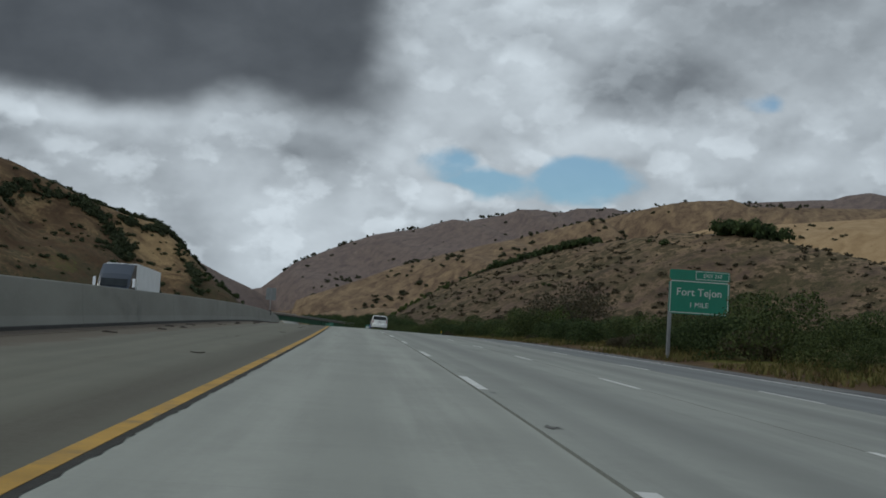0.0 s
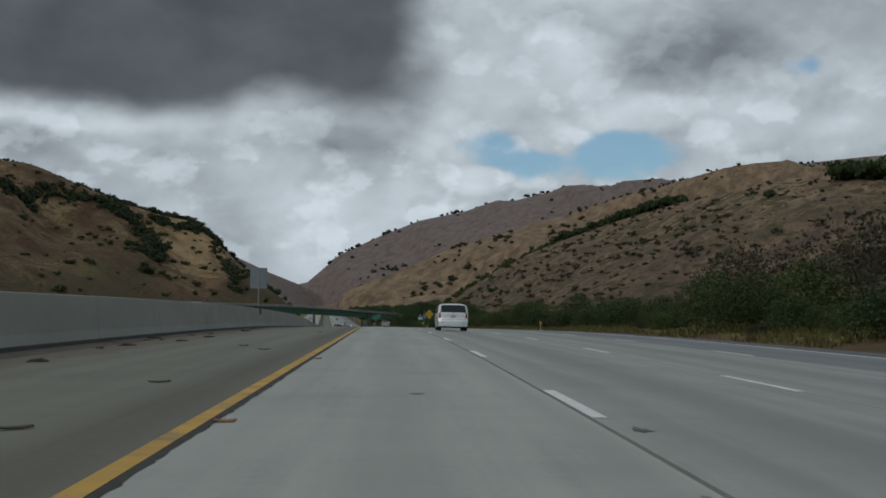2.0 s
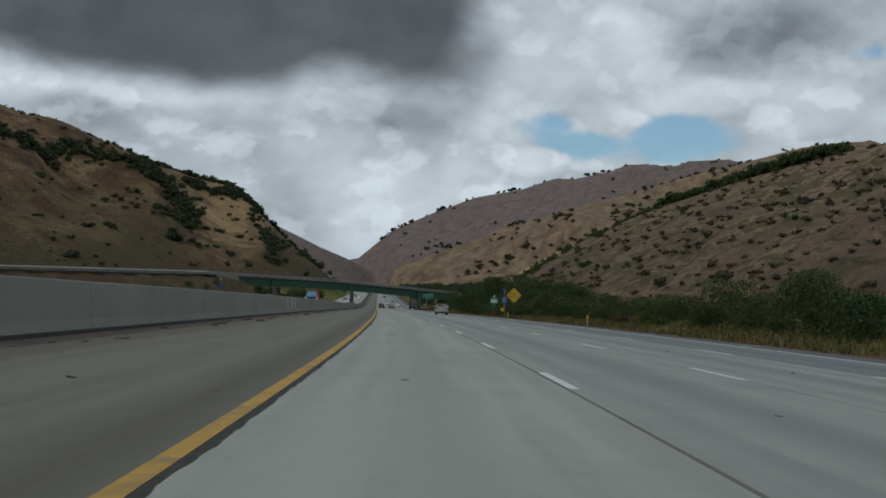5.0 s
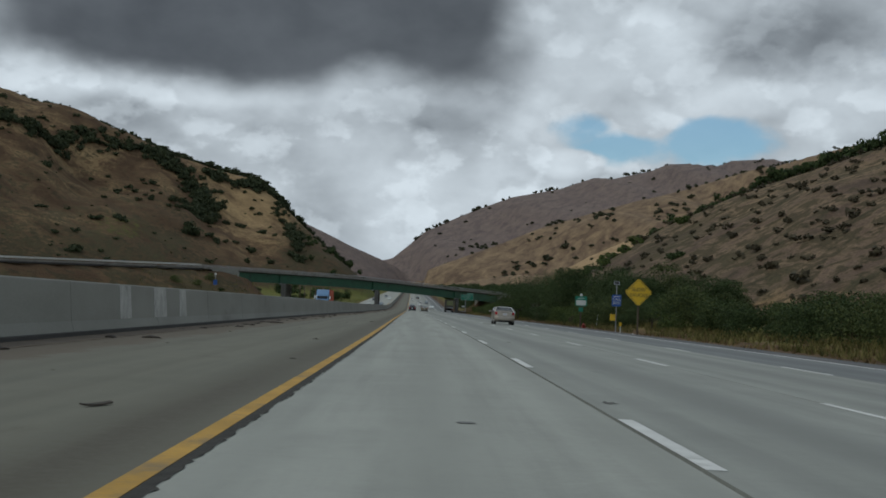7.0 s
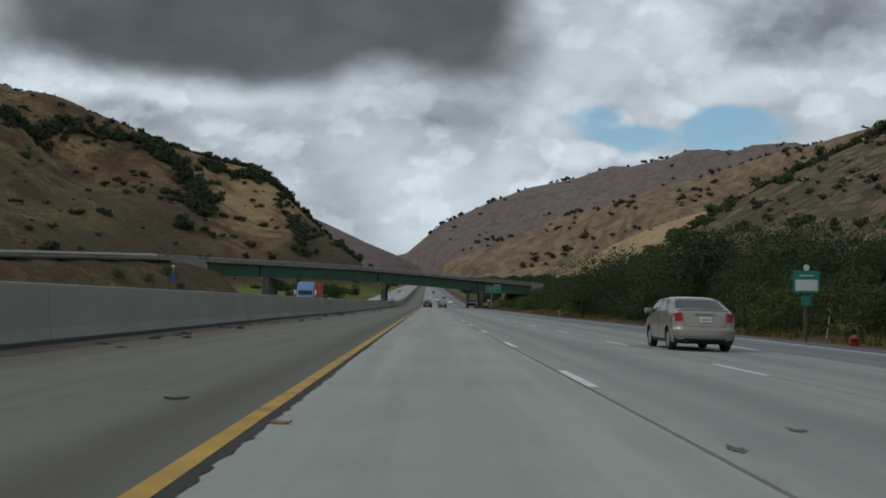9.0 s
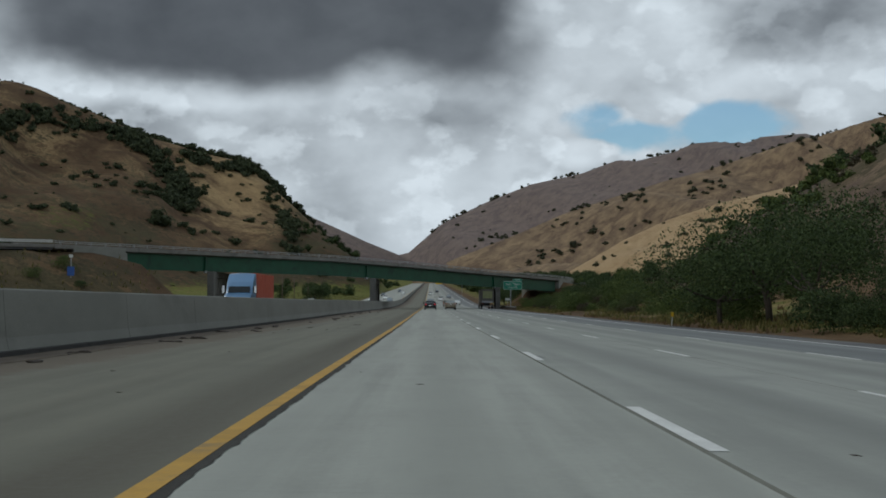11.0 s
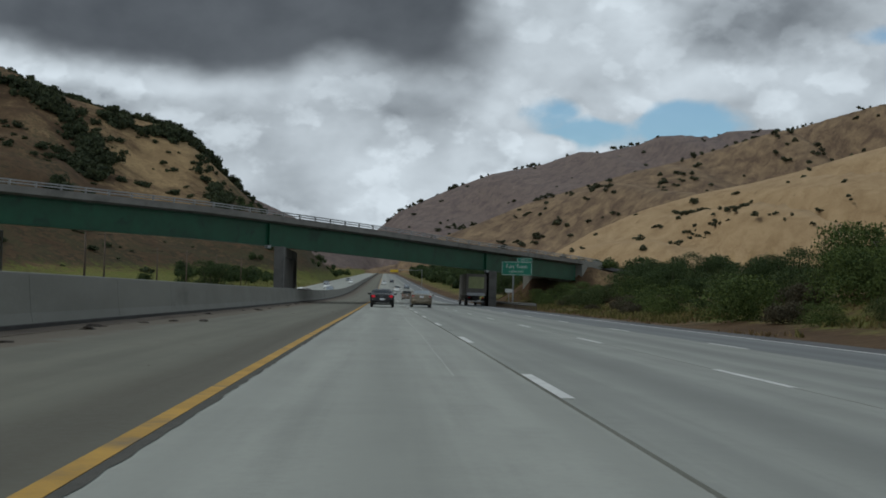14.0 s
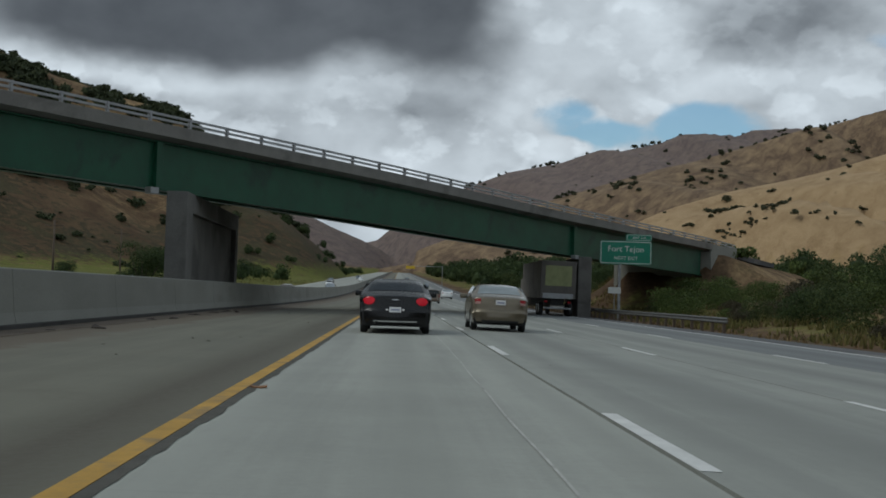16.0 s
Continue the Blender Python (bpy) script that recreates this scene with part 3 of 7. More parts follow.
def build_ground():
    us = spread((-2600, -1000, 80), (-1000, -400, 20), (-400, -30, 6), (-30, -24, 2), (-24, 14, 6.3), (14, 30, 1.6), (30, 240, 4), (240, 700, 12), (700, 2700, 50))
    ys = spread((-300, 0, 20), (0, 640, 4), (640, 1250, 7), (1250, 2300, 16), (2300, 3400, 30), (3400, 4950, 100))
    gu, gy = np.meshgrid(us, ys)
    gx = gu + road_x(gy) * np.clip(1 - np.maximum(0, np.abs(gu) - 60) / 200, 0, 1)
    gz = ground_z(gx, gy)
    w, h = len(us), len(ys)
    verts = np.stack([gx, gy, gz], -1).reshape(-1, 3)
    idx = np.arange(w * h).reshape(h, w)
    faces = np.stack([idx[:-1, :-1], idx[:-1, 1:], idx[1:, 1:], idx[1:, :-1]], -1).reshape(-1, 4)
    ob = mesh_object("ground", verts, faces, HILL, smooth=True)
    x, y = verts[:, 0], verts[:, 1]
    u = x - road_x(y)
    above = verts[:, 2] - road_z(y)
    green = np.clip(1 - np.abs(np.abs(u + 4) - 27) / 16, 0, 1) * np.clip(1 - above / 4, 0, 1) * 0.7
    green = np.maximum(green, np.where((u < -27) & (y > 520), np.clip(0.9 - above / 12, 0, 0.72), 0))
    green = np.where((u > 14) & (u < 19), green * np.clip((u - 16.6) / 2, 0, 1), green)
    hill = ground_z(x, y, True)
    # 1.3 lifts the golden hill into the sunlit grass colour
    dry = np.array([0.4, 0.10, 0.42, 1.3, 0.50, 0.4, 0.3])[hill]
    # grey tint per hill: own tone near by, haze and cloud shade far off
    haze_grey = np.array([0, 0, 0.3, 0, 0.30, 0.92, 0.85])[hill]
    dry = np.where((hill == 2), 0.33 + 0.3 * np.clip(above / 40, 0, 1), dry)
    brush = np.array([0.4, 0.8, 0.7, 0.0, 0.08, 0.25, 0.3])[hill]
    dry = np.where((u > 14) & (u < 18.5), 0.12, dry)
    # brushy fill beside the western end of the overpass
    bank = (hill == 0) & (u < -25.5) & (u > -130) & (y > 380) & (y < 640) & (above > 0.6)
    dry, brush = np.where(bank, 0.30, dry), np.where(bank, 0.75, brush)
    # western hill: tan grass on the upper slopes, brown brush below, a bare pale nose under the peak
    west = hill == 1
    patchy = fbm(x / 60, y / 120, 3)
    dry = np.where(west, 0.12 + 0.30 * np.clip((above - 22) / 60, 0, 1) + (patchy - 0.5) * 0.9, dry)
    brush = np.where(west, 0.8 - 0.35 * np.clip((above - 20) / 60, 0, 1), brush)
    nose = np.clip(1.15 - np.hypot((x + 108) / 30, (y - 1005) / 120) ** 2, 0, 1) * west
    dry = dry + 0.34 * nose
    brush = brush - 0.45 * nose
    green = np.where(west, np.maximum(green, 0.5 * np.clip((fbm(x / 40 + 9, y / 80, 3) - 0.52) * 4, 0, 1) * np.clip(1.4 - above / 70, 0, 1)), green)
    for key, values in (("dry", dry), ("green", green), ("brush", brush), ("haze_grey", haze_grey)):
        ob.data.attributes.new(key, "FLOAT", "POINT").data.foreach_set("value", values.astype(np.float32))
    return tagged(ob, "dry grassy valley floor and brown scrub hills", "ground", kind="structure")


build_ground()

# ================= the freeway =================
END = 2600.0
YS = [float(v) for v in spread((-120, 720, 4), (720, 1500, 20), (1500, END + 1, 60))]


def strip(name, u0, u1, up, mat, parent, ys=None, thick=0.3, label=""):
    """A slab that follows the road between two offsets."""
    def section(y):
        return [on_road(u0, y, up - thick), on_road(u0, y, up), on_road(u1, y, up), on_road(u1, y, up - thick)]
    ob = part(name, sweep(bmesh.new(), section, ys or YS), mat, parent, label)
    co = np.zeros(len(ob.data.vertices) * 3, np.float32)
    ob.data.vertices.foreach_get("co", co)
    co = co.reshape(-1, 3)
    ob.data.attributes.new("across", "FLOAT", "POINT").data.foreach_set("value", (co[:, 0] - road_x(co[:, 1])).astype(np.float32))
    return ob


def flat(name, u0, u1, up, mat, parent, ys, label=""):
    """A thin painted line or film on the slab."""
    return strip(name, u0, u1, up, mat, parent, ys, 0.003, label)


road = thing("road", label="grey concrete freeway carriageway with four lanes and painted lines", category="road", kind="structure")
L1, L2, L3, EDGE, YELLOW = 1.97, 5.52, 9.2, 12.75, -1.64
strip("bed", -8.9, 14.6, -0.03, JOINT, road, thick=0.5)
for u0, u1 in ((YELLOW - 0.02, L1 - 0.027), (L1 + 0.027, L2 - 0.012), (L2 + 0.012, L3 - 0.012), (L3 + 0.012, EDGE)):
    strip("lane_slab", u0, u1, 0.0, SLAB if u0 < 1 else MID_SLAB if u0 < 8 else OLD_SLAB, road, thick=0.25)
strip("left_shoulder", -7.9, YELLOW - 0.06, -0.006, SHOULDER, road, thick=0.25, label="dirty concrete left shoulder")
strip("right_shoulder", EDGE + 0.02, 14.55, -0.008, ASPHALT, road, thick=0.25, label="dark asphalt right shoulder")
flat("yellow_line", YELLOW - 0.06, YELLOW + 0.11, 0.008, YELLOW_LINE, road, YS, "worn solid yellow edge line")
flat("edge_line", EDGE - 0.25, EDGE - 0.10, 0.006, WHITE_LINE, road, YS, "solid white edge line")

y = 465.8 - 14.0 * 33
starts = []
while y < 1000:
    starts.append(y)
    y += 14.0 if y < 465 else 14.63
for u, wide in ((L1 + 0.10, 0.15), (L2, 0.12), (L3, 0.11)):
    for y in starts:
        y = y + (0.0 if u < L1 + 1 else 4.3 if y < 350 else 3.1)
        flat("lane_dash", u - wide / 2, u + wide / 2, 0.006, WHITE_LINE, road, [y, y + 1.85, y + 3.7])

far_road = thing("opposite_road", label="grey concrete carriageway beyond the median barrier", category="road", kind="structure")
strip("lanes", -24.5, -9.7, 0.0, SLAB, far_road, thick=0.5)
flat("edge_line", -24.0, -23.85, 0.006, WHITE_LINE, far_road, YS)
flat("edge_line", -11.2, -11.05, 0.006, YELLOW_LINE, far_road, YS)

# crumbled dark edge of the old asphalt beside the yellow line
def crumbled(y0, y1, mean, rough, step=0.11):
    rng = np.random.RandomState(int(abs(y0)))
    ys = np.arange(y0, y1, step)
    swell = 0.7 + 0.3 * fbm(ys / 1.7, ys * 0 + 3.1, 3) + 0.4 * fbm(ys / 0.35, ys * 0 + 8.1, 2)
    wide = np.clip(mean * swell * (1 + 0.5 * rough * rng.uniform(-1, 1.3, len(ys))), 0.015, 0.22)
    bm = bmesh.new()
    a = [bm.verts.new(on_road(YELLOW + 0.10, float(v), 0.004)) for v in ys]
    b = [bm.verts.new(on_road(YELLOW + 0.11 + float(w), float(v) + float(rng.uniform(-0.05, 0.05)), 0.005)) for v, w in zip(ys, wide)]
    for k in range(len(ys) - 1):
        bm.faces.new((a[k], b[k], b[k + 1], a[k + 1]))
    return part("crumbled_edge", bm, CRUMB, road, "dark crumbled strip along the yellow line")


CRUMB = material("crumbled_asphalt", (0.032, 0.030, 0.025), 0.97, vary=0.4, scale=6, fine=30, bump=0.5)
TAR = material("old_asphalt_edge", (0.07, 0.067, 0.056), 0.95, vary=0.25, scale=4, fine=30, bump=0.3)
crumbled(-12, 205, 0.085, 0.3, 0.17)
crumbled(205, 300, 0.105, 0.42, 0.15)
crumbled(300, 405, 0.09, 0.35, 0.17)
crumbled(405, 600, 0.10, 0.28, 0.3).data.materials[0] = TAR

# ---- median barrier
BAR_U, BAR_H = -8.5, 1.38
barrier = thing("median_barrier", label="long grey concrete median barrier with stains and dirt at its foot", category="barrier", kind="structure")


def barrier_section(y):
    prof = [(0.25, -0.3), (0.25, 0.05), (0.17, 0.36), (0.09, BAR_H - 0.03), (0.06, BAR_H), (-0.06, BAR_H), (-0.09, BAR_H - 0.03), (-0.17, 0.36), (-0.25, 0.05), (-0.25, -0.3)]
    return [on_road(BAR_U - 0.36 + a, y, b) for a, b in prof]


y = -120.0
while y < 640:
    part("segment", sweep(bmesh.new(), barrier_section, [y + 0.012, y + 5, y + 9.988]), WALL, barrier)
    y += 10.0
part("segment", sweep(bmesh.new(), barrier_section, [v for v in YS if v >= 640]), WALL, barrier)
# dark strip ten centimetres high along the barrier's foot
strip("foot_strip", -8.64, -8.44, 0.10, JOINT, road, thick=0.2, label="dark raised strip at the foot of the barrier")
strip("dirt_strip", -8.5, -7.55, 0.004, DIRT, road, thick=0.2, label="strip of windblown dirt along the barrier")

# ---- overpass
overpass = thing("overpass", (*BRIDGE_AT, 0), label="concrete road overpass on green steel plate girders", category="bridge", kind="structure")
inv = Matrix.Translation((-BRIDGE_AT[0], -BRIDGE_AT[1], 0))


def span(name, prof, qs, mat, label=""):
    """Sweeps a profile of (across, below the deck's top) along the overpass."""
    bm = sweep(bmesh.new(), lambda q: [inv @ bridge_point(q, a, float(deck_z(q)) + b) for a, b in prof], qs)
    return part(name, bm, mat, overpass, label)


QS = [float(v) for v in np.arange(-66, 71.1, 4.0)] + [72.0]
span("deck", [(0, 0), (0, -0.42), (0.9, -0.62), (DECK_WIDE - 0.9, -0.62), (DECK_WIDE, -0.42), (DECK_WIDE, 0), (DECK_WIDE - 0.3, 0.0), (DECK_WIDE - 0.3, -0.12), (0.3, -0.12), (0.3, 0)], QS, CONCRETE)
GQ = [-54.0] + [float(v) for v in np.arange(-50, 65, 5.0)] + [65.0]
for a, deep in ((0.75, 2.82), (2.8, 1.9), (4.8, 1.9), (6.8, 1.9), (DECK_WIDE - 0.75, 1.95)):
    span("girder", [(a - 0.25, -0.6), (a - 0.25, -0.65), (a - 0.02, -0.66), (a - 0.02, 0.04 - deep), (a - 0.28, 0.03 - deep), (a - 0.28, -0.04 - deep), (a + 0.28, -0.04 - deep), (a + 0.28, 0.03 - deep), (a + 0.02, 0.04 - deep), (a + 0.02, -0.66), (a + 0.25, -0.65), (a + 0.25, -0.6)], GQ, GREEN_STEEL, "green painted steel girder")
ALONG = Matrix.Rotation(math.atan2(BRIDGE_TO[1], BRIDGE_TO[0]), 4, "Z")
for q in (-38.6, -0.3, 40.4):
    wide = 0.2
    part("stiffener", box(bmesh.new(), (-wide, 0.48, -2.76), (wide, 0.735, -0.66), 0.008, inv @ Matrix.Translation(bridge_point(q, 0, float(deck_z(q)))) @ ALONG), GREEN_STEEL, overpass)
for q in (-39.0, -0.9, 40.0):
    part("bearing", box(bmesh.new(), (-0.25, 0.1, -3.1), (0.25, 0.5, -2.8), 0.03, inv @ Matrix.Translation(bridge_point(q, 0, float(deck_z(q)))) @ ALONG), GALV, overpass)
def rail_line(a):
    span("kerb", [(a - 0.16, -0.02), (a + 0.2, -0.02), (a + 0.2, 0.14), (a - 0.16, 0.14)], QS, CONCRETE)
    for up in (0.56, 0.34):
        span("rail", [(a - 0.05, up - 0.05), (a + 0.05, up - 0.05), (a + 0.05, up + 0.05), (a - 0.05, up + 0.05)], QS, GALV)
    for q in np.arange(-65, 72, 2.45):
        z = float(deck_z(q))
        bm = bmesh.new()
        box(bm, (-0.06, -0.08, 0), (0.06, 0.08, 0.62), 0.015, inv @ Matrix.Translation(bridge_point(q, a, z)) @ Matrix.Rotation(math.atan2(BRIDGE_TO[1], BRIDGE_TO[0]), 4, "Z"))
        part("rail_post", bm, GALV, overpass)
rail_line(0.16)
rail_line(DECK_WIDE - 0.16)


def pier(q, thick=0.98, long=17.0):
    """A wall pier that stands in line with the freeway."""
    bm = bmesh.new()
    z = float(deck_z(q)) - 2.88
    at = bridge_point(q)
    lo = float(road_z(at.y)) - 1.0
    m = inv @ Matrix.Translation((at.x - 0.05, at.y, 0))
    box(bm, (-thick / 2, -0.6, lo), (thick / 2, 1.0, z + 0.02), 0.05, m)
    box(bm, (-thick / 2 + 0.28, 1.0, lo), (thick / 2 - 0.28, long - 1.0, z - 0.9), 0.04, m)
    box(bm, (-thick / 2, 1.0, z - 0.9), (thick / 2, long - 1.0, z + 0.02), 0.04, m)
    box(bm, (-thick / 2, long - 1.0, lo), (thick / 2, long, z + 0.02), 0.05, m)
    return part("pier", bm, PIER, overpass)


for q, deep in ((-38.0, 17.0), (0.6, 17.0), (41.0, 6.0)):
    pier(q, long=deep)
for q, s in ((-54.0, -1), (65.6, 1)):
    bm = bmesh.new()
    z = float(deck_z(q))
    m = inv @ Matrix.Translation(bridge_point(q, 0, z)) @ Matrix.Rotation(math.atan2(BRIDGE_TO[1], BRIDGE_TO[0]), 4, "Z")
    box(bm, (0.0 if s > 0 else -1.6, -0.05, -5.0), (1.6 if s > 0 else 0.0, DECK_WIDE + 0.05, -0.63), 0.05, m)
    for v in (-0.03, DECK_WIDE - 0.32):
        box(bm, (0.3 if s > 0 else -9.0, v, -2.6), (6.5 if s > 0 else -0.3, v + 0.35, 0.02), 0.04, m)
    part("abutment", bm, WALL, overpass, "pale concrete abutment with wing walls")
# steel guard rail along the approach
for up in (0.42, 0.62):
    span("approach_rail", [(0.38, up - 0.09), (0.46, up - 0.09), (0.46, up + 0.09), (0.38, up + 0.09)], [float(v) for v in np.linspace(-250, -66, 47)], PALE_RAIL, "pale steel guard rail")
span("approach_kerb", [(0.2, -0.3), (0.75, -0.3), (0.75, 0.12), (0.2, 0.12)], [float(v) for v in np.linspace(-250, -66, 47)], CONCRETE)
for q in np.arange(-248, -66, 4.0):
    part("approach_post", box(bmesh.new(), (-0.07, 0.44, -0.4), (0.07, 0.58, 0.7), 0.01, inv @ Matrix.Translation(bridge_point(q, 0, float(deck_z(q)))) @ ALONG), DULL_STEEL, overpass)
for q0, q1 in ((-250, -66), (72, 84)):
    span("approach_road", [(0.4, -0.6), (0.4, -0.12), (DECK_WIDE - 0.4, -0.12), (DECK_WIDE - 0.4, -0.6)], [float(v) for v in np.linspace(q0, q1, 20)], ASPHALT)


# ================= plants =================
LEAF_OAK = foliage("oak_leaves", (0.020, 0.034, 0.013), (0.075, 0.108, 0.038))
LEAF_BUSH = foliage("bush_leaves", (0.026, 0.042, 0.015), (0.098, 0.122, 0.042))
LEAF_MEADOW = foliage("meadow_leaves", (0.032, 0.055, 0.016), (0.115, 0.150, 0.042))
LEAF_FAR = foliage("distant_leaves", (0.027, 0.037, 0.019), (0.075, 0.092, 0.044))
# paler than the nearer leaves: distance haze put into the colour
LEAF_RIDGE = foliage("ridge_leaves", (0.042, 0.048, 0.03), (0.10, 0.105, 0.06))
LEAF_WOOD = foliage("valley_leaves", (0.020, 0.036, 0.013), (0.072, 0.104, 0.037))
LEAF_SAGE = foliage("sage_leaves", (0.045, 0.042, 0.027), (0.10, 0.085, 0.052))
GRASS = foliage("verge_grass", (0.06, 0.065, 0.018), (0.22, 0.19, 0.07))
STRAW = foliage("dry_stalks", (0.10, 0.07, 0.035), (0.24, 0.17, 0.085))
BARK = material("bark", (0.06, 0.048, 0.038), 0.95, vary=0.35, scale=4, fine=20, bump=0.6)

_ICO = bmesh.new()
bmesh.ops.create_icosphere(_ICO, subdivisions=2, radius=1.0)
ICO_V = np.array([v.co[:] for v in _ICO.verts])
ICO_F = np.array([[v.index for v in f.verts] for f in _ICO.faces])
_ICO.free()
_ICO = bmesh.new()
bmesh.ops.create_icosphere(_ICO, subdivisions=1, radius=1.0)
ICO1_V = np.array([v.co[:] for v in _ICO.verts])
ICO1_F = np.array([[v.index for v in f.verts] for f in _ICO.faces])
_ICO.free()


def leaf_cloud(rng, lobes, count, size, core=0.72, fine=True):
    """Leaves round several lobes (centre, radii), over ragged dark cores. Returns vertices and triangles."""
    verts, faces, base = [], [], 0
    iv, jf = (ICO_V, ICO_F) if fine else (ICO1_V, ICO1_F)
    for c, r in (lobes if core else ()):
        v = iv * (core * (0.75 + 0.5 * rng.rand(len(iv), 1))) * r + c
        verts.append(v)
        faces.append(jf + base)
        base += len(v)
    vol = np.array([r[0] * r[1] * r[2] for _, r in lobes]) ** 0.7
    pick = rng.choice(len(lobes), count, p=vol / vol.sum())
    centre, radii = np.array([lobes[k][0] for k in pick]), np.array([lobes[k][1] for k in pick])
    d = rng.normal(size=(count, 3))
    d /= np.linalg.norm(d, axis=1)[:, None]
    d[:, 2] = np.where(d[:, 2] < -0.5, -d[:, 2], d[:, 2])
    p = centre + d * radii * (0.68 + 0.45 * rng.rand(count, 1))
    a = rng.normal(size=(count, 3))
    a /= np.linalg.norm(a, axis=1)[:, None]
    b = np.cross(a, d + 0.4 * rng.normal(size=(count, 3)))
    b /= np.linalg.norm(b, axis=1)[:, None] + 1e-6
    s = size * (0.5 + rng.rand(count, 1))
    quad = np.stack([p - a * s, p + b * s * 0.7, p + a * s, p - b * s * 0.6], 1).reshape(-1, 3)
    k = np.arange(count)[:, None] * 4 + base
    verts.append(quad)
    faces += [k + [0, 1, 2], k + [0, 2, 3]]
    return np.concatenate(verts), np.concatenate(faces)


def fast_mesh(name, verts, tris, mat, smooth=False):
    me = bpy.data.meshes.new(name)
    me.vertices.add(len(verts))
    me.vertices.foreach_set("co", verts.astype(np.float32).ravel())
    me.loops.add(len(tris) * 3)
    me.loops.foreach_set("vertex_index", tris.astype(np.int32).ravel())
    me.polygons.add(len(tris))
    me.polygons.foreach_set("loop_start", np.arange(0, len(tris) * 3, 3, dtype=np.int32))
    me.update(calc_edges=True)
    me.validate()
    me.materials.append(mat)
    return me


def lobes_for(rng, high, wide, count, low=0.35):
    out = []
    for _ in range(count):
        ang, rad = rng.rand() * 6.283, wide * 0.55 * math.sqrt(rng.rand())
        z = high * (low + (0.88 - low) * rng.rand())
        r = wide * (0.26 + 0.2 * rng.rand()) * (1.15 - 0.5 * abs(z / high - 0.5))
        out.append((np.array([math.cos(ang) * rad, math.sin(ang) * rad, z]), np.array([r, r, r * 0.75])))
    return out


def make_tree(seed, high, wide, leaf, mat, label, low=0.34, leaves=1500):
    rng = np.random.RandomState(seed)
    tree = thing("tree", label=label, category="tree", group="trees beside the freeway")
    lobes = lobes_for(rng, high, wide, 14, low)
    v, f = leaf_cloud(rng, lobes, leaves, leaf, 0.0, fine=False)
    crown = new("crown", fast_mesh("crown", v, f, mat))
    crown.parent = tree
    bm = bmesh.new()
    lean = rng.normal(size=2) * 0.05 * high
    fork = high * (low * 0.75)
    tube(bm, [(0, 0, -0.3), (lean[0] * 0.3, lean[1] * 0.3, fork * 0.5), (lean[0], lean[1], fork)], [0.045 * high * 0.6, 0.028 * high, 0.022 * high], 8)
    for c, r in lobes[:6]:
        tube(bm, [(lean[0], lean[1], fork * 0.92), tuple((c + [lean[0], lean[1], fork]) / 2 + [0, 0, -0.05 * high]), tuple(c)], [0.016 * high, 0.011 * high, 0.004 * high], 6)
    part("trunk", bm, BARK, tree, "dark grey bark trunk with limbs", smooth=True)
    return tree


def make_bush(seed, high, wide, mat, label, leaves=4200, leaf=0.075):
    rng = np.random.RandomState(seed)
    lobes = lobes_for(rng, high, wide, 10, 0.12)
    v, f = leaf_cloud(rng, lobes, leaves, leaf, 0.0, fine=False)
    ob = new("bush", fast_mesh("bush", v, f, mat))
    return tagged(ob, label, "bush", "bushes along the verge")


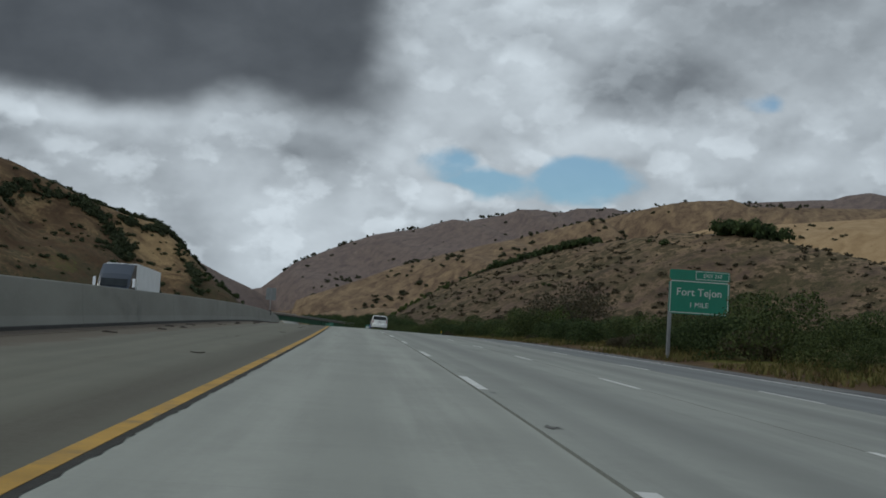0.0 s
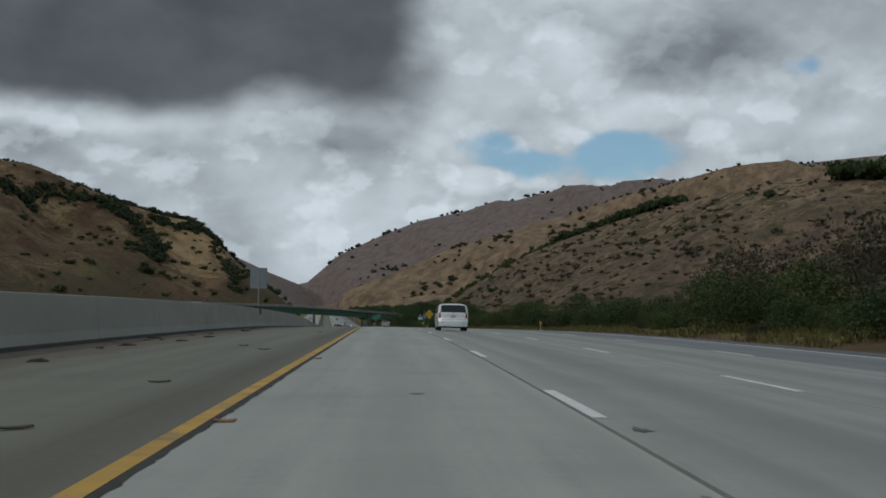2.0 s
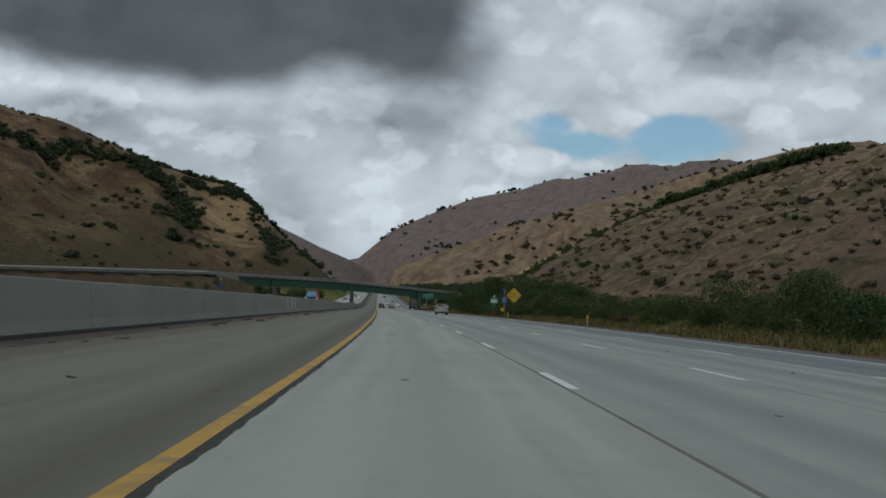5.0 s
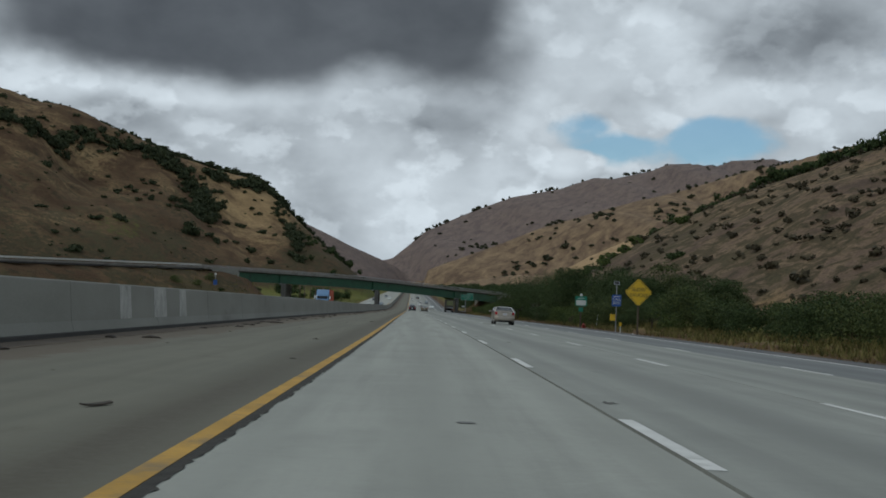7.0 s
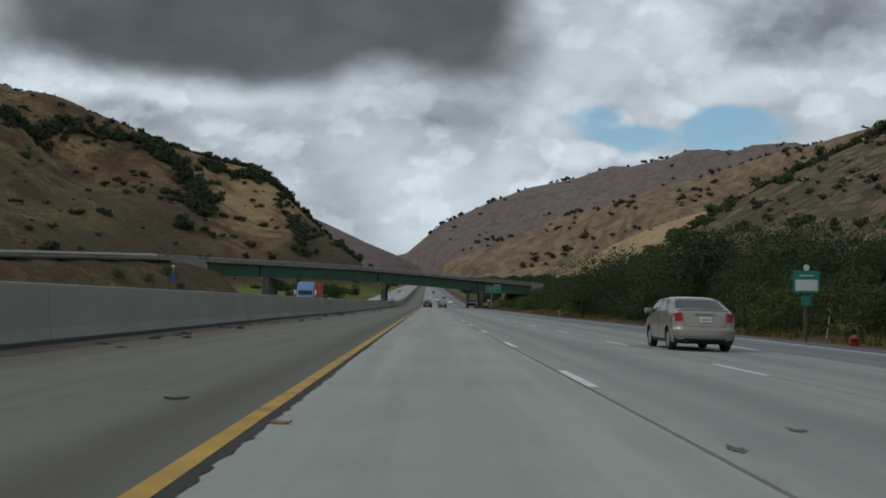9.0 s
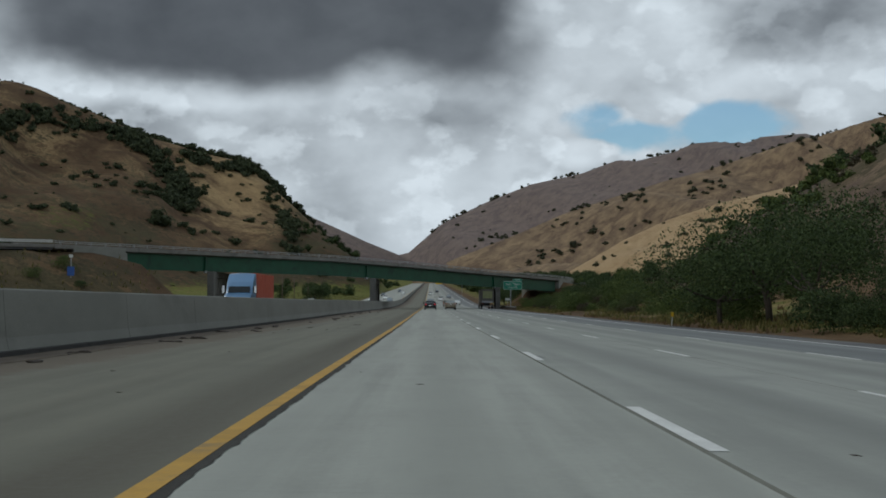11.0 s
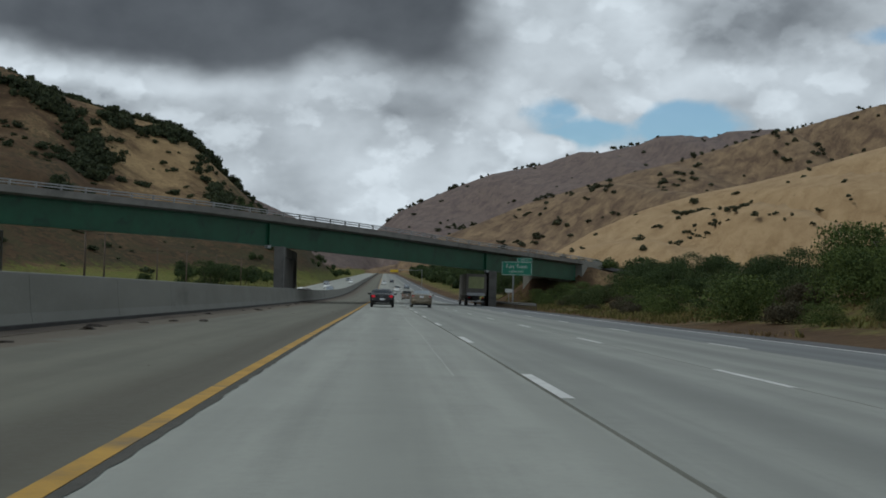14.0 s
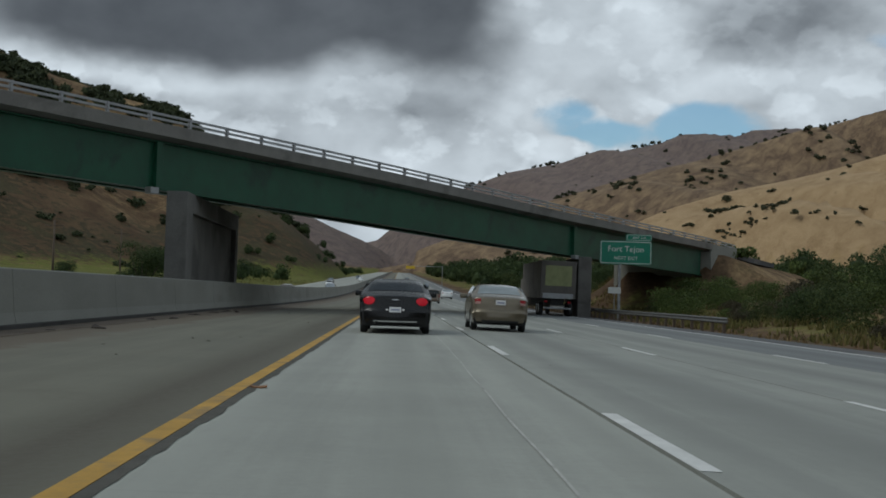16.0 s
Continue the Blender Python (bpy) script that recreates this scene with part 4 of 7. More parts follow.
def put_plants():
    rng = np.random.RandomState(11)
    trees = [make_tree(s, h, w, 0.088, m, t, lo, n * 3) for s, h, w, m, t, lo, n in (
        (1, 7.4, 7.6, LEAF_OAK, "dark green spreading oak tree on the verge", 0.42, 3000),
        (2, 6.2, 5.6, LEAF_WOOD, "dark leafy roadside tree with a rounded crown", 0.22, 3800),
        (3, 5.4, 5.2, LEAF_BUSH, "green leafy roadside tree with low branches", 0.16, 3800),
        (4, 6.8, 4.6, LEAF_WOOD, "tall dark leafy tree beside the verge", 0.25, 3800))]
    bushes = [make_bush(s, h, w, m, t) for s, h, w, m, t in (
        (5, 2.9, 3.6, LEAF_MEADOW, "dense green shrub on the roadside bank"),
        (6, 2.2, 2.8, LEAF_OAK, "dark green shrub on the roadside bank"),
        (7, 1.5, 2.3, LEAF_SAGE, "grey-brown dry shrub on the roadside bank"),
        (8, 3.4, 3.4, LEAF_BUSH, "tall dark green shrub on the roadside bank"))]
    grey = make_tree(9, 5.6, 4.8, 0.13, LEAF_SAGE, "grey half-bare roadside tree with thin twigs", 0.25, 1500)
    used = set()

    def place(ob, u, y, s):
        x = float(road_x(y)) + u
        m = Matrix.Translation((x, y, float(ground_z(x, y)) - 0.08)) @ Matrix.Rotation(rng.rand() * 6.283, 4, "Z")
        if ob.name not in used and abs(s - 1) < 0.25:
            used.add(ob.name)
            ob.matrix_world = m
            return ob
        got = copy_thing(ob, m)
        got.scale = (s, s, s * (0.9 + 0.2 * rng.rand()))
        return got

    for u, y, k in ((23.5, 118, 1.0), (25.5, 127, 0.85), (24.0, 139, 0.95), (26, 150, 0.8), (27, 92, 0.6)):
        place(grey, u, y, k)
    place(trees[0], 19.6, 414.5, 1.0)
    place(trees[0], 17.3, 417, 0.78)
    place(trees[0], 24.0, 420, 0.9)
    for k in range(46):
        y = 318 + k * 2.45 + rng.normal() * 1.0
        if y > 408:
            continue
        row = k % 3
        place(trees[(k * 7) % 4], 19.5 + row * 4.0 + rng.rand() * 2.5, y, (0.34 if y < 352 else 0.42) + (0.3 if y < 352 else 0.52) * rng.rand() ** 1.3)
    y = 26.0
    while y < 318:
        for row in range(2):
            kind = int(rng.choice(4, p=[0.08, 0.38, 0.14, 0.40]))
            s = 0.36 + 0.62 * rng.rand() ** 1.3
            place(bushes[kind], 19.4 + row * 3.0 + rng.rand() * 2.2, y + rng.normal() * 0.7, s)
        y += 2.9 + rng.rand() * 1.2
    y = 326.0
    while y < 604:
        if 404 < y < 412:
            y = 419.0
        for row in range(3 if y > 432 else 1):
            kind = int(rng.choice(4, p=[0.08, 0.40, 0.12, 0.40] if y < 432 else [0.50, 0.12, 0.20, 0.18]))
            if y > 432 and rng.rand() < 0.22:
                continue
            place(bushes[kind], (17.6 if y < 432 else 19.0) + row * 3.6 + rng.rand() * 2.2, y + rng.normal() * 0.7, (0.5 + 0.4 * rng.rand()) if y < 432 else 0.24 + 0.62 * rng.rand() ** 1.4 + 0.1 * row)
        y += 2.8 + rng.rand() * 1.2
    for k in range(14):
        place(trees[int(rng.randint(1, 4))], 27 + rng.rand() * 9, 440 + k * 10 + rng.rand() * 5, 0.32 + 0.14 * rng.rand())
    for k in range(16):
        place(trees[int(rng.randint(1, 4))], 26 + rng.rand() * 12, 520 + k * 4.2 + rng.rand() * 3, 0.45 + 0.25 * rng.rand())
    for k in range(12):
        place(trees[int(rng.randint(1, 4))], 20 + rng.rand() * 14, 640 + k * 9 + rng.rand() * 5, 0.5 + 0.25 * rng.rand())
    # west side, on the meadow behind the overpass
    for u, y, s in ((-27.6, 634, 0.9), (-43, 660, 0.5), (-46, 720, 0.6), (-40, 790, 0.7)):
        place(trees[3], u, y, s)
    for u, y, s in ((-47, 500, 0.55), (-49, 494, 0.45), (-44, 497, 0.4), (-53, 490, 0.6), (-43, 486, 0.4), (-50, 476, 0.5)):
        place(bushes[int(rng.randint(0, 2))], u, y, s)


def scatter(name, spots, mat, label, seed=3, quads=26, leaf=0.34):
    """One joined mass of far shrubs: spots are rows of x, y, radius, height over radius."""
    rng = np.random.RandomState(seed)
    kinds = []
    for _ in range(5):
        lobes = [(np.array([rng.normal() * 0.5, rng.normal() * 0.5, 0.35 + 0.55 * rng.rand()]), np.array([1, 1, 0.85]) * (0.38 + 0.3 * rng.rand())) for _ in range(4)]
        kinds.append(leaf_cloud(rng, lobes, int(quads * 1.7), leaf, 0.62, fine=False))
    verts, faces, base = [], [], 0
    for x, y, r, tall in spots:
        v, f = kinds[rng.randint(5)]
        a = rng.rand() * 6.283
        turn = np.array([[math.cos(a), -math.sin(a), 0], [math.sin(a), math.cos(a), 0], [0, 0, 1]])
        w = (v @ turn.T) * [r, r, r * tall] + [x, y, float(ground_z(x, y)) - 0.25 * r]
        verts.append(w)
        faces.append(f + base)
        base += len(w)
    ob = new(name, fast_mesh(name, np.concatenate(verts), np.concatenate(faces), mat))
    return tagged(ob, label, "shrubs", kind="stuff")


def cover_hills():
    rng = np.random.RandomState(21)
    crest_x = lambda n: -rng.uniform(88, 480, n)
    spots = [(x, rng.uniform(1130, 1160), rng.uniform(2.2, 4.4), 1.1) for x in crest_x(330)]
    spots += [(x, 1146 + rng.normal() * 5, rng.uniform(1.6, 3.2), 1.5) for x in crest_x(50)]
    k = 0
    while k < 620:                                    # single bushes on the flanks of the western hill
        x, y = -rng.uniform(50, 480), rng.uniform(740, 1150)
        high = float(ground_z(x, y))
        if high < 7 or rng.rand() > 0.35 + high / 160:
            continue
        spots.append((x, y, 0.7 + 2.3 * rng.rand() ** 2, 0.95))
        k += 1

    def belt(line, count, wide, lo, hi):
        """Trees crowded along a gully or a band of the slope."""
        line = np.array(line, float)
        cum = np.r_[0, np.cumsum(np.hypot(*np.diff(line, axis=0).T))]
        for t in rng.rand(count) * cum[-1]:
            spots.append((np.interp(t, cum, line[:, 0]) + rng.normal() * wide, np.interp(t, cum, line[:, 1]) + rng.normal() * wide * 1.8, rng.uniform(lo, hi), 1.1))

    belt(((-262, 950), (-237, 962), (-228, 1023), (-204, 1045), (-185, 1062), (-161, 1053)), 150, 3.2, 2.2, 4.4)
    belt(((-185, 1062), (-161, 1053), (-140, 1020), (-134, 990)), 110, 4.5, 2.4, 4.6)
    belt(((-320, 960), (-262, 950)), 34, 4, 2, 3.6)
    belt(((-150, 1082), (-135, 1077), (-119, 1090), (-112, 1112)), 70, 3.5, 2.2, 4.2)
    belt(((-98, 1071), (-89, 1059), (-79, 1022), (-73, 988), (-68, 965)), 60, 2.6, 1.8, 3.6)
    belt(((-112, 1128), (-92, 1135), (-70, 1132), (-46, 1128)), 60, 3, 1.6, 3.0)
    belt(((-165, 962), (-150, 985), (-140, 1020)), 30, 6, 1.4, 3.0)
    for x, y, r, many in ((-133, 932, 5.5, 9), (-164, 893, 3.2, 4), (-173, 881, 2.8, 4), (-226, 977, 4.4, 4), (-221, 932, 3.6, 3), (-120, 996, 3.2, 3), (-111, 1006, 3.6, 3),
                          (-115, 939, 3.4, 3), (-108, 1045, 3.2, 3), (-98, 1010, 3.2, 3), (-99, 956, 3.0, 3), (-120, 942, 3.4, 3), (-77, 971, 2.8, 3), (-166, 815, 3.2, 5), (-166, 961, 2.6, 2)):
        for _ in range(many):
            spots.append((x + rng.normal() * r * 0.6, y + rng.normal() * r * 0.9, r * rng.uniform(0.55, 0.95), 1.0))
    scatter("hill_oaks", spots, LEAF_FAR, "dark oaks and brush on the western hill", 3, 75, 0.2)
    # near eastern hill: low sage all over, oaks along its crest
    sage, oaks = [], []
    while len(sage) < 2600:
        y = rng.uniform(60, 540)
        x = rng.uniform(24, 170)
        if 1.5 < ground_z(x, y) - road_z(y):
            sage.append((x, y, rng.uniform(0.35, 1.15), 0.85))
    d = np.array([-96.0, 222.0]) / 241.9
    for _ in range(250):
        s = rng.uniform(128, 240)
        p = np.array([153.0, 306.0]) + s * d + np.array([0.918, 0.397]) * rng.uniform(-0.8, 4.5)
        oaks.append((p[0], p[1], rng.uniform(1.3, 2.5), 1.25))
    for _ in range(26):
        p = np.array([153.0, 306.0]) + rng.uniform(44, 60) * d + np.array([0.918, 0.397]) * rng.uniform(-5, 6)
        oaks.append((p[0], p[1], rng.uniform(2.2, 3.6), 1.25))
    for _ in range(90):
        y = rng.uniform(120, 500)
        x = rng.uniform(34, 115)
        if ground_z(x, y) - road_z(y) > 4 and y < 430:
            (oaks if rng.rand() < 0.3 else sage).append((x, y, rng.uniform(0.8, 2.0), 0.95))
    scatter("sage_scrub", sage, LEAF_SAGE, "low dry sagebrush scattered over the near hill", 5, 20, 0.3)
    scatter("crest_oaks", oaks, LEAF_OAK, "dark oaks along the crest of the near hill", 6, 170, 0.13)
    # the golden hills further up the valley
    far = []

    def clump(x, y, r, many):
        """A few oaks standing close together."""
        far.extend((x + rng.normal() * r * 1.6, y + rng.normal() * r * 3.0, r * rng.uniform(0.55, 1.0), 1.0) for _ in range(max(1, many * 2 // 3)))

    for t in rng.rand(44):                            # brush down a gully of the golden hill
        far.append((np.interp(t, [0, 0.3, 0.6, 1], [259, 279, 297, 327]) + rng.normal() * 2.5, np.interp(t, [0, 0.3, 0.6, 1], [1523, 1516, 1492, 1510]) + rng.normal() * 5, rng.uniform(1.6, 3.4), 0.9))
    for x, y, r, many in ((287, 1536, 4.2, 2), (237, 1558, 4.4, 1), (307, 1527, 3.6, 3), (341, 1434, 3.4, 3), (388, 1486, 3.6, 4), (408, 1505, 4.0, 4), (394, 1451, 3.4, 3), (354, 1407, 3.2, 2), (331, 1461, 3.0, 3),
                          (531, 2024, 6.0, 9), (540, 1985, 6.0, 7), (567, 1999, 5.5, 8), (575, 1980, 5.5, 7), (358, 1981, 4.5, 5), (381, 1984, 4.5, 5), (402, 1981, 4.5, 3), (416, 1956, 4.5, 3), (268, 1976, 5.0, 3),
                          (280, 1942, 4.2, 2), (247, 2103, 4.5, 4), (215, 2092, 4.5, 6), (186, 2102, 4.5, 6), (482, 2031, 4.0, 2), (463, 2015, 4.0, 2)):
        clump(x, y, r, many)
    while len(far) < 225:
        x, y = rng.uniform(150, 800), rng.uniform(1380, 2140)
        g = float(fbm(np.array(x / 90.0), np.array(y / 150.0), 3))
        if (g > 0.56 and rng.rand() < 0.5) or rng.rand() < 0.1:
            far.append((x, y, rng.uniform(2.2, 4.8), 0.95))
    far += [(x, 1575 - 0.10 * (x - 240) + rng.normal() * 6, rng.uniform(3, 5), 0.9) for x in rng.uniform(255, 345, 22)]
    far += [(x, 2020 + rng.normal() * 12, rng.uniform(4, 6.5), 0.9) for x in rng.uniform(120, 235, 26)]
    far += [(21 + t * 176 + rng.normal() * 6, 2852 + t * 100 + rng.normal() * 10, rng.uniform(3, 6.5), 0.95) for t in rng.rand(34)]
    far += [(x + rng.normal() * 7, y + rng.normal() * 10, rng.uniform(3.5, 6), 0.95) for x, y in ((289, 2090), (281, 1980), (217, 2140), (230, 2146), (368, 2012), (387, 2001)) for _ in range(4)]
    far += [(311, 1628, 6, 0.95), (239, 1563, 5.5, 0.95), (436, 1572, 5.5, 0.95), (272, 2026, 7, 0.9), (288, 2070, 7, 0.9), (431, 2092, 7, 0.9)]
    far += [(x, 3196 + rng.normal() * 4, rng.uniform(2.5, 6), 1.3) for x in rng.uniform(0, 1300, 120)]
    far += [(x, 2146 + rng.normal() * 4, rng.uniform(2.5, 5), 1.2) for x in rng.uniform(420, 1000, 50)]
    while len(far) < 560:
        x, y = rng.uniform(0, 900), rng.uniform(2600, 3150)
        if ground_z(x, y) > 60:
            far.append((x, y, rng.uniform(2.5, 6.0), 0.9))
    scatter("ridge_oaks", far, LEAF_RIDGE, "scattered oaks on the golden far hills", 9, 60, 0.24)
    # woods on the valley floor
    woods = [(float(road_x(y)) + u, y, rng.uniform(3.2, 5.6), 1.3) for u, y in zip(24 + 85 * rng.rand(330) ** 1.4, rng.uniform(760, 1420, 330))]
    woods += [(float(road_x(y)) + u, y, rng.uniform(2.2, 4.0), 1.2) for u, y in zip(-32 - 40 * rng.rand(60) ** 1.3, rng.uniform(800, 1500, 60))]
    near = [(31 + 26 * rng.rand(), rng.uniform(470, 660), rng.uniform(0.9, 1.9), 1.1) for _ in range(90)]
    scatter("bank_brush", near, LEAF_MEADOW, "green brush on the bank beyond the verge", 14, 260, 0.1)
    scatter("valley_woods", woods, LEAF_WOOD, "dark green woods on the valley floor", 12, 420, 0.062)


def verge():
    """Weeds and dry stalks beside the pavement."""
    rng = np.random.RandomState(31)
    for name, mat, lo, hi, count, tall, label in (("verge_grass", GRASS, 16.2, 21.5, 15000, 0.30, "green and yellow weeds along the verge"),
                                                 ("dry_grass", STRAW, 14.9, 24.0, 9500, 0.20, "dry straw-coloured grass along the shoulder"),
                                                 ("meadow_grass", GRASS, -60.0, -27.0, 6000, 0.45, "green meadow grass beyond the opposite lanes")):
        y = rng.uniform(20, 660, count)
        if lo < 0:
            y = rng.uniform(430, 900, count)
        u = rng.uniform(lo, hi, count)
        keep = fbm(u / 3, y / 7, 2) > 0.42
        u, y = u[keep], y[keep]
        x = road_x(y) + u
        z = ground_z(x, y)
        n = len(u)
        verts, faces = [], []
        for k in range(3):
            a = rng.rand(n) * 6.283
            w, h = 0.03 + 0.07 * rng.rand(n), tall * (0.5 + rng.rand(n))
            dx, dy = np.cos(a) * w, np.sin(a) * w
            sx, sy = rng.normal(size=(2, n)) * 0.12
            p = np.stack([x, y, z], -1)
            verts.append(np.stack([p + np.stack([-dx, -dy, -0.05 + 0 * z], -1), p + np.stack([dx, dy, -0.05 + 0 * z], -1), p + np.stack([sx, sy, h], -1)], 1).reshape(-1, 3))
        v = np.concatenate(verts)
        ob = new(name, fast_mesh(name, v, np.arange(len(v)).reshape(-1, 3), mat))
        tagged(ob, label, "grass", kind="stuff")


put_plants()
cover_hills()
verge()


# ================= vehicles =================
def paint(name, colour, metal=0.0, rough=0.32, coat=0.6, spec=0.5):
    return material(name, colour, rough, metal=metal, vary=0.06, scale=1.2, fine=60, bump=0.0, coat=coat, spec=spec)


def glass(name, tint=(0.02, 0.024, 0.026), rough=0.06):
    mat = bpy.data.materials.new(name)
    mat.use_nodes = True
    tree = mat.node_tree
    n = Net(tree)
    b = tree.nodes["Principled BSDF"]
    co = n.node("ShaderNodeTexCoord").outputs["Object"]
    tree.links.new(n.mix(n.noise(co, 1.6, 3.0), tuple(c * 0.6 for c in tint), tuple(c * 1.6 for c in tint)), b.inputs["Base Color"])
    b.inputs["Roughness"].default_value = rough
    b.inputs["Specular IOR Level"].default_value = 0.3
    return mat


TINTED = glass("tinted_glass")
# pale grey-blue base: the sky's reflection put into the glass colour
SKY_GLASS = glass("sky_reflecting_glass", (0.20, 0.23, 0.24), 0.08)
RUBBER = material("tyre_rubber", (0.022, 0.022, 0.023), 0.85, vary=0.25, scale=6, fine=40, bump=0.2)
ALLOY = material("alloy_rim", (0.48, 0.49, 0.50), 0.35, metal=0.85, vary=0.1, scale=4, bump=0.0)
BLACK_TRIM = material("black_trim", (0.02, 0.02, 0.021), 0.6, vary=0.2, scale=5, bump=0.05)
UNDERBODY = material("underbody", (0.018, 0.018, 0.018), 0.9, vary=0.3, scale=4, bump=0.2)
CHROME = material("chrome", (0.62, 0.63, 0.64), 0.15, metal=1.0, vary=0.05, bump=0.0)
PLATE = material("plate_white", (0.55, 0.55, 0.55), 0.5, vary=0.06, scale=8, bump=0.0)
PLATE_INK = material("plate_ink", (0.22, 0.24, 0.31), 0.6, vary=0.1, bump=0.0)
LAMP_CLEAR = material("clear_lens", (0.62, 0.60, 0.58), 0.15, vary=0.1, scale=10, bump=0.0, coat=0.5)
STICKER = material("yellow_sticker", (0.60, 0.45, 0.02), 0.5, vary=0.1, bump=0.0)


def tail_lamp_material(name, glow):
    """Red lens, dark or alight."""
    mat = bpy.data.materials.new(name)
    mat.use_nodes = True
    n = Net(mat.node_tree)
    b = mat.node_tree.nodes["Principled BSDF"]
    co = n.node("ShaderNodeTexCoord").outputs["Object"]
    mat.node_tree.links.new(n.mix(n.noise(co, 9.0, 3.0), (0.16, 0.004, 0.008), (0.42, 0.012, 0.02)), b.inputs["Base Color"])
    b.inputs["Roughness"].default_value = 0.22
    b.inputs["Specular IOR Level"].default_value = 0.3
    b.inputs["Emission Color"].default_value = (1.0, 0.02, 0.05, 1)
    b.inputs["Emission Strength"].default_value = glow
    return mat


RED_LENS = tail_lamp_material("red_lens", 0.0)
LIT_LENS = tail_lamp_material("lit_red_lens", 0.16)


class Shell:
    """A car's skin: a side profile from the rear bumper's foot over the roof to the front, crossed by a rounded width."""

    def __init__(self, profile, wide, belt, tumble, crown=0.03, edge=0.07, bow=0.10, sill=0.24, tuck=0.05):
        self.p = np.array(profile, float)
        self.wide, self.belt, self.tumble, self.crown, self.edge, self.bow, self.sill, self.tuck = wide, belt, tumble, crown, edge, bow, sill, tuck
        self.long, self.roof = self.p[:, 0].max(), self.p[:, 1].max()

    def half(self, y, z):
        """Half the width at a place along and a height."""
        end = np.maximum(0, 1 - np.minimum(y, self.long - y) / 0.9)
        w = self.wide / 2 * (1 - 0.085 * end**2)
        up = np.clip((z - self.belt) / (self.roof - self.belt), 0, 1)
        low = np.clip((0.55 - z) / 0.35, 0, 1)
        return w * (1 - self.tumble * up**1.15) - self.tuck * low**2

    def spot(self, i):
        i = np.clip(i, 0, len(self.p) - 1)
        k = np.arange(len(self.p))
        return np.array([np.interp(i, k, self.p[:, 0]), np.interp(i, k, self.p[:, 1])])

    def top(self, i, c, out=0.0):
        """A point of the skin seen from behind, above and ahead."""
        y, z = self.spot(i)
        a, b = self.spot(i - 0.25), self.spot(i + 0.25)
        t = (b - a) / (np.linalg.norm(b - a) + 1e-9)
        n = np.array([-t[1], t[0]])                 # outward: rear face looks back
        d = self.crown * c * c + self.edge * abs(c) ** 9
        q = np.array([y, z]) - n * (d - out)
        q[0] += self.bow * c * c * (math.exp(-((y / 0.45) ** 2)) - math.exp(-(((self.long - y) / 0.45) ** 2)))
        return Vector((c * (float(self.half(y, z)) - 0.02 * abs(c) ** 8), q[0], q[1]))

    def patch(self, i0, i1, c0, c1, out=0.006, rows=5, cols=9, slant=0.0, thick=0.02):
        """A raised piece on the skin, between two places of the profile and two shares of the width."""
        bm = bmesh.new()
        for o in (out, out - thick):
            grid = []
            for i in np.linspace(i0, i1, rows):
                f = (i - i0) / (i1 - i0)
                grid.append([bm.verts.new(self.top(i, (c0 + (c1 - c0) * g) * (1 - slant * f), o)) for g in np.linspace(0, 1, cols)])
            for a, b in zip(grid, grid[1:]):
                for k in range(cols - 1):
                    bm.faces.new((a[k], a[k + 1], b[k + 1], b[k]))
            if o == out:
                first = grid
        rim = lambda g: g[0] + [r[-1] for r in g[1:]] + g[-1][-2::-1] + [r[0] for r in g[-2:0:-1]]
        a, b = rim(first), rim(grid)
        for k in range(len(a)):
            bm.faces.new((a[k], a[(k + 1) % len(a)], b[(k + 1) % len(b)], b[k]))
        return bm

    def oval(self, i, c, ri, rc, out=0.014, thick=0.03, sides=20):
        """A raised oval piece on the skin, slightly domed."""
        bm = bmesh.new()
        turn = [2 * math.pi * k / sides for k in range(sides)]
        mid = bm.verts.new(self.top(i, c, out + 0.012))
        rings = [[bm.verts.new(self.top(i + f * ri * math.sin(a), c + f * rc * math.cos(a), o)) for a in turn] for f, o in ((0.6, out + 0.009), (1.0, out), (1.0, out - thick))]
        for k in range(sides):
            j = (k + 1) % sides
            bm.faces.new((mid, rings[0][k], rings[0][j]))
            for a, b in zip(rings, rings[1:]):
                bm.faces.new((a[k], b[k], b[j], a[j]))
        return bm

    def side_patch(self, low, high, sign, out=0.006, cols=10, thick=0.015):
        """A raised piece on a flank between a lower and an upper line of (along, height)."""
        bm = bmesh.new()
        low, high = np.array(low, float), np.array(high, float)
        rows = []
        for o in (out, out - thick):
            grid = []
            for g in np.linspace(0, 1, cols):
                f = lambda line: np.array([np.interp(g, np.linspace(0, 1, len(line)), line[:, 0]), np.interp(g, np.linspace(0, 1, len(line)), line[:, 1])])
                a, b = f(low), f(high)
                col = []
                for h in np.linspace(0, 1, 4):
                    y, z = a + (b - a) * h
                    col.append(bm.verts.new((sign * (float(self.half(y, z)) + o), y, z)))
                grid.append(col)
            for a, b in zip(grid, grid[1:]):
                for k in range(3):
                    bm.faces.new((a[k], a[k + 1], b[k + 1], b[k]))
            rows.append(grid)
        rim = lambda g: g[0] + [r[-1] for r in g[1:]] + g[-1][-2::-1] + [r[0] for r in g[-2:0:-1]]
        a, b = rim(rows[0]), rim(rows[1])
        for k in range(len(a)):
            bm.faces.new((a[k], a[(k + 1) % len(a)], b[(k + 1) % len(b)], b[k]))
        return bm

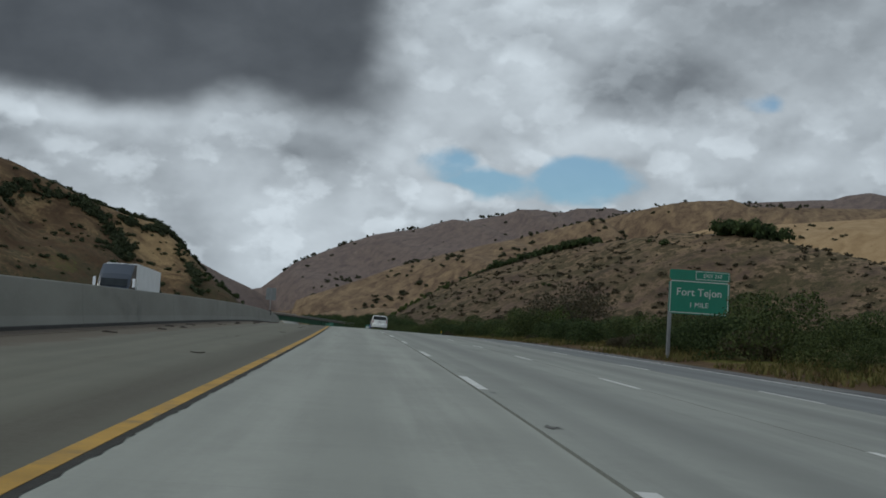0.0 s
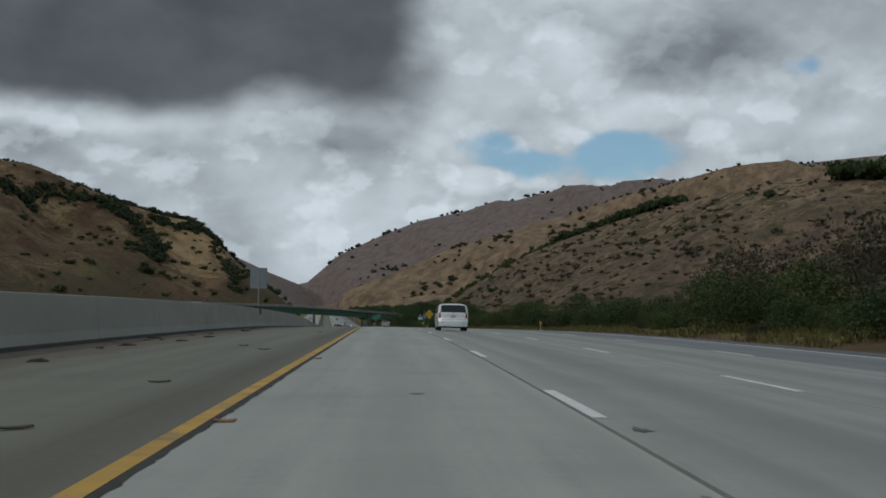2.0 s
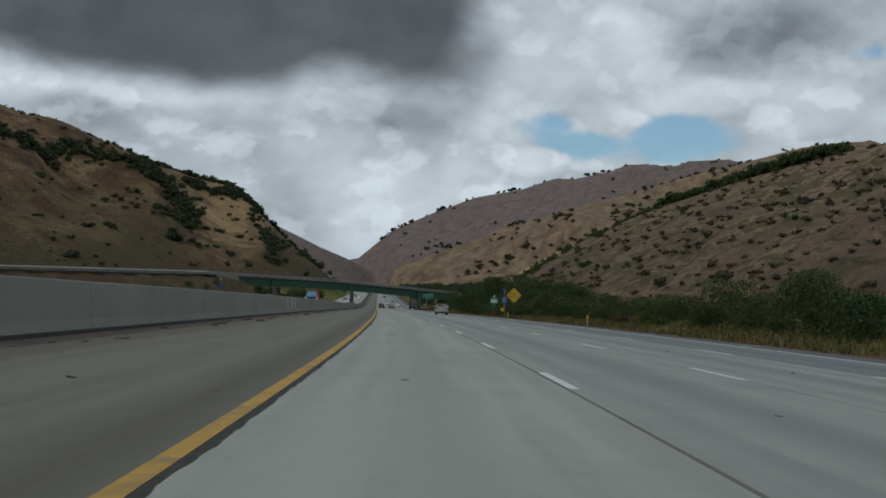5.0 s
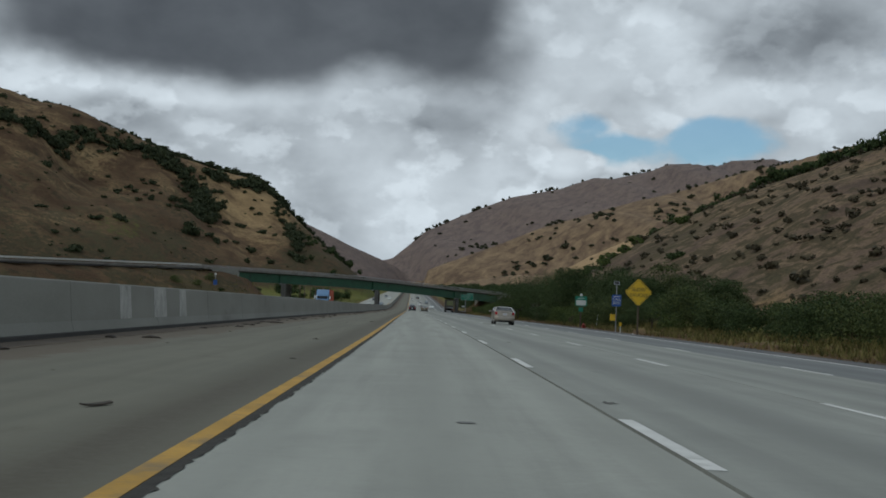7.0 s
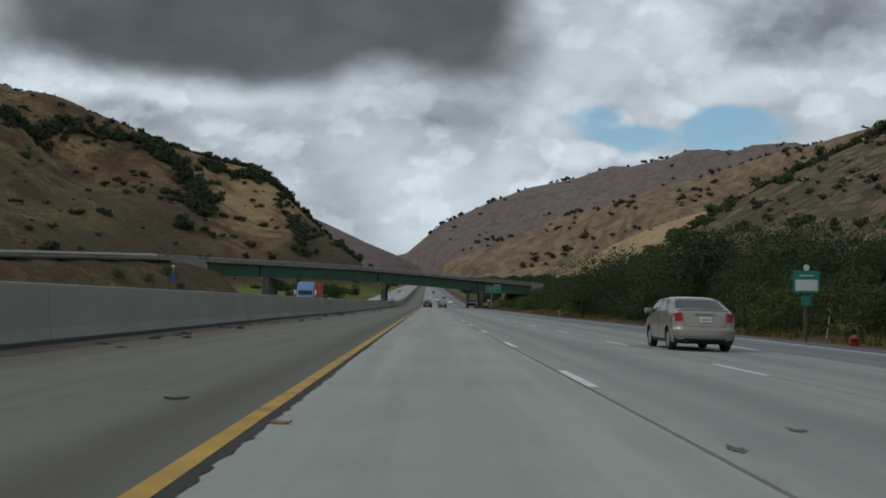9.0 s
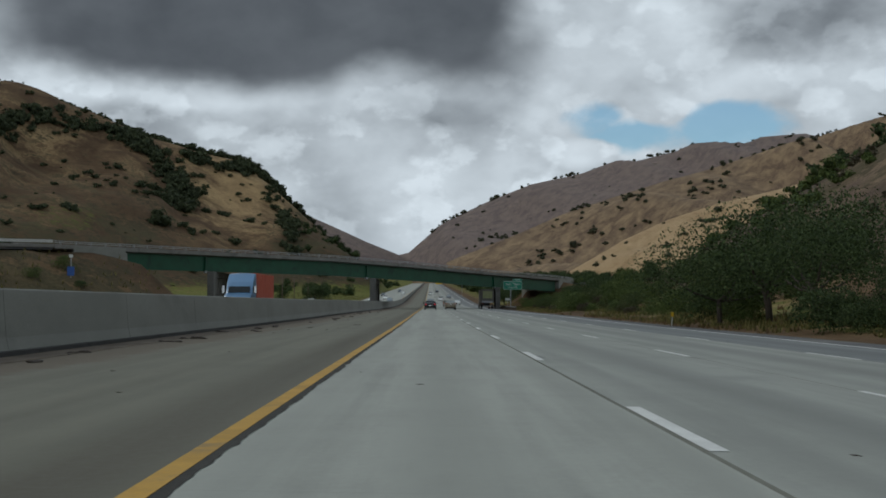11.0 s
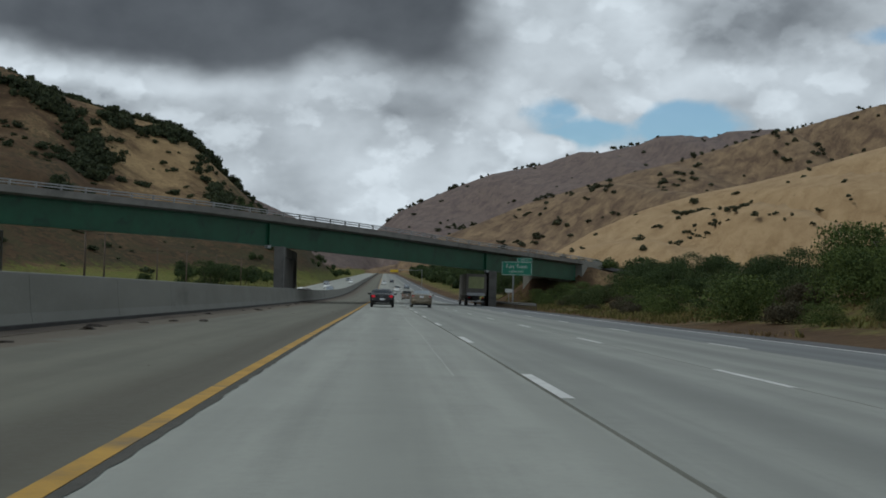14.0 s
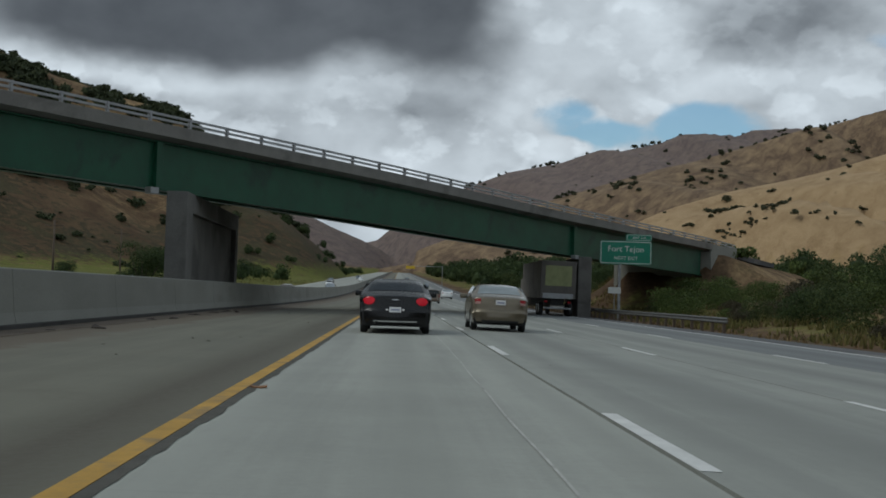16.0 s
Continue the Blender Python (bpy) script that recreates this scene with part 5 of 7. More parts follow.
    def body(self, arches, arch_r):
        bm = bmesh.new()
        steps = np.linspace(0, len(self.p) - 1, (len(self.p) - 1) * 4 + 1)
        cs = [-1, -0.97, -0.9, -0.75, -0.5, -0.2, 0.2, 0.5, 0.75, 0.9, 0.97, 1]
        grid = [[bm.verts.new(self.top(i, c)) for c in cs] for i in steps]
        for a, b in zip(grid, grid[1:]):
            for k in range(len(cs) - 1):
                bm.faces.new((a[k], b[k], b[k + 1], a[k + 1]))
        for sign, col in ((-1, 0), (1, len(cs) - 1)):
            lines = []
            for row in grid:
                e = row[col].co
                lift = self.sill
                for ya in arches:
                    if abs(e.y - ya) < arch_r:
                        lift = max(lift, self.sill * 0 + math.sqrt(arch_r**2 - (e.y - ya) ** 2) + 0.31)
                lift = min(lift, e.z - 0.004)
                line = [row[col]]
                for f in (0.06, 0.16, 0.32, 0.5, 0.68, 0.84, 1.0):
                    z = e.z + (lift - e.z) * f
                    line.append(bm.verts.new((sign * float(self.half(e.y, z)), e.y, z)))
                lines.append(line)
            for a, b in zip(lines, lines[1:]):
                for k in range(7):
                    bm.faces.new((a[k], a[k + 1], b[k + 1], b[k]) if sign < 0 else (a[k], b[k], b[k + 1], a[k + 1]))
        bmesh.ops.remove_doubles(bm, verts=bm.verts, dist=0.0008)
        return bm


def lathe(bm, prof, at, sides=28, sign=1):
    """Turns (offset along x, radius) round the x axis."""
    rings = []
    for x, r in prof:
        rings.append([bm.verts.new((at[0] + sign * x, at[1] + math.cos(a) * r, at[2] + math.sin(a) * r)) for a in [2 * math.pi * k / sides for k in range(sides)]])
    for a, b in zip(rings, rings[1:]):
        for k in range(sides):
            bm.faces.new((a[k], a[(k + 1) % sides], b[(k + 1) % sides], b[k]))
    bm.faces.new(rings[-1])
    return bm


def wheel(car, x, y, r, w, sign, spokes=7):
    hub = thing("wheel", (0, 0, 0))
    hub.parent = car
    part("tyre", lathe(bmesh.new(), [(-w, r * 0.62), (-w, r * 0.9), (-w * 0.85, r), (-w * 0.15, r), (0, r * 0.93), (-0.005, r * 0.67), (-0.04, r * 0.64)], (x, y, r), 30, sign), RUBBER, hub, smooth=True)
    bm = bmesh.new()
    lathe(bm, [(-0.06, r * 0.66), (-0.004, r * 0.665), (-0.002, r * 0.60), (-0.035, r * 0.57), (-0.04, r * 0.05)], (x, y, r), 30, sign)
    for k in range(spokes):
        a = 2 * math.pi * k / spokes
        m = Matrix.Translation((x, y, r)) @ Matrix.Rotation(a, 4, "X")
        box(bm, (min(-sign * 0.05, sign * 0.004), -0.035, r * 0.1), (max(-sign * 0.05, sign * 0.004), 0.035, r * 0.6), 0.008, m)
    lathe(bm, [(-0.03, r * 0.16), (0.006, r * 0.15), (0.010, r * 0.06)], (x, y, r), 16, sign)
    part("rim", bm, ALLOY, hub, "silver alloy rim")
    return hub


def plate(car, shell, i, c=0.0, wide=0.31, tall=0.155):
    at = shell.top(i, c, 0.012)
    a, b = shell.top(i - 0.2, c), shell.top(i + 0.2, c)
    tilt = math.atan2(b.y - a.y, b.z - a.z)
    m = Matrix.Translation(at) @ Matrix.Rotation(-tilt, 4, "X")
    p = part("licence_plate", box(bmesh.new(), (-wide / 2, -0.008, -tall / 2), (wide / 2, 0.006, tall / 2), 0.004, m), PLATE, car, "white licence plate with dark bars")
    bm = bmesh.new()
    box(bm, (-wide * 0.36, -0.012, -tall * 0.2), (wide * 0.36, -0.0085, tall * 0.14), 0, m)
    part("plate_bar", bm, PLATE_INK, p)


def make_car(label, colour, profile, wide, belt, tumble, wheels, r, rear_glass, lights, windows, category="car", lid=None, plate_at=2.6,
             detail=True, group="cars on the freeway", bow=0.10, edge=0.07, mirrors=None, chrome=False, light_kind="block", lens=None, front_glass=None, dark_low=None, glass_mat=None, doors=True, ovals=False):
    car = thing("car", label=label, category=category, group=group)
    sh = Shell(profile, wide, belt, tumble, bow=bow, edge=edge)
    arch = r + 0.055
    part("body", sh.body(wheels, arch), colour, car, smooth=True)
    bm = bmesh.new()
    box(bm, (-wide / 2 + 0.10, 0.22, 0.2), (wide / 2 - 0.10, sh.long - 0.2, min(belt - 0.12, 0.62)), 0.03)
    part("underbody", bm, UNDERBODY, car)
    for sx in (-1, 1):
        for y in wheels:
            wheel(car, sx * (wide / 2 - 0.035), y, r, 0.2, sx)
    gm = glass_mat or TINTED
    part("rear_window", sh.patch(*rear_glass, 0.005, 6, 13, 0.03), gm, car, "dark rear window")
    if front_glass:
        part("windscreen", sh.patch(*front_glass, 0.005, 6, 13, 0.0), gm, car)
    for sx in (-1, 1):
        for low, high in windows:
            part("side_window", sh.side_patch(low, high, sx), gm, car)
        for i0, i1, c0, c1 in lights:
            a, b = (c0, c1) if sx > 0 else (-c1, -c0)
            lamp = sh.oval((i0 + i1) / 2, (a + b) / 2, (i1 - i0) / 2, (b - a) / 2) if ovals else sh.patch(i0, i1, a, b, 0.014, 5, 7, 0, 0.03)
            part("tail_light", lamp, lens or RED_LENS, car, "red tail light")
        if doors:
            split = windows[0][0][1][0] + 0.035
            first = windows[0][0][0][0] - 0.12
            for y0 in (split, split + 1.02):
                part("door_seam", sh.side_patch([(y0, 0.36), (y0 + 0.012, 0.36)], [(y0, belt - 0.02), (y0 + 0.012, belt - 0.02)], sx, 0.003, 2, 0.004), BLACK_TRIM, car)
            for y0 in (first + 0.12, split + 0.1):
                part("door_handle", sh.side_patch([(y0, belt - 0.13), (y0 + 0.17, belt - 0.135)], [(y0, belt - 0.10), (y0 + 0.17, belt - 0.105)], sx, 0.024, 3, 0.03), colour, car)
            part("rocker_trim", sh.side_patch([(wheels[0] + r + 0.1, 0.25), (wheels[1] - r - 0.1, 0.25)], [(wheels[0] + r + 0.1, 0.31), (wheels[1] - r - 0.1, 0.31)], sx, 0.008, 4, 0.012), BLACK_TRIM, car)
        if mirrors:
            my, mz = mirrors
            bm = bmesh.new()
            x = float(sh.half(my, mz))
            box(bm, (sx * x if sx > 0 else -x - 0.22, my - 0.06, mz - 0.01), (x + 0.22 if sx > 0 else -x, my + 0.07, mz + 0.14), 0.035)
            part("wing_mirror", bm, BLACK_TRIM if light_kind == "block" else colour, car, smooth=True)
    if plate_at:
        plate(car, sh, plate_at)
    if lid:
        part("tailgate_gap", sh.patch(lid[0], lid[0] + 0.05, -lid[1], lid[1], 0.003, 2, 11), BLACK_TRIM, car)
        part("grip", sh.patch(lid[2], lid[2] + 0.14, -lid[3], lid[3], 0.018, 3, 7), CHROME if chrome else colour, car)
    if dark_low:
        part("valance", sh.patch(dark_low[0], dark_low[1], -0.72, 0.72, 0.006, 3, 9), BLACK_TRIM, car, "black lower bumper trim")
    part("exhaust", tube(bmesh.new(), [(-wide * 0.28, -0.02, 0.27), (-wide * 0.28, 0.5, 0.27)], 0.032, 10), BLACK_TRIM, car)
    return car, sh


WHITE_PAINT = paint("white_paint", (0.72, 0.735, 0.725), rough=0.3)
BLACK_PAINT = paint("black_paint", (0.004, 0.0042, 0.005), rough=0.26, coat=0.22, spec=0.35)
TAN_PAINT = paint("tan_metallic", (0.165, 0.138, 0.095), metal=0.6, rough=0.32)
SILVER_PAINT = paint("silver_beige_metallic", (0.30, 0.268, 0.225), metal=0.5, rough=0.36)

# boxy white hatchback: profile as (along, height) from the rear bumper's foot to the front
HATCH = [(0.0, 0.26), (0.0, 0.42), (0.01, 0.56), (0.05, 0.63), (0.13, 0.764), (0.16, 0.974), (0.2, 1.07), (0.3, 1.413), (0.4, 1.509), (0.62, 1.552), (1.4, 1.571), (2.1, 1.557), (2.45, 1.49), (3.1, 1.031), (3.5, 0.955), (4.0, 0.84), (4.18, 0.688), (4.25, 0.45), (4.22, 0.25)]
white_car, white_shell = make_car(
    "boxy white five-door hatchback with dark tinted rear windows", WHITE_PAINT, HATCH, 1.76, 0.98, 0.12, (0.86, 3.46), 0.325,
    (5.95, 7.75, -0.92, 0.92), [(3.95, 5.75, 0.875, 0.995)],
    [([(0.78, 1.03), (1.55, 1.01)], [(0.82, 1.44), (1.55, 1.46)]), ([(1.60, 1.01), (2.85, 0.98)], [(1.60, 1.46), (2.30, 1.43)])],
    lid=(3.25, 0.80, 4.86, 0.42), plate_at=4.35, mirrors=(2.75, 1.04), front_glass=(12.1, 12.95, -0.85, 0.85), bow=0.07, doors=False)
for sx in (-1, 1):
    at = white_shell.top(1.55, sx * 0.74, 0.0)
    part("reflector", lathe(bmesh.new(), [(0.0, 0.048), (0.012, 0.046), (0.014, 0.024)], (0, 0, 0), 18), ALLOY, white_car, "round bumper lamp").matrix_local = Matrix.Translation(at) @ Matrix.Rotation(radians(-90), 4, "Z")
part("rear_wiper", tube(bmesh.new(), [white_shell.top(5.9, 0.24, 0.03), white_shell.top(6.2, 0.1, 0.03), white_shell.top(6.35, -0.12, 0.02)], 0.012, 6), BLACK_TRIM, white_car)
part("lower_ledge", white_shell.patch(3.86, 3.92, -0.3, 0.3, 0.014, 3, 7, 0, 0.03), WHITE_PAINT, white_car)
for c in (-0.86, 0.86):
    part("tailgate_seam", white_shell.patch(3.2, 5.9, c - 0.004, c + 0.004, 0.002, 8, 2), BLACK_TRIM, white_car)
part("model_mark", white_shell.patch(3.5, 3.6, 0.68, 0.78, 0.01, 2, 3), CHROME, white_car)
part("badge", white_shell.patch(5.5, 5.85, -0.075, 0.075, 0.012, 3, 4), CHROME, white_car, "oval chrome badge")
part("sticker", white_shell.patch(6.05, 6.25, -0.85, -0.8, 0.009, 2, 2), STICKER, white_car, "small yellow sticker on the glass")
part("door_seam", white_shell.side_patch([(1.58, 0.34), (1.595, 0.34)], [(1.58, 1.03), (1.595, 1.03)], -1, 0.003, 2, 0.004), BLACK_TRIM, white_car)
for y in (1.25, 2.3):
    part("door_handle", white_shell.side_patch([(y, 0.90), (y + 0.2, 0.905)], [(y, 0.935), (y + 0.2, 0.94)], -1, 0.03, 3, 0.03), WHITE_PAINT, white_car)

# large black saloon
BIG = [(0.02, 0.28), (0.0, 0.42), (0.01, 0.6), (0.05, 0.67), (0.12, 0.86), (0.16, 0.99), (0.26, 1.03), (0.72, 1.06), (1.02, 1.12), (1.45, 1.36), (1.85, 1.455), (2.5, 1.475), (3.05, 1.44), (3.45, 1.27), (3.9, 1.04), (4.7, 0.93), (5.1, 0.78), (5.28, 0.55), (5.27, 0.26)]
black_car, black_shell = make_car(
    "glossy black luxury saloon with lit red tail lights", BLACK_PAINT, BIG, 1.92, 0.98, 0.24, (1.05, 4.1), 0.345,
    (8.1, 9.75, -0.84, 0.84), [(3.5, 4.85, 0.60, 0.96)],
    [([(1.3, 1.05), (2.45, 1.0)], [(1.62, 1.34), (2.42, 1.40)]), ([(2.52, 1.0), (3.75, 0.98)], [(2.5, 1.40), (3.15, 1.36)])],
    lid=(2.95, 0.5, 4.2, 0.1), plate_at=2.45, mirrors=(3.55, 0.98), front_glass=(13.1, 13.9, -0.85, 0.85), bow=0.16, chrome=True, light_kind="body", lens=LIT_LENS, ovals=True)
part("bumper_trim", black_shell.patch(0.25, 0.5, -0.66, 0.66, 0.012, 3, 9), CHROME, black_car, "bright strip under the rear bumper")
for c in (-0.24, 0.24):
    part("reversing_lamp", black_shell.patch(2.2, 2.75, c - 0.035, c + 0.035, 0.012, 3, 3), LAMP_CLEAR, black_car)

SEDAN = [(0.03, 0.28), (0.0, 0.42), (0.01, 0.6), (0.05, 0.68), (0.09, 0.88), (0.15, 1.04), (0.25, 1.09), (0.58, 1.12), (0.82, 1.16), (1.32, 1.4), (1.75, 1.47), (2.3, 1.485), (2.75, 1.45), (3.15, 1.27), (3.62, 1.02), (4.3, 0.9), (4.65, 0.72), (4.78, 0.5), (4.76, 0.25)]
tan_car, tan_shell = make_car(
    "tan metallic four-door saloon", TAN_PAINT, SEDAN, 1.80, 1.04, 0.22, (0.98, 3.72), 0.32,
    (8.05, 9.6, -0.82, 0.82), [(4.25, 4.8, 0.73, 0.97)],
    [([(1.2, 1.10), (2.15, 1.05)], [(1.5, 1.36), (2.12, 1.41)]), ([(2.22, 1.05), (3.45, 1.0)], [(2.2, 1.41), (2.85, 1.37)])],
    lid=(2.95, 0.55, 4.62, 0.12), plate_at=4.1, mirrors=(3.2, 1.0), front_glass=(13.1, 13.9, -0.85, 0.85), dark_low=(0.0, 0.45), bow=0.14, light_kind="body", glass_mat=SKY_GLASS)

LAMP_PINK = paint("pale_pink_lens", (0.36, 0.20, 0.17), rough=0.3)
for c0, c1 in ((-0.96, -0.74), (0.74, 0.96)):
    part("indicator", tan_shell.patch(3.8, 4.24, c0, c1, 0.013, 4, 6, 0, 0.03), LAMP_PINK, tan_car, "pale pink indicator lens")
part("plate_groove", tan_shell.patch(4.42, 4.5, -0.26, 0.26, 0.004, 2, 5), BLACK_TRIM, tan_car)

LITTLE = [(0.03, 0.3), (0.0, 0.42), (0.01, 0.6), (0.05, 0.68), (0.09, 0.86), (0.15, 1.06), (0.24, 1.12), (0.5, 1.14), (0.66, 1.17), (1.22, 1.42), (1.62, 1.49), (2.1, 1.5), (2.5, 1.46), (2.9, 1.27), (3.36, 1.02), (3.95, 0.9), (4.22, 0.72), (4.31, 0.5), (4.3, 0.25)]
silver_car, silver_shell = make_car(
    "beige-silver compact saloon with red wraparound tail lights", SILVER_PAINT, LITTLE, 1.70, 1.04, 0.2, (0.86, 3.42), 0.30,
    (8.05, 9.6, -0.82, 0.82), [(3.75, 4.95, 0.74, 0.98)],
    [([(1.05, 1.10), (1.95, 1.05)], [(1.38, 1.38), (1.93, 1.43)]), ([(2.02, 1.05), (3.2, 1.0)], [(2.0, 1.43), (2.6, 1.38)])],
    lid=(2.95, 0.7, 4.72, 0.3), plate_at=4.0, mirrors=(2.95, 1.0), front_glass=(13.1, 13.9, -0.85, 0.85), dark_low=(0.0, 0.4), bow=0.12, light_kind="body")
part("spoiler_lip", silver_shell.patch(6.2, 6.7, -0.84, 0.84, 0.035, 3, 11, 0, 0.04), SILVER_PAINT, silver_car)

part("plate_groove", silver_shell.patch(4.62, 4.7, -0.36, 0.36, 0.004, 2, 7), BLACK_TRIM, silver_car)
# black strip laid on as the shade below the spoiler lip
part("spoiler_shadow_gap", silver_shell.patch(5.72, 5.78, -0.8, 0.8, 0.004, 2, 9), BLACK_TRIM, silver_car)
for c in (-0.7, 0.7):
    part("lid_seam", silver_shell.patch(3.0, 5.2, c - 0.005, c + 0.005, 0.002, 6, 2), BLACK_TRIM, silver_car)
for c in (-0.9, 0.9):
    part("indicator", silver_shell.patch(4.98, 5.3, c - 0.07, c + 0.06, 0.012, 3, 4, 0, 0.03), LAMP_PINK, silver_car, "pale upper corner of the lamp")


def park(car, u, y, reverse=False):
    at = on_road(u, y)
    turn = heading(y) + (180 if reverse else 0)
    tilt = -math.degrees(math.atan(0.02)) if u > 1.96 else 0.0
    slope = math.degrees(math.atan((float(road_z(y + 3)) - float(road_z(y - 3))) / 6))
    car.matrix_world = pose(at.x, at.y, at.z, 0, 0, turn) @ pose(0, 0, 0, slope * (-1 if reverse else 1), -tilt * (-1 if reverse else 1), 0)
    return car


park(white_car, 3.72, 127.4)
white_car.scale = (0.95, 0.95, 0.95)
park(silver_car, 7.0, 312.9)
silver_car.scale = (0.98, 1.0, 0.94)
park(black_car, 0.0, 533.6)
park(tan_car, 3.25, 539.5)


def far_copy(car, u, y, colour, label, reverse=False):
    got = copy_thing(car, Matrix())
    for ob in got.children:
        if ob.name.startswith(("body", "spoiler", "grip", "door_handle")):
            ob.data = ob.data.copy()
            ob.data.materials.clear()
            ob.data.materials.append(colour)
    tagged(got, label, "car", "cars on the freeway")
    return park(got, u, y, reverse)


SUV_PAINT = paint("suv_tan", (0.17, 0.13, 0.10), metal=0.4)
GREY_PAINT = paint("grey_blue", (0.20, 0.23, 0.26), metal=0.4)
DARK_PAINT = paint("dark_blue", (0.03, 0.035, 0.05), metal=0.3)
far_copy(white_car, 3.9, 637.0, SUV_PAINT, "tan sport utility car ahead on the freeway")
far_copy(tan_car, 7.7, 690.0, WHITE_PAINT, "white saloon further ahead on the freeway")
rng = np.random.RandomState(4)
for u, y, base, colour, label in ((-13.2, 352, white_car, GREY_PAINT, "grey-blue hatchback on the opposite lanes"), (-13.4, 246, silver_car, WHITE_PAINT, "white saloon on the opposite lanes"),
                                 (-17.0, 430, tan_car, WHITE_PAINT, "white saloon on the opposite lanes"), (-14.2, 562, silver_car, GREY_PAINT, "grey-blue saloon on the opposite lanes"),
                                 (-16.8, 605, tan_car, DARK_PAINT, "dark saloon on the opposite lanes"), (-13.2, 648, white_car, SUV_PAINT, "tan hatchback on the opposite lanes"),
                                 (-17.0, 690, silver_car, WHITE_PAINT, "white saloon on the opposite lanes"), (-13.3, 742, tan_car, GREY_PAINT, "grey saloon on the opposite lanes"),
                                 (-16.9, 800, white_car, WHITE_PAINT, "white hatchback on the opposite lanes"), (-20.4, 870, tan_car, DARK_PAINT, "dark saloon on the opposite lanes"),
                                 (-13.3, 930, silver_car, WHITE_PAINT, "white saloon on the opposite lanes"), (-16.9, 1010, white_car, GREY_PAINT, "grey-blue hatchback on the opposite lanes")):
    far_copy(base, u, y, colour, label, True)
for u, y, base, colour, label in ((0.1, 705, tan_car, DARK_PAINT, "dark saloon far ahead on the freeway"), (3.6, 770, white_car, WHITE_PAINT, "white hatchback far ahead on the freeway"),
                                 (7.2, 820, tan_car, GREY_PAINT, "grey saloon far ahead on the freeway"), (0.0, 900, silver_car, WHITE_PAINT, "white saloon far ahead on the freeway"), (3.5, 990, tan_car, DARK_PAINT, "dark saloon far ahead on the freeway")):
    far_copy(base, u, y, colour, label)

# ---- lorries
BLUE_CAB = paint("blue_cab", (0.11, 0.22, 0.38), rough=0.4)
DARK_CAB = paint("dark_cab", (0.03, 0.04, 0.06), rough=0.4)
ORANGE_BOX = material("orange_container", (0.43, 0.085, 0.045), 0.6, vary=0.12, scale=0.8, fine=8, bump=0.05, stain=(0.33, 0.07, 0.04), stain_scale=0.6)
WHITE_BOX = material("white_trailer", (0.72, 0.74, 0.76), 0.5, vary=0.06, scale=0.8, bump=0.03)
GREY_BOX = material("grey_truck_box", (0.11, 0.10, 0.09), 0.7, vary=0.2, scale=1.0, fine=8, bump=0.05, stain=(0.07, 0.065, 0.06))
GREEN_DOOR = material("olive_door", (0.24, 0.26, 0.12), 0.6, vary=0.2, scale=1.5, bump=0.05)


def ribbed(bm, lo, hi, pitch=0.28, deep=0.035):
    """A box whose long sides are folded into upright corrugations, as one skin."""
    ys = np.arange(lo[1] + 0.2, hi[1] - 0.3, pitch)
    side = [(0.0, lo[1])]
    for y in ys:
        side += [(0.0, y), (deep, y + 0.05), (deep, y + pitch * 0.55), (0.0, y + pitch * 0.55 + 0.05)]
    side.append((0.0, hi[1]))
    outline = [(hi[0] + d, y) for d, y in side] + [(lo[0] - d, y) for d, y in reversed(side)]
    return sweep(bm, lambda z: [(x, y, z) for x, y in outline], [lo[2], hi[2]])


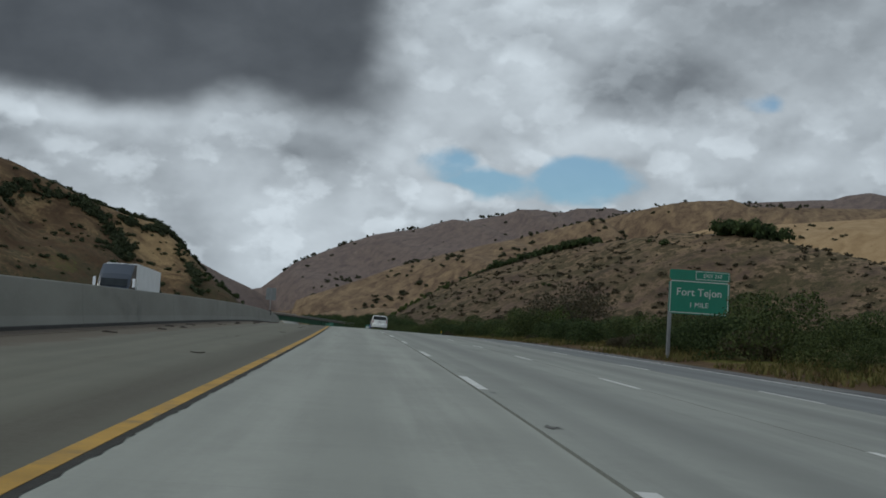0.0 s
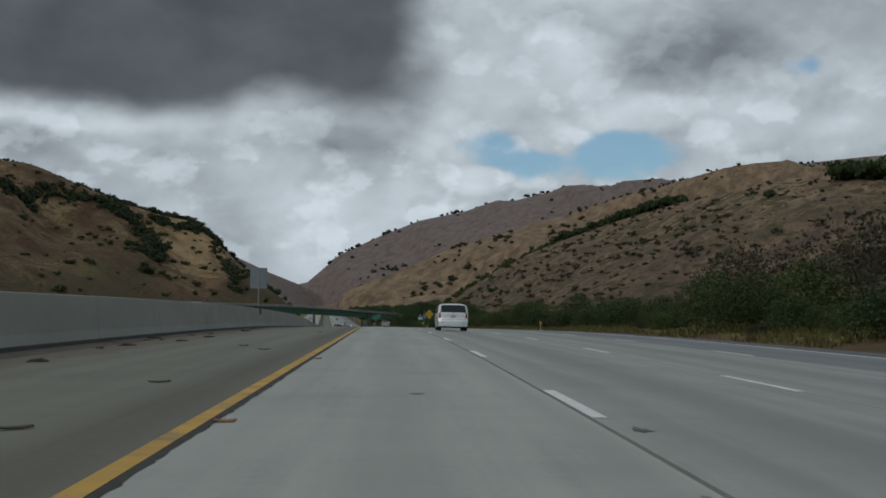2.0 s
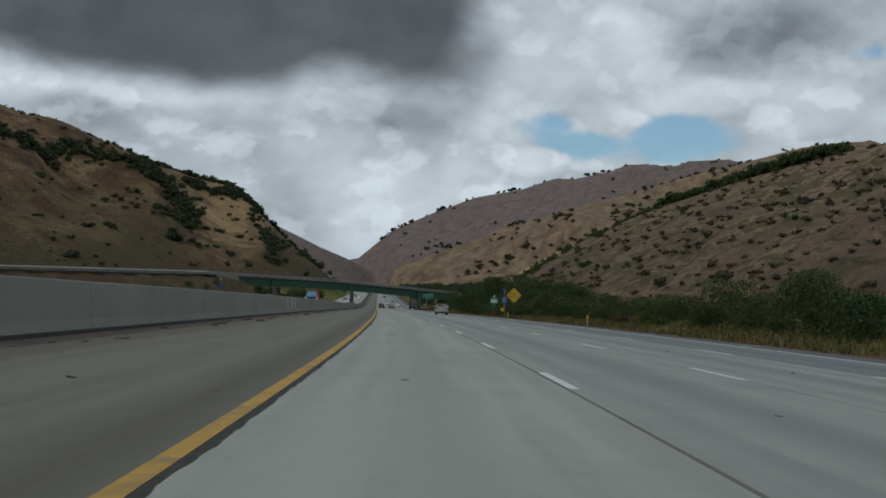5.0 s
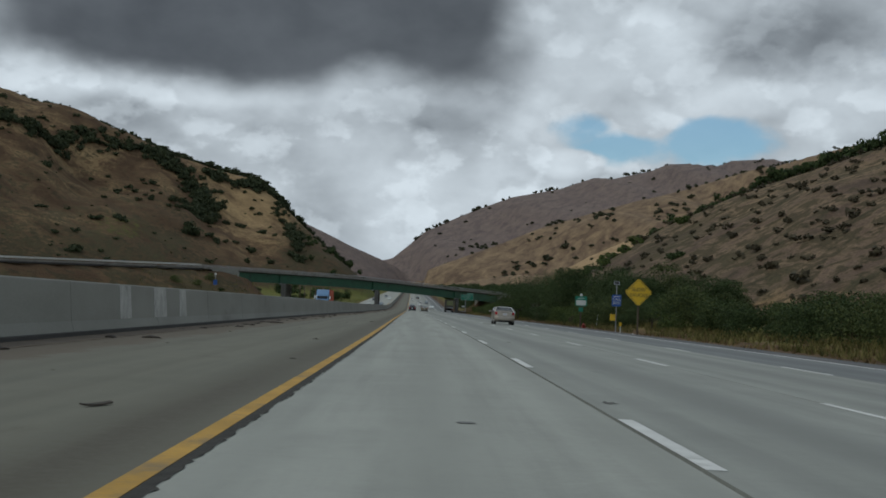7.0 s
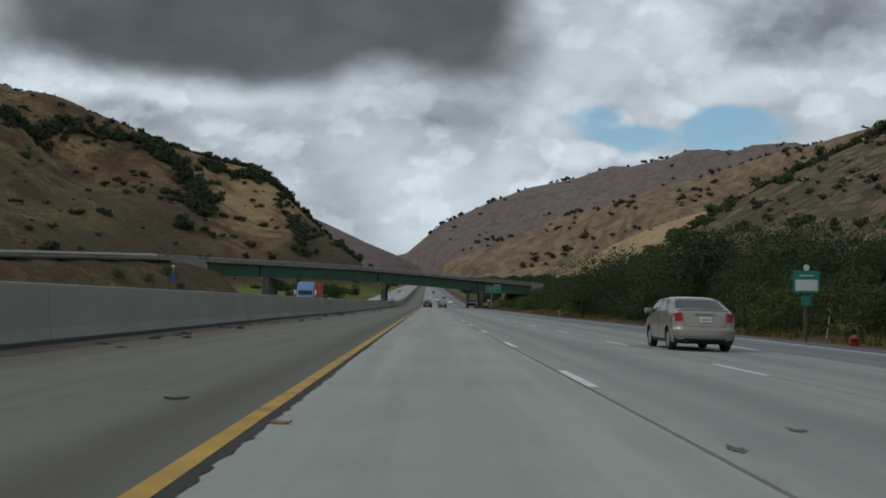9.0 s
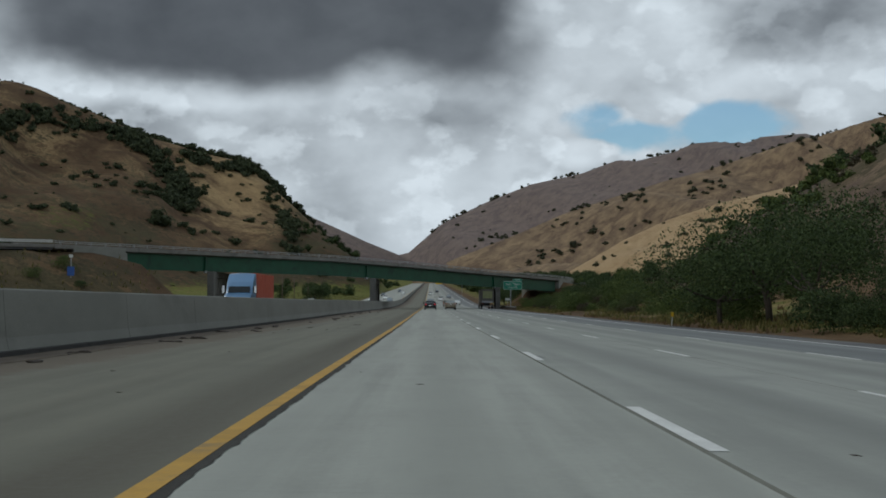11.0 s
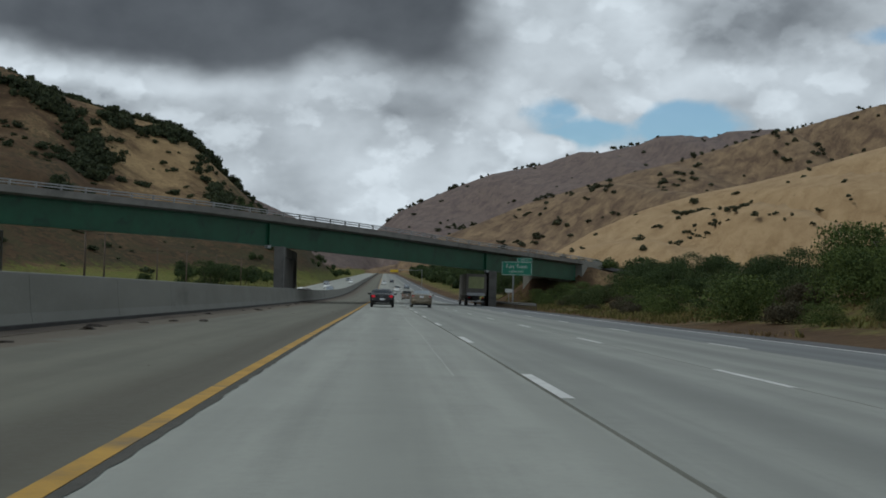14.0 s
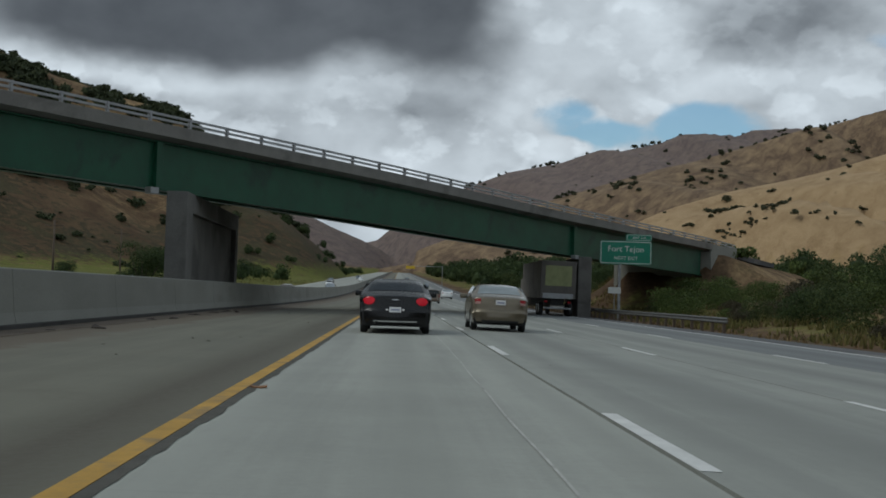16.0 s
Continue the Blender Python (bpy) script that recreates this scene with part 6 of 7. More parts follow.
def make_lorry(label, cab_paint, box_mat, ribs):
    """Tractor at y = 0 facing -y, its load behind it towards +y."""
    lorry = thing("lorry", label=label, category="lorry", group="lorries on the opposite lanes")
    bm = bmesh.new()
    prof = [(-3.3, 0.55), (-3.35, 1.35), (-3.1, 1.75), (-2.0, 2.0), (-1.55, 2.72), (-1.3, 3.05), (-0.2, 3.85), (0.7, 3.95), (0.85, 3.9), (0.85, 0.9), (0.85, 0.55)]
    def section(x):
        w = 1.0 - 0.06 * abs(x) ** 6
        return [(x * 1.22, y * (w if y < -1 else 1), z * (1 if z < 3 else 1 - 0.02 * x * x)) for y, z in prof]
    sweep(bm, section, [-1.0, -0.95, -0.8, -0.3, 0.3, 0.8, 0.95, 1.0])
    part("cab", bm, cab_paint, lorry, smooth=False)
    part("windscreen", box(bmesh.new(), (-1.02, -0.02, 0), (1.02, 0.02, 0.66), 0.01, Matrix.Translation((0, -2.0, 2.06)) @ Matrix.Rotation(radians(-31), 4, "X")), TINTED, lorry)
    for sx in (-1, 1):
        part("side_window", box(bmesh.new(), (sx * 1.225 - 0.01, -1.45, 2.0), (sx * 1.225 + 0.01, -0.55, 2.65), 0.005), TINTED, lorry)
        part("wing_mirror", box(bmesh.new(), (sx * 1.5 - 0.12, -1.75, 2.0), (sx * 1.5 + 0.12, -1.6, 2.7), 0.03), CHROME, lorry)
        part("exhaust_stack", tube(bmesh.new(), [(sx * 1.1, 1.05, 1.0), (sx * 1.1, 1.05, 3.9)], 0.08, 10), CHROME, lorry)
    part("grille", box(bmesh.new(), (-0.6, -3.42, 0.75), (0.6, -3.3, 1.45), 0.03), CHROME, lorry)
    part("bumper", box(bmesh.new(), (-1.2, -3.5, 0.35), (1.2, -3.25, 0.72), 0.05), CHROME, lorry)
    part("chassis", box(bmesh.new(), (-0.5, -3.0, 0.7), (0.5, 13.4, 0.98), 0.03), UNDERBODY, lorry)
    bm = bmesh.new()
    if ribs:
        ribbed(bm, (-1.22, 1.45, 1.05), (1.22, 13.6, 3.95))
    else:
        box(bm, (-1.27, 1.45, 1.05), (1.27, 13.6, 4.0), 0.03)
    part("load_box", bm, box_mat, lorry)
    for y in (-2.3, 2.2, 3.5, 11.2, 12.5):
        for sx in (-1, 1):
            wheel(lorry, sx * 1.2, y, 0.5, 0.32, sx, 5)
    return lorry


def stand_lorry(lorry, u, y):
    at = on_road(u, y)
    lorry.matrix_world = pose(at.x, at.y, at.z, 0, 0, heading(y))


blue_lorry = make_lorry("blue articulated lorry with an orange corrugated container", BLUE_CAB, ORANGE_BOX, True)
stand_lorry(blue_lorry, -17.9, 460.0)
white_lorry = make_lorry("dark lorry cab pulling a white box trailer", DARK_CAB, WHITE_BOX, False)
stand_lorry(white_lorry, -18.2, 97.0)


def box_truck(u, y):
    truck = thing("truck", label="dirty grey box truck with an olive rear door", category="truck")
    part("box_body", box(bmesh.new(), (-1.27, 0.0, 1.25), (1.27, 12.6, 3.95), 0.04), GREY_BOX, truck)
    part("rear_door", box(bmesh.new(), (-0.95, -0.03, 2.15), (0.95, 0.01, 3.6), 0.01), GREEN_DOOR, truck, "faded olive rear door")
    part("tail_board", box(bmesh.new(), (-1.1, -0.08, 1.25), (1.1, 0.0, 1.62), 0.02), GALV, truck, "pale steel tail board")
    part("bumper", box(bmesh.new(), (-1.0, -0.05, 0.5), (1.0, 0.05, 0.62), 0.02), GALV, truck)
    part("chassis", box(bmesh.new(), (-0.5, 0.1, 0.75), (0.5, 15.2, 1.25), 0.03), UNDERBODY, truck)
    part("cab", box(bmesh.new(), (-1.15, 12.9, 0.6), (1.15, 15.3, 2.8), 0.15), GREY_BOX, truck)
    for sx in (-1, 1):
        part("tail_light", box(bmesh.new(), (sx * 0.85 - 0.12, -0.06, 0.95), (sx * 0.85 + 0.12, 0.02, 1.08), 0.01), RED_LENS, truck)
        for yy in (1.4, 2.7, 14.0):
            wheel(truck, sx * 1.2, yy, 0.5, 0.3, sx, 5)
    return park(truck, u, y)


box_truck(11.45, 588.0)


# ================= signs and roadside things =================
SIGN_GREEN = material("sign_green", (0.012, 0.19, 0.12), 0.45, vary=0.08, scale=1.0, fine=20, bump=0.0)
SIGN_WHITE = material("sign_white", (0.58, 0.60, 0.58), 0.45, vary=0.06, scale=2, bump=0.0)
SIGN_YELLOW = material("sign_yellow", (0.66, 0.43, 0.015), 0.45, vary=0.06, scale=2, bump=0.0)
SIGN_BLUE = material("sign_blue", (0.02, 0.08, 0.30), 0.45, vary=0.08, scale=2, bump=0.0)
SIGN_BLACK = material("sign_black", (0.02, 0.02, 0.02), 0.5, vary=0.1, bump=0.0)
SIGN_BACK = material("sign_back", (0.24, 0.255, 0.26), 0.5, metal=0.5, vary=0.12, scale=1.2, bump=0.03)
WOOD = material("weathered_wood", (0.10, 0.075, 0.055), 0.9, vary=0.3, scale=3, fine=20, bump=0.4, stretch=(1, 1, 0.2))


def words(text, size, at, mat, parent, squeeze=1.0):
    """Raised lettering in the built-in font, facing -y, centred at a place."""
    curve = bpy.data.curves.new("lettering", "FONT")
    curve.body, curve.size, curve.extrude = text, size, 0.004
    curve.align_x, curve.align_y = "CENTER", "CENTER"
    ob = new("lettering", curve)
    dep = bpy.context.evaluated_depsgraph_get()
    me = bpy.data.meshes.new_from_object(ob.evaluated_get(dep))
    bpy.data.objects.remove(ob)
    me.transform(Matrix.Translation(at) @ Matrix.Rotation(radians(90), 4, "X") @ Matrix.Diagonal((squeeze, 1, 1, 1)))
    me.materials.clear()
    me.materials.append(mat)
    got = new("lettering", me)
    got.parent = parent
    return got


def ground_at(u, y):
    x = float(road_x(y)) + u
    return x, y, float(ground_z(x, y))


def board(bm, x0, x1, z0, z1, y0=-0.02, y1=0.02, r=0.06):
    box(bm, (x0, y0, z0), (x1, y1, z1), 0.0)
    edges = [e for e in bm.edges if abs(e.verts[0].co.x - e.verts[1].co.x) < 1e-5 and abs(e.verts[0].co.z - e.verts[1].co.z) < 1e-5]
    bmesh.ops.bevel(bm, geom=edges, offset=r, segments=4, affect="EDGES")
    return bm


def guide_sign(at, turn, wide, tall, foot, posts, lines, tab, label):
    """A green panel with a white border, and a tab for the exit above its right end."""
    x, y, z = at
    sign = thing("road_sign", (x, y, z), turn, label, "road sign", "green guide signs")
    panel = part("panel", board(bmesh.new(), 0, wide, foot, foot + tall, r=0.12), SIGN_GREEN, sign, "green panel")
    bm = bmesh.new()
    for lo, hi in (((0.1, foot + 0.06), (wide - 0.1, foot + 0.105)), ((0.1, foot + tall - 0.105), (wide - 0.1, foot + tall - 0.06)), ((0.05, foot + 0.1), (0.095, foot + tall - 0.1)), ((wide - 0.095, foot + 0.1), (wide - 0.05, foot + tall - 0.1))):
        box(bm, (lo[0], -0.027, lo[1]), (hi[0], -0.021, hi[1]))
    part("border", bm, SIGN_WHITE, panel)
    for text, size, cx, cz, sq in lines:
        words(text, size, (cx, -0.026, foot + cz), SIGN_WHITE, panel, sq)
    tw, th = tab[0], tab[1]
    t = part("exit_tab", board(bmesh.new(), tab[3], wide, foot + tall + 0.01, foot + tall + th, r=0.05), SIGN_GREEN, sign, "green exit tab")
    bm = bmesh.new()
    x0, z0, z1 = wide - tw + 0.03, foot + tall + 0.05, foot + tall + th - 0.04
    for lo, hi in (((x0, z0), (wide - 0.05, z0 + 0.03)), ((x0, z1 - 0.03), (wide - 0.05, z1)), ((x0, z0), (x0 + 0.03, z1)), ((wide - 0.08, z0), (wide - 0.05, z1))):
        box(bm, (lo[0], -0.027, lo[1]), (hi[0], -0.021, hi[1]))
    part("tab_border", bm, SIGN_WHITE, t)
    words(tab[2], th * 0.52, (wide - tw / 2, -0.026, foot + tall + th / 2), SIGN_WHITE, t, 0.95)
    for px in posts:
        bm = bmesh.new()
        box(bm, (px - 0.09, 0.03, -0.5), (px + 0.09, 0.23, foot + tall * 0.9), 0.015)
        part("post", bm, GALV, sign, "steel post")
    return sign


_x, _y, _z = ground_at(17.6, 65.0)
guide_sign((_x, _y, _z), heading(65), 3.45, 1.92, 2.55, (0.12,), [("Fort Tejon", 0.60, 1.72, 1.22, 1.0), ("1 MILE", 0.40, 1.72, 0.52, 1.0)], (2.0, 0.56, "EXIT 210", 0.0), "green freeway sign for the next exit on a steel post")
_x, _y, _z = 14.85, 590.5, float(ground_z(14.85, 590.5))
guide_sign((_x, _y, _z), 0, 3.85, 1.75, 6.02 - 1.75 - 0.42 - _z, (1.5,), [("Fort Tejon", 0.62, 1.92, 1.12, 1.0), ("NEXT EXIT", 0.36, 1.92, 0.45, 1.0)], (1.9, 0.5, "EXIT 210", 1.9), "green freeway exit sign in front of the overpass")

plate_sign = thing("small_sign", (15.55, 588.0, float(ground_z(15.55, 588.0))), 0, "small white plate on a thin post by the pier", "road sign")
part("plate", board(bmesh.new(), -0.45, 0.45, 1.9, 2.35, r=0.03), SIGN_WHITE, plate_sign)
part("post", box(bmesh.new(), (-0.03, 0.022, -0.3), (0.03, 0.07, 2.3), 0.006), GALV, plate_sign)

# yellow warning diamond
_x, _y, _z = 14.75, 299.0, float(ground_z(14.75, 299.0))
slow = thing("warning_sign", (_x, _y, _z), heading(299), "yellow diamond warning sign for slow trucks on a post", "road sign")
bm = bmesh.new()
m = Matrix.Translation((0, 0, 2.4 - _z)) @ Matrix.Rotation(radians(45), 4, "Y")
bm2 = board(bmesh.new(), -0.66, 0.66, -0.66, 0.66, r=0.08)
bmesh.ops.transform(bm2, matrix=m, verts=bm2.verts)
dia = part("diamond", bm2, SIGN_YELLOW, slow, "yellow diamond panel")
bm = bmesh.new()
for k in range(4):
    box(bm, (-0.56, -0.026, 0.585), (0.56, -0.021, 0.61), 0, m @ Matrix.Rotation(radians(90 * k), 4, "Y"))
part("border", bm, SIGN_BLACK, dia)
words("SLOW", 0.36, (0, -0.026, 2.4 - _z + 0.17), SIGN_BLACK, dia, 0.95)
words("TRUCKS", 0.34, (0, -0.026, 2.4 - _z - 0.2), SIGN_BLACK, dia, 0.95)
part("post", box(bmesh.new(), (-0.05, 0.025, -0.4), (0.05, 0.125, 3.1 - _z), 0.01), WOOD, slow, "wooden post")

# call box post: blue sign, solar panel on top and yellow box
_x, _y, _z = 14.2, 304.3, float(ground_z(14.95, 304.3))
blue = thing("call_box_post", (_x, _y, _z), heading(304), "blue call box sign with a solar panel and yellow box", "call box")
pan = part("panel", board(bmesh.new(), -0.33, 0.33, 1.46 - _z, 2.28 - _z, r=0.04), SIGN_BLUE, blue, "blue sign panel")
part("writing_bar", box(bmesh.new(), (-0.2, -0.027, 2.12 - _z), (0.2, -0.021, 2.17 - _z)), SIGN_WHITE, pan)
words("CALL", 0.24, (0, -0.026, 1.95 - _z), SIGN_WHITE, pan, 1.0)
words("BOX", 0.24, (0, -0.026, 1.70 - _z), SIGN_WHITE, pan, 1.0)
part("post", tube(bmesh.new(), [(0, 0.06, -0.4), (0, 0.06, 3.0 - _z)], 0.035, 10), GALV, blue, "galvanised tube post")
solar = part("solar_panel", box(bmesh.new(), (-0.2, -0.16, -0.02), (0.2, 0.16, 0.02), 0.006, Matrix.Translation((0, 0.04, 3.1 - _z)) @ Matrix.Rotation(radians(48), 4, "X")), SIGN_BACK, blue, "pale framed solar panel")
part("cell_sheet", box(bmesh.new(), (-0.17, -0.13, 0.021), (0.17, 0.13, 0.025), 0, Matrix.Translation((0, 0.04, 3.1 - _z)) @ Matrix.Rotation(radians(48), 4, "X")), SIGN_BLACK, solar)
call = part("call_box", box(bmesh.new(), (-0.42, -0.12, 0.45 - _z), (-0.07, 0.1, 0.88 - _z), 0.03), SIGN_YELLOW, blue, "yellow call box")
part("hood", box(bmesh.new(), (-0.44, -0.17, 0.86 - _z), (-0.05, 0.1, 0.9 - _z), 0.01), SIGN_YELLOW, call)

# hydrant and a plastic bag at the edge of the verge
HYDRANT = material("hydrant_red", (0.24, 0.03, 0.02), 0.6, vary=0.25, scale=5, bump=0.1)
BAG = material("white_plastic", (0.7, 0.71, 0.72), 0.4, vary=0.08, scale=6, bump=0.3)
_x, _y, _z = ground_at(14.75, 324.0)
hyd = thing("hydrant", (_x, _y, _z), 0, "weathered red fire hydrant on the dirt verge", "hydrant")
part("barrel", tube(bmesh.new(), [(0, 0, -0.1), (0, 0, 0.06), (0, 0, 0.07), (0, 0, 0.5), (0, 0, 0.51), (0, 0, 0.56), (0, 0, 0.64), (0, 0, 0.68)], [0.17, 0.17, 0.12, 0.12, 0.16, 0.16, 0.1, 0.03], 14), HYDRANT, hyd, smooth=True)
for sx in (-1, 1):
    part("outlet", tube(bmesh.new(), [(sx * 0.1, 0, 0.38), (sx * 0.2, 0, 0.38)], 0.06, 10), HYDRANT, hyd)
part("base_stone", box(bmesh.new(), (-0.1, -0.32, -0.1), (0.12, -0.18, 0.1), 0.03), PATCH, hyd, "pale broken concrete lump")
_x, _y, _z = ground_at(14.8, 300.8)
bm = bmesh.new()
bmesh.ops.create_icosphere(bm, subdivisions=3, radius=1.0)
for v in bm.verts:
    k = 0.75 + 0.4 * noise.noise(v.co * 2.3)
    v.co = Vector((v.co.x * 0.34 * k, v.co.y * 0.2 * k, max(-0.1, v.co.z * 0.17 * k + 0.06)))
bag = part("plastic_bag", bm, BAG, None, smooth=True)
bag.matrix_world = Matrix.Translation((_x, _y, _z + 0.06))
tagged(bag, "crumpled white plastic bag lying on the dirt verge", "bag")

# small blue sign on the embankment of the overpass
_x, _y, _z = -45.6, 498.3, float(ground_z(-45.6, 498.3))
info = thing("small_sign", (_x, _y, _z), 0, "small blue sign on a post before the overpass", "road sign")
part("panel", board(bmesh.new(), -0.45, 0.45, 0.3, 1.45, r=0.04), SIGN_BLUE, info)
part("plate", board(bmesh.new(), -0.25, 0.25, 2.6, 3.0, r=0.03), SIGN_WHITE, info)
part("post", box(bmesh.new(), (-0.05, 0.022, -0.6), (0.05, 0.12, 2.95), 0.01), GALV, info)

# green adoption sign
_x, _y, _z = 15.6, 332.0, float(ground_z(15.6, 332.0))
adopt = thing("adoption_sign", (_x, _y, _z), heading(332), "green roadside sign with a white panel on a wooden post", "road sign")
pan = part("panel", board(bmesh.new(), -0.55, 0.55, 1.58 - _z, 2.5 - _z, r=0.05), SIGN_GREEN, adopt)
part("white_panel", box(bmesh.new(), (-0.46, -0.028, 1.66 - _z), (0.46, -0.021, 2.12 - _z)), SIGN_WHITE, pan)
part("writing_bar", box(bmesh.new(), (-0.3, -0.027, 2.27 - _z), (0.3, -0.021, 2.31 - _z)), SIGN_WHITE, pan)
part("crest", lathe(bmesh.new(), [(0, 0.13), (0.02, 0.13), (0.025, 0.05)], (0, 0, 0), 14), SIGN_WHITE, adopt).matrix_local = Matrix.Translation((0, -0.02, 2.62 - _z)) @ Matrix.Rotation(radians(-90), 4, "Z")
part("arrow_plate", board(bmesh.new(), -0.2, 0.2, 1.05 - _z, 1.45 - _z, r=0.03), SIGN_GREEN, adopt)
part("post", box(bmesh.new(), (-0.06, 0.025, -0.4), (0.06, 0.145, 2.5 - _z), 0.01), WOOD, adopt)

# back of a sign that is clamped on the barrier
_y = 150.8
_at = on_road(BAR_U - 0.36, _y)
_up = 3.08 - _at.z
back = thing("road_sign", tuple(_at), heading(_y), "grey back of a square sign clamped to the barrier", "road sign")
part("panel", board(bmesh.new(), -0.61, 0.61, _up - 0.75, _up + 0.75, r=0.05), SIGN_BACK, back, "bare metal back of the panel")
part("pole", tube(bmesh.new(), [(0, -0.055, BAR_H - 0.25), (0, -0.055, _up + 0.7)], 0.032, 10), GALV, back)
part("clamp", box(bmesh.new(), (-0.09, -0.12, BAR_H - 0.3), (0.16, 0.06, BAR_H + 0.16), 0.02), BLACK_TRIM, back, "dark clamp over the barrier's top")
part("clamp_leg", box(bmesh.new(), (0.1, -0.05, BAR_H - 0.42), (0.2, 0.05, BAR_H - 0.05), 0.02), BLACK_TRIM, back)
for dz in (-0.45, 0.45):
    part("stiffener", box(bmesh.new(), (-0.6, -0.05, _up + dz), (0.6, -0.022, _up + dz + 0.05), 0.005), SIGN_BACK, back)

# small post sign beside the road, with a leaning marker
for u, y, lean, hi in ((17.6, 335.5, 8, 1.35), (14.9, 306.5, 0, 0.9), (15.0, 420.0, 3, 0.95), (15.0, 172.0, 2, 0.95), (15.1, 250.0, -2, 0.95)):
    x, yy, z = ground_at(u, y)
    marker = thing("marker_post", (x, yy, z), heading(y), "thin roadside marker post with a small reflector plate", "marker post", "marker posts")
    mm = Matrix.Rotation(radians(lean), 4, "Y")
    part("post", box(bmesh.new(), (-0.03, -0.015, -0.3), (0.03, 0.015, hi), 0.006, mm), SIGN_WHITE, marker)
    part("plate", box(bmesh.new(), (-0.09, -0.03, hi - 0.25), (0.09, -0.016, hi + 0.02), 0.005, mm), SIGN_WHITE if lean == 8 else SIGN_YELLOW, marker)

# guard rail by the eastern pier
rail = thing("guard_rail", (0, 0, 0), 0, "galvanised steel guard rail on posts by the pier", "guard rail")
RU = 14.95
prof = [(0.0, 0.42), (-0.05, 0.47), (0.0, 0.53), (0.0, 0.57), (-0.05, 0.63), (0.0, 0.69), (0.015, 0.69), (-0.03, 0.63), (0.015, 0.57), (0.015, 0.53), (-0.03, 0.47), (0.015, 0.42)]
part("beam", sweep(bmesh.new(), lambda y: [on_road(RU + a, y, b) for a, b in prof], [float(v) for v in np.arange(556, 641, 4)]), DULL_STEEL, rail, "corrugated steel beam")
for y in np.arange(557, 640, 2.0):
    p = on_road(RU + 0.1, float(y))
    part("rail_post", box(bmesh.new(), (p.x - 0.07, p.y - 0.08, p.z - 0.5), (p.x + 0.07, p.y + 0.08, p.z + 0.7), 0.01), WOOD, rail)

# poles and wire fence on the meadow
for k, (u, y, hi) in enumerate(((-31.0, 566, 7.5), (-34.5, 590, 8.0), (-34, 622, 7.0), (-35, 655, 7.5), (-36, 700, 7.5), (-36, 745, 7.5))):
    x, yy, z = ground_at(u, y)
    pole = thing("utility_pole", (x, yy, z), 10, "weathered wooden utility pole on the meadow", "pole", "poles beyond the opposite lanes")
    part("shaft", tube(bmesh.new(), [(0, 0, -0.5), (0, 0, hi)], [0.14, 0.09], 10), WOOD, pole, smooth=True)
    part("crossarm", box(bmesh.new(), (-0.9, -0.05, hi - 0.6), (0.9, 0.05, hi - 0.48), 0.01), WOOD, pole)
fence = thing("wire_fence", (0, 0, 0), 0, "wire fence on thin posts along the meadow", "fence")
for y in np.arange(560, 700, 4.0):
    x, yy, z = ground_at(-29.5, float(y))
    part("fence_post", box(bmesh.new(), (x - 0.04, yy - 0.04, z - 0.3), (x + 0.04, yy + 0.04, z + 1.25), 0.008), WOOD, fence)
for h in (0.4, 0.8, 1.15):
    part("wire", tube(bmesh.new(), [Vector(ground_at(-29.5, float(y))) + Vector((0, 0, h)) for y in np.arange(560, 700, 4.0)], 0.012, 4), GALV, fence)
x, yy, z = ground_at(-28.0, 628.0)
hut = thing("portable_toilet", (x, yy, z), 20, "bright blue portable toilet cabin on the meadow", "toilet cabin")
part("cabin", box(bmesh.new(), (-0.55, -0.55, 0), (0.55, 0.55, 2.0), 0.05), SIGN_BLUE, hut)
part("roof", box(bmesh.new(), (-0.6, -0.6, 2.0), (0.6, 0.6, 2.25), 0.1), SIGN_WHITE, hut, "pale domed roof")
part("door", box(bmesh.new(), (-0.38, -0.58, 0.12), (0.38, -0.552, 1.85), 0.01), BLUE_CAB, hut)

# yellow sign on an arm far up the road
_fy = 905.0
mast = thing("sign_mast", tuple(on_road(0, _fy)), 0, "far yellow sign on a steel arm over the freeway", "road sign")
part("pole", tube(bmesh.new(), [(14.6, 0, -0.9), (14.6, 0, 6.1)], 0.1, 10), GALV, mast)
part("arm", tube(bmesh.new(), [(14.6, 0, 5.9), (2.4, 0, 5.9)], 0.06, 8), GALV, mast)
part("panel", box(bmesh.new(), (2.4, -0.16, 5.0), (5.4, -0.1, 5.95), 0.02), SIGN_YELLOW, mast, "yellow panel")

# ================= marks and litter on the pavement =================
SMEAR = material("rubber_mark", (0.16, 0.16, 0.155), 0.8, vary=0.3, scale=2, bump=0.05)
CRACKED = material("broken_concrete", (0.10, 0.098, 0.09), 0.95, vary=0.4, scale=7, bump=0.5)
DEBRIS = material("tyre_scrap", (0.05, 0.04, 0.032), 0.9, vary=0.4, scale=8, bump=0.3)
face = lambda z: 0.17 - 0.08 * (z - 0.36) / (BAR_H - 0.39) + 0.006
for y, h in ((255.0, 1.4), (259.6, 2.0), (263.9, 1.3)):
    part("cement_patch", sweep(bmesh.new(), lambda z: [on_road(BAR_U - 0.36 + a, y + b, z) for a, b in ((face(z), 0), (face(z), h), (0.0, h), (0.0, 0))], [0.37, 0.7, 1.0, BAR_H - 0.035]), PATCH, barrier, "pale cement repair")
rng = np.random.RandomState(8)


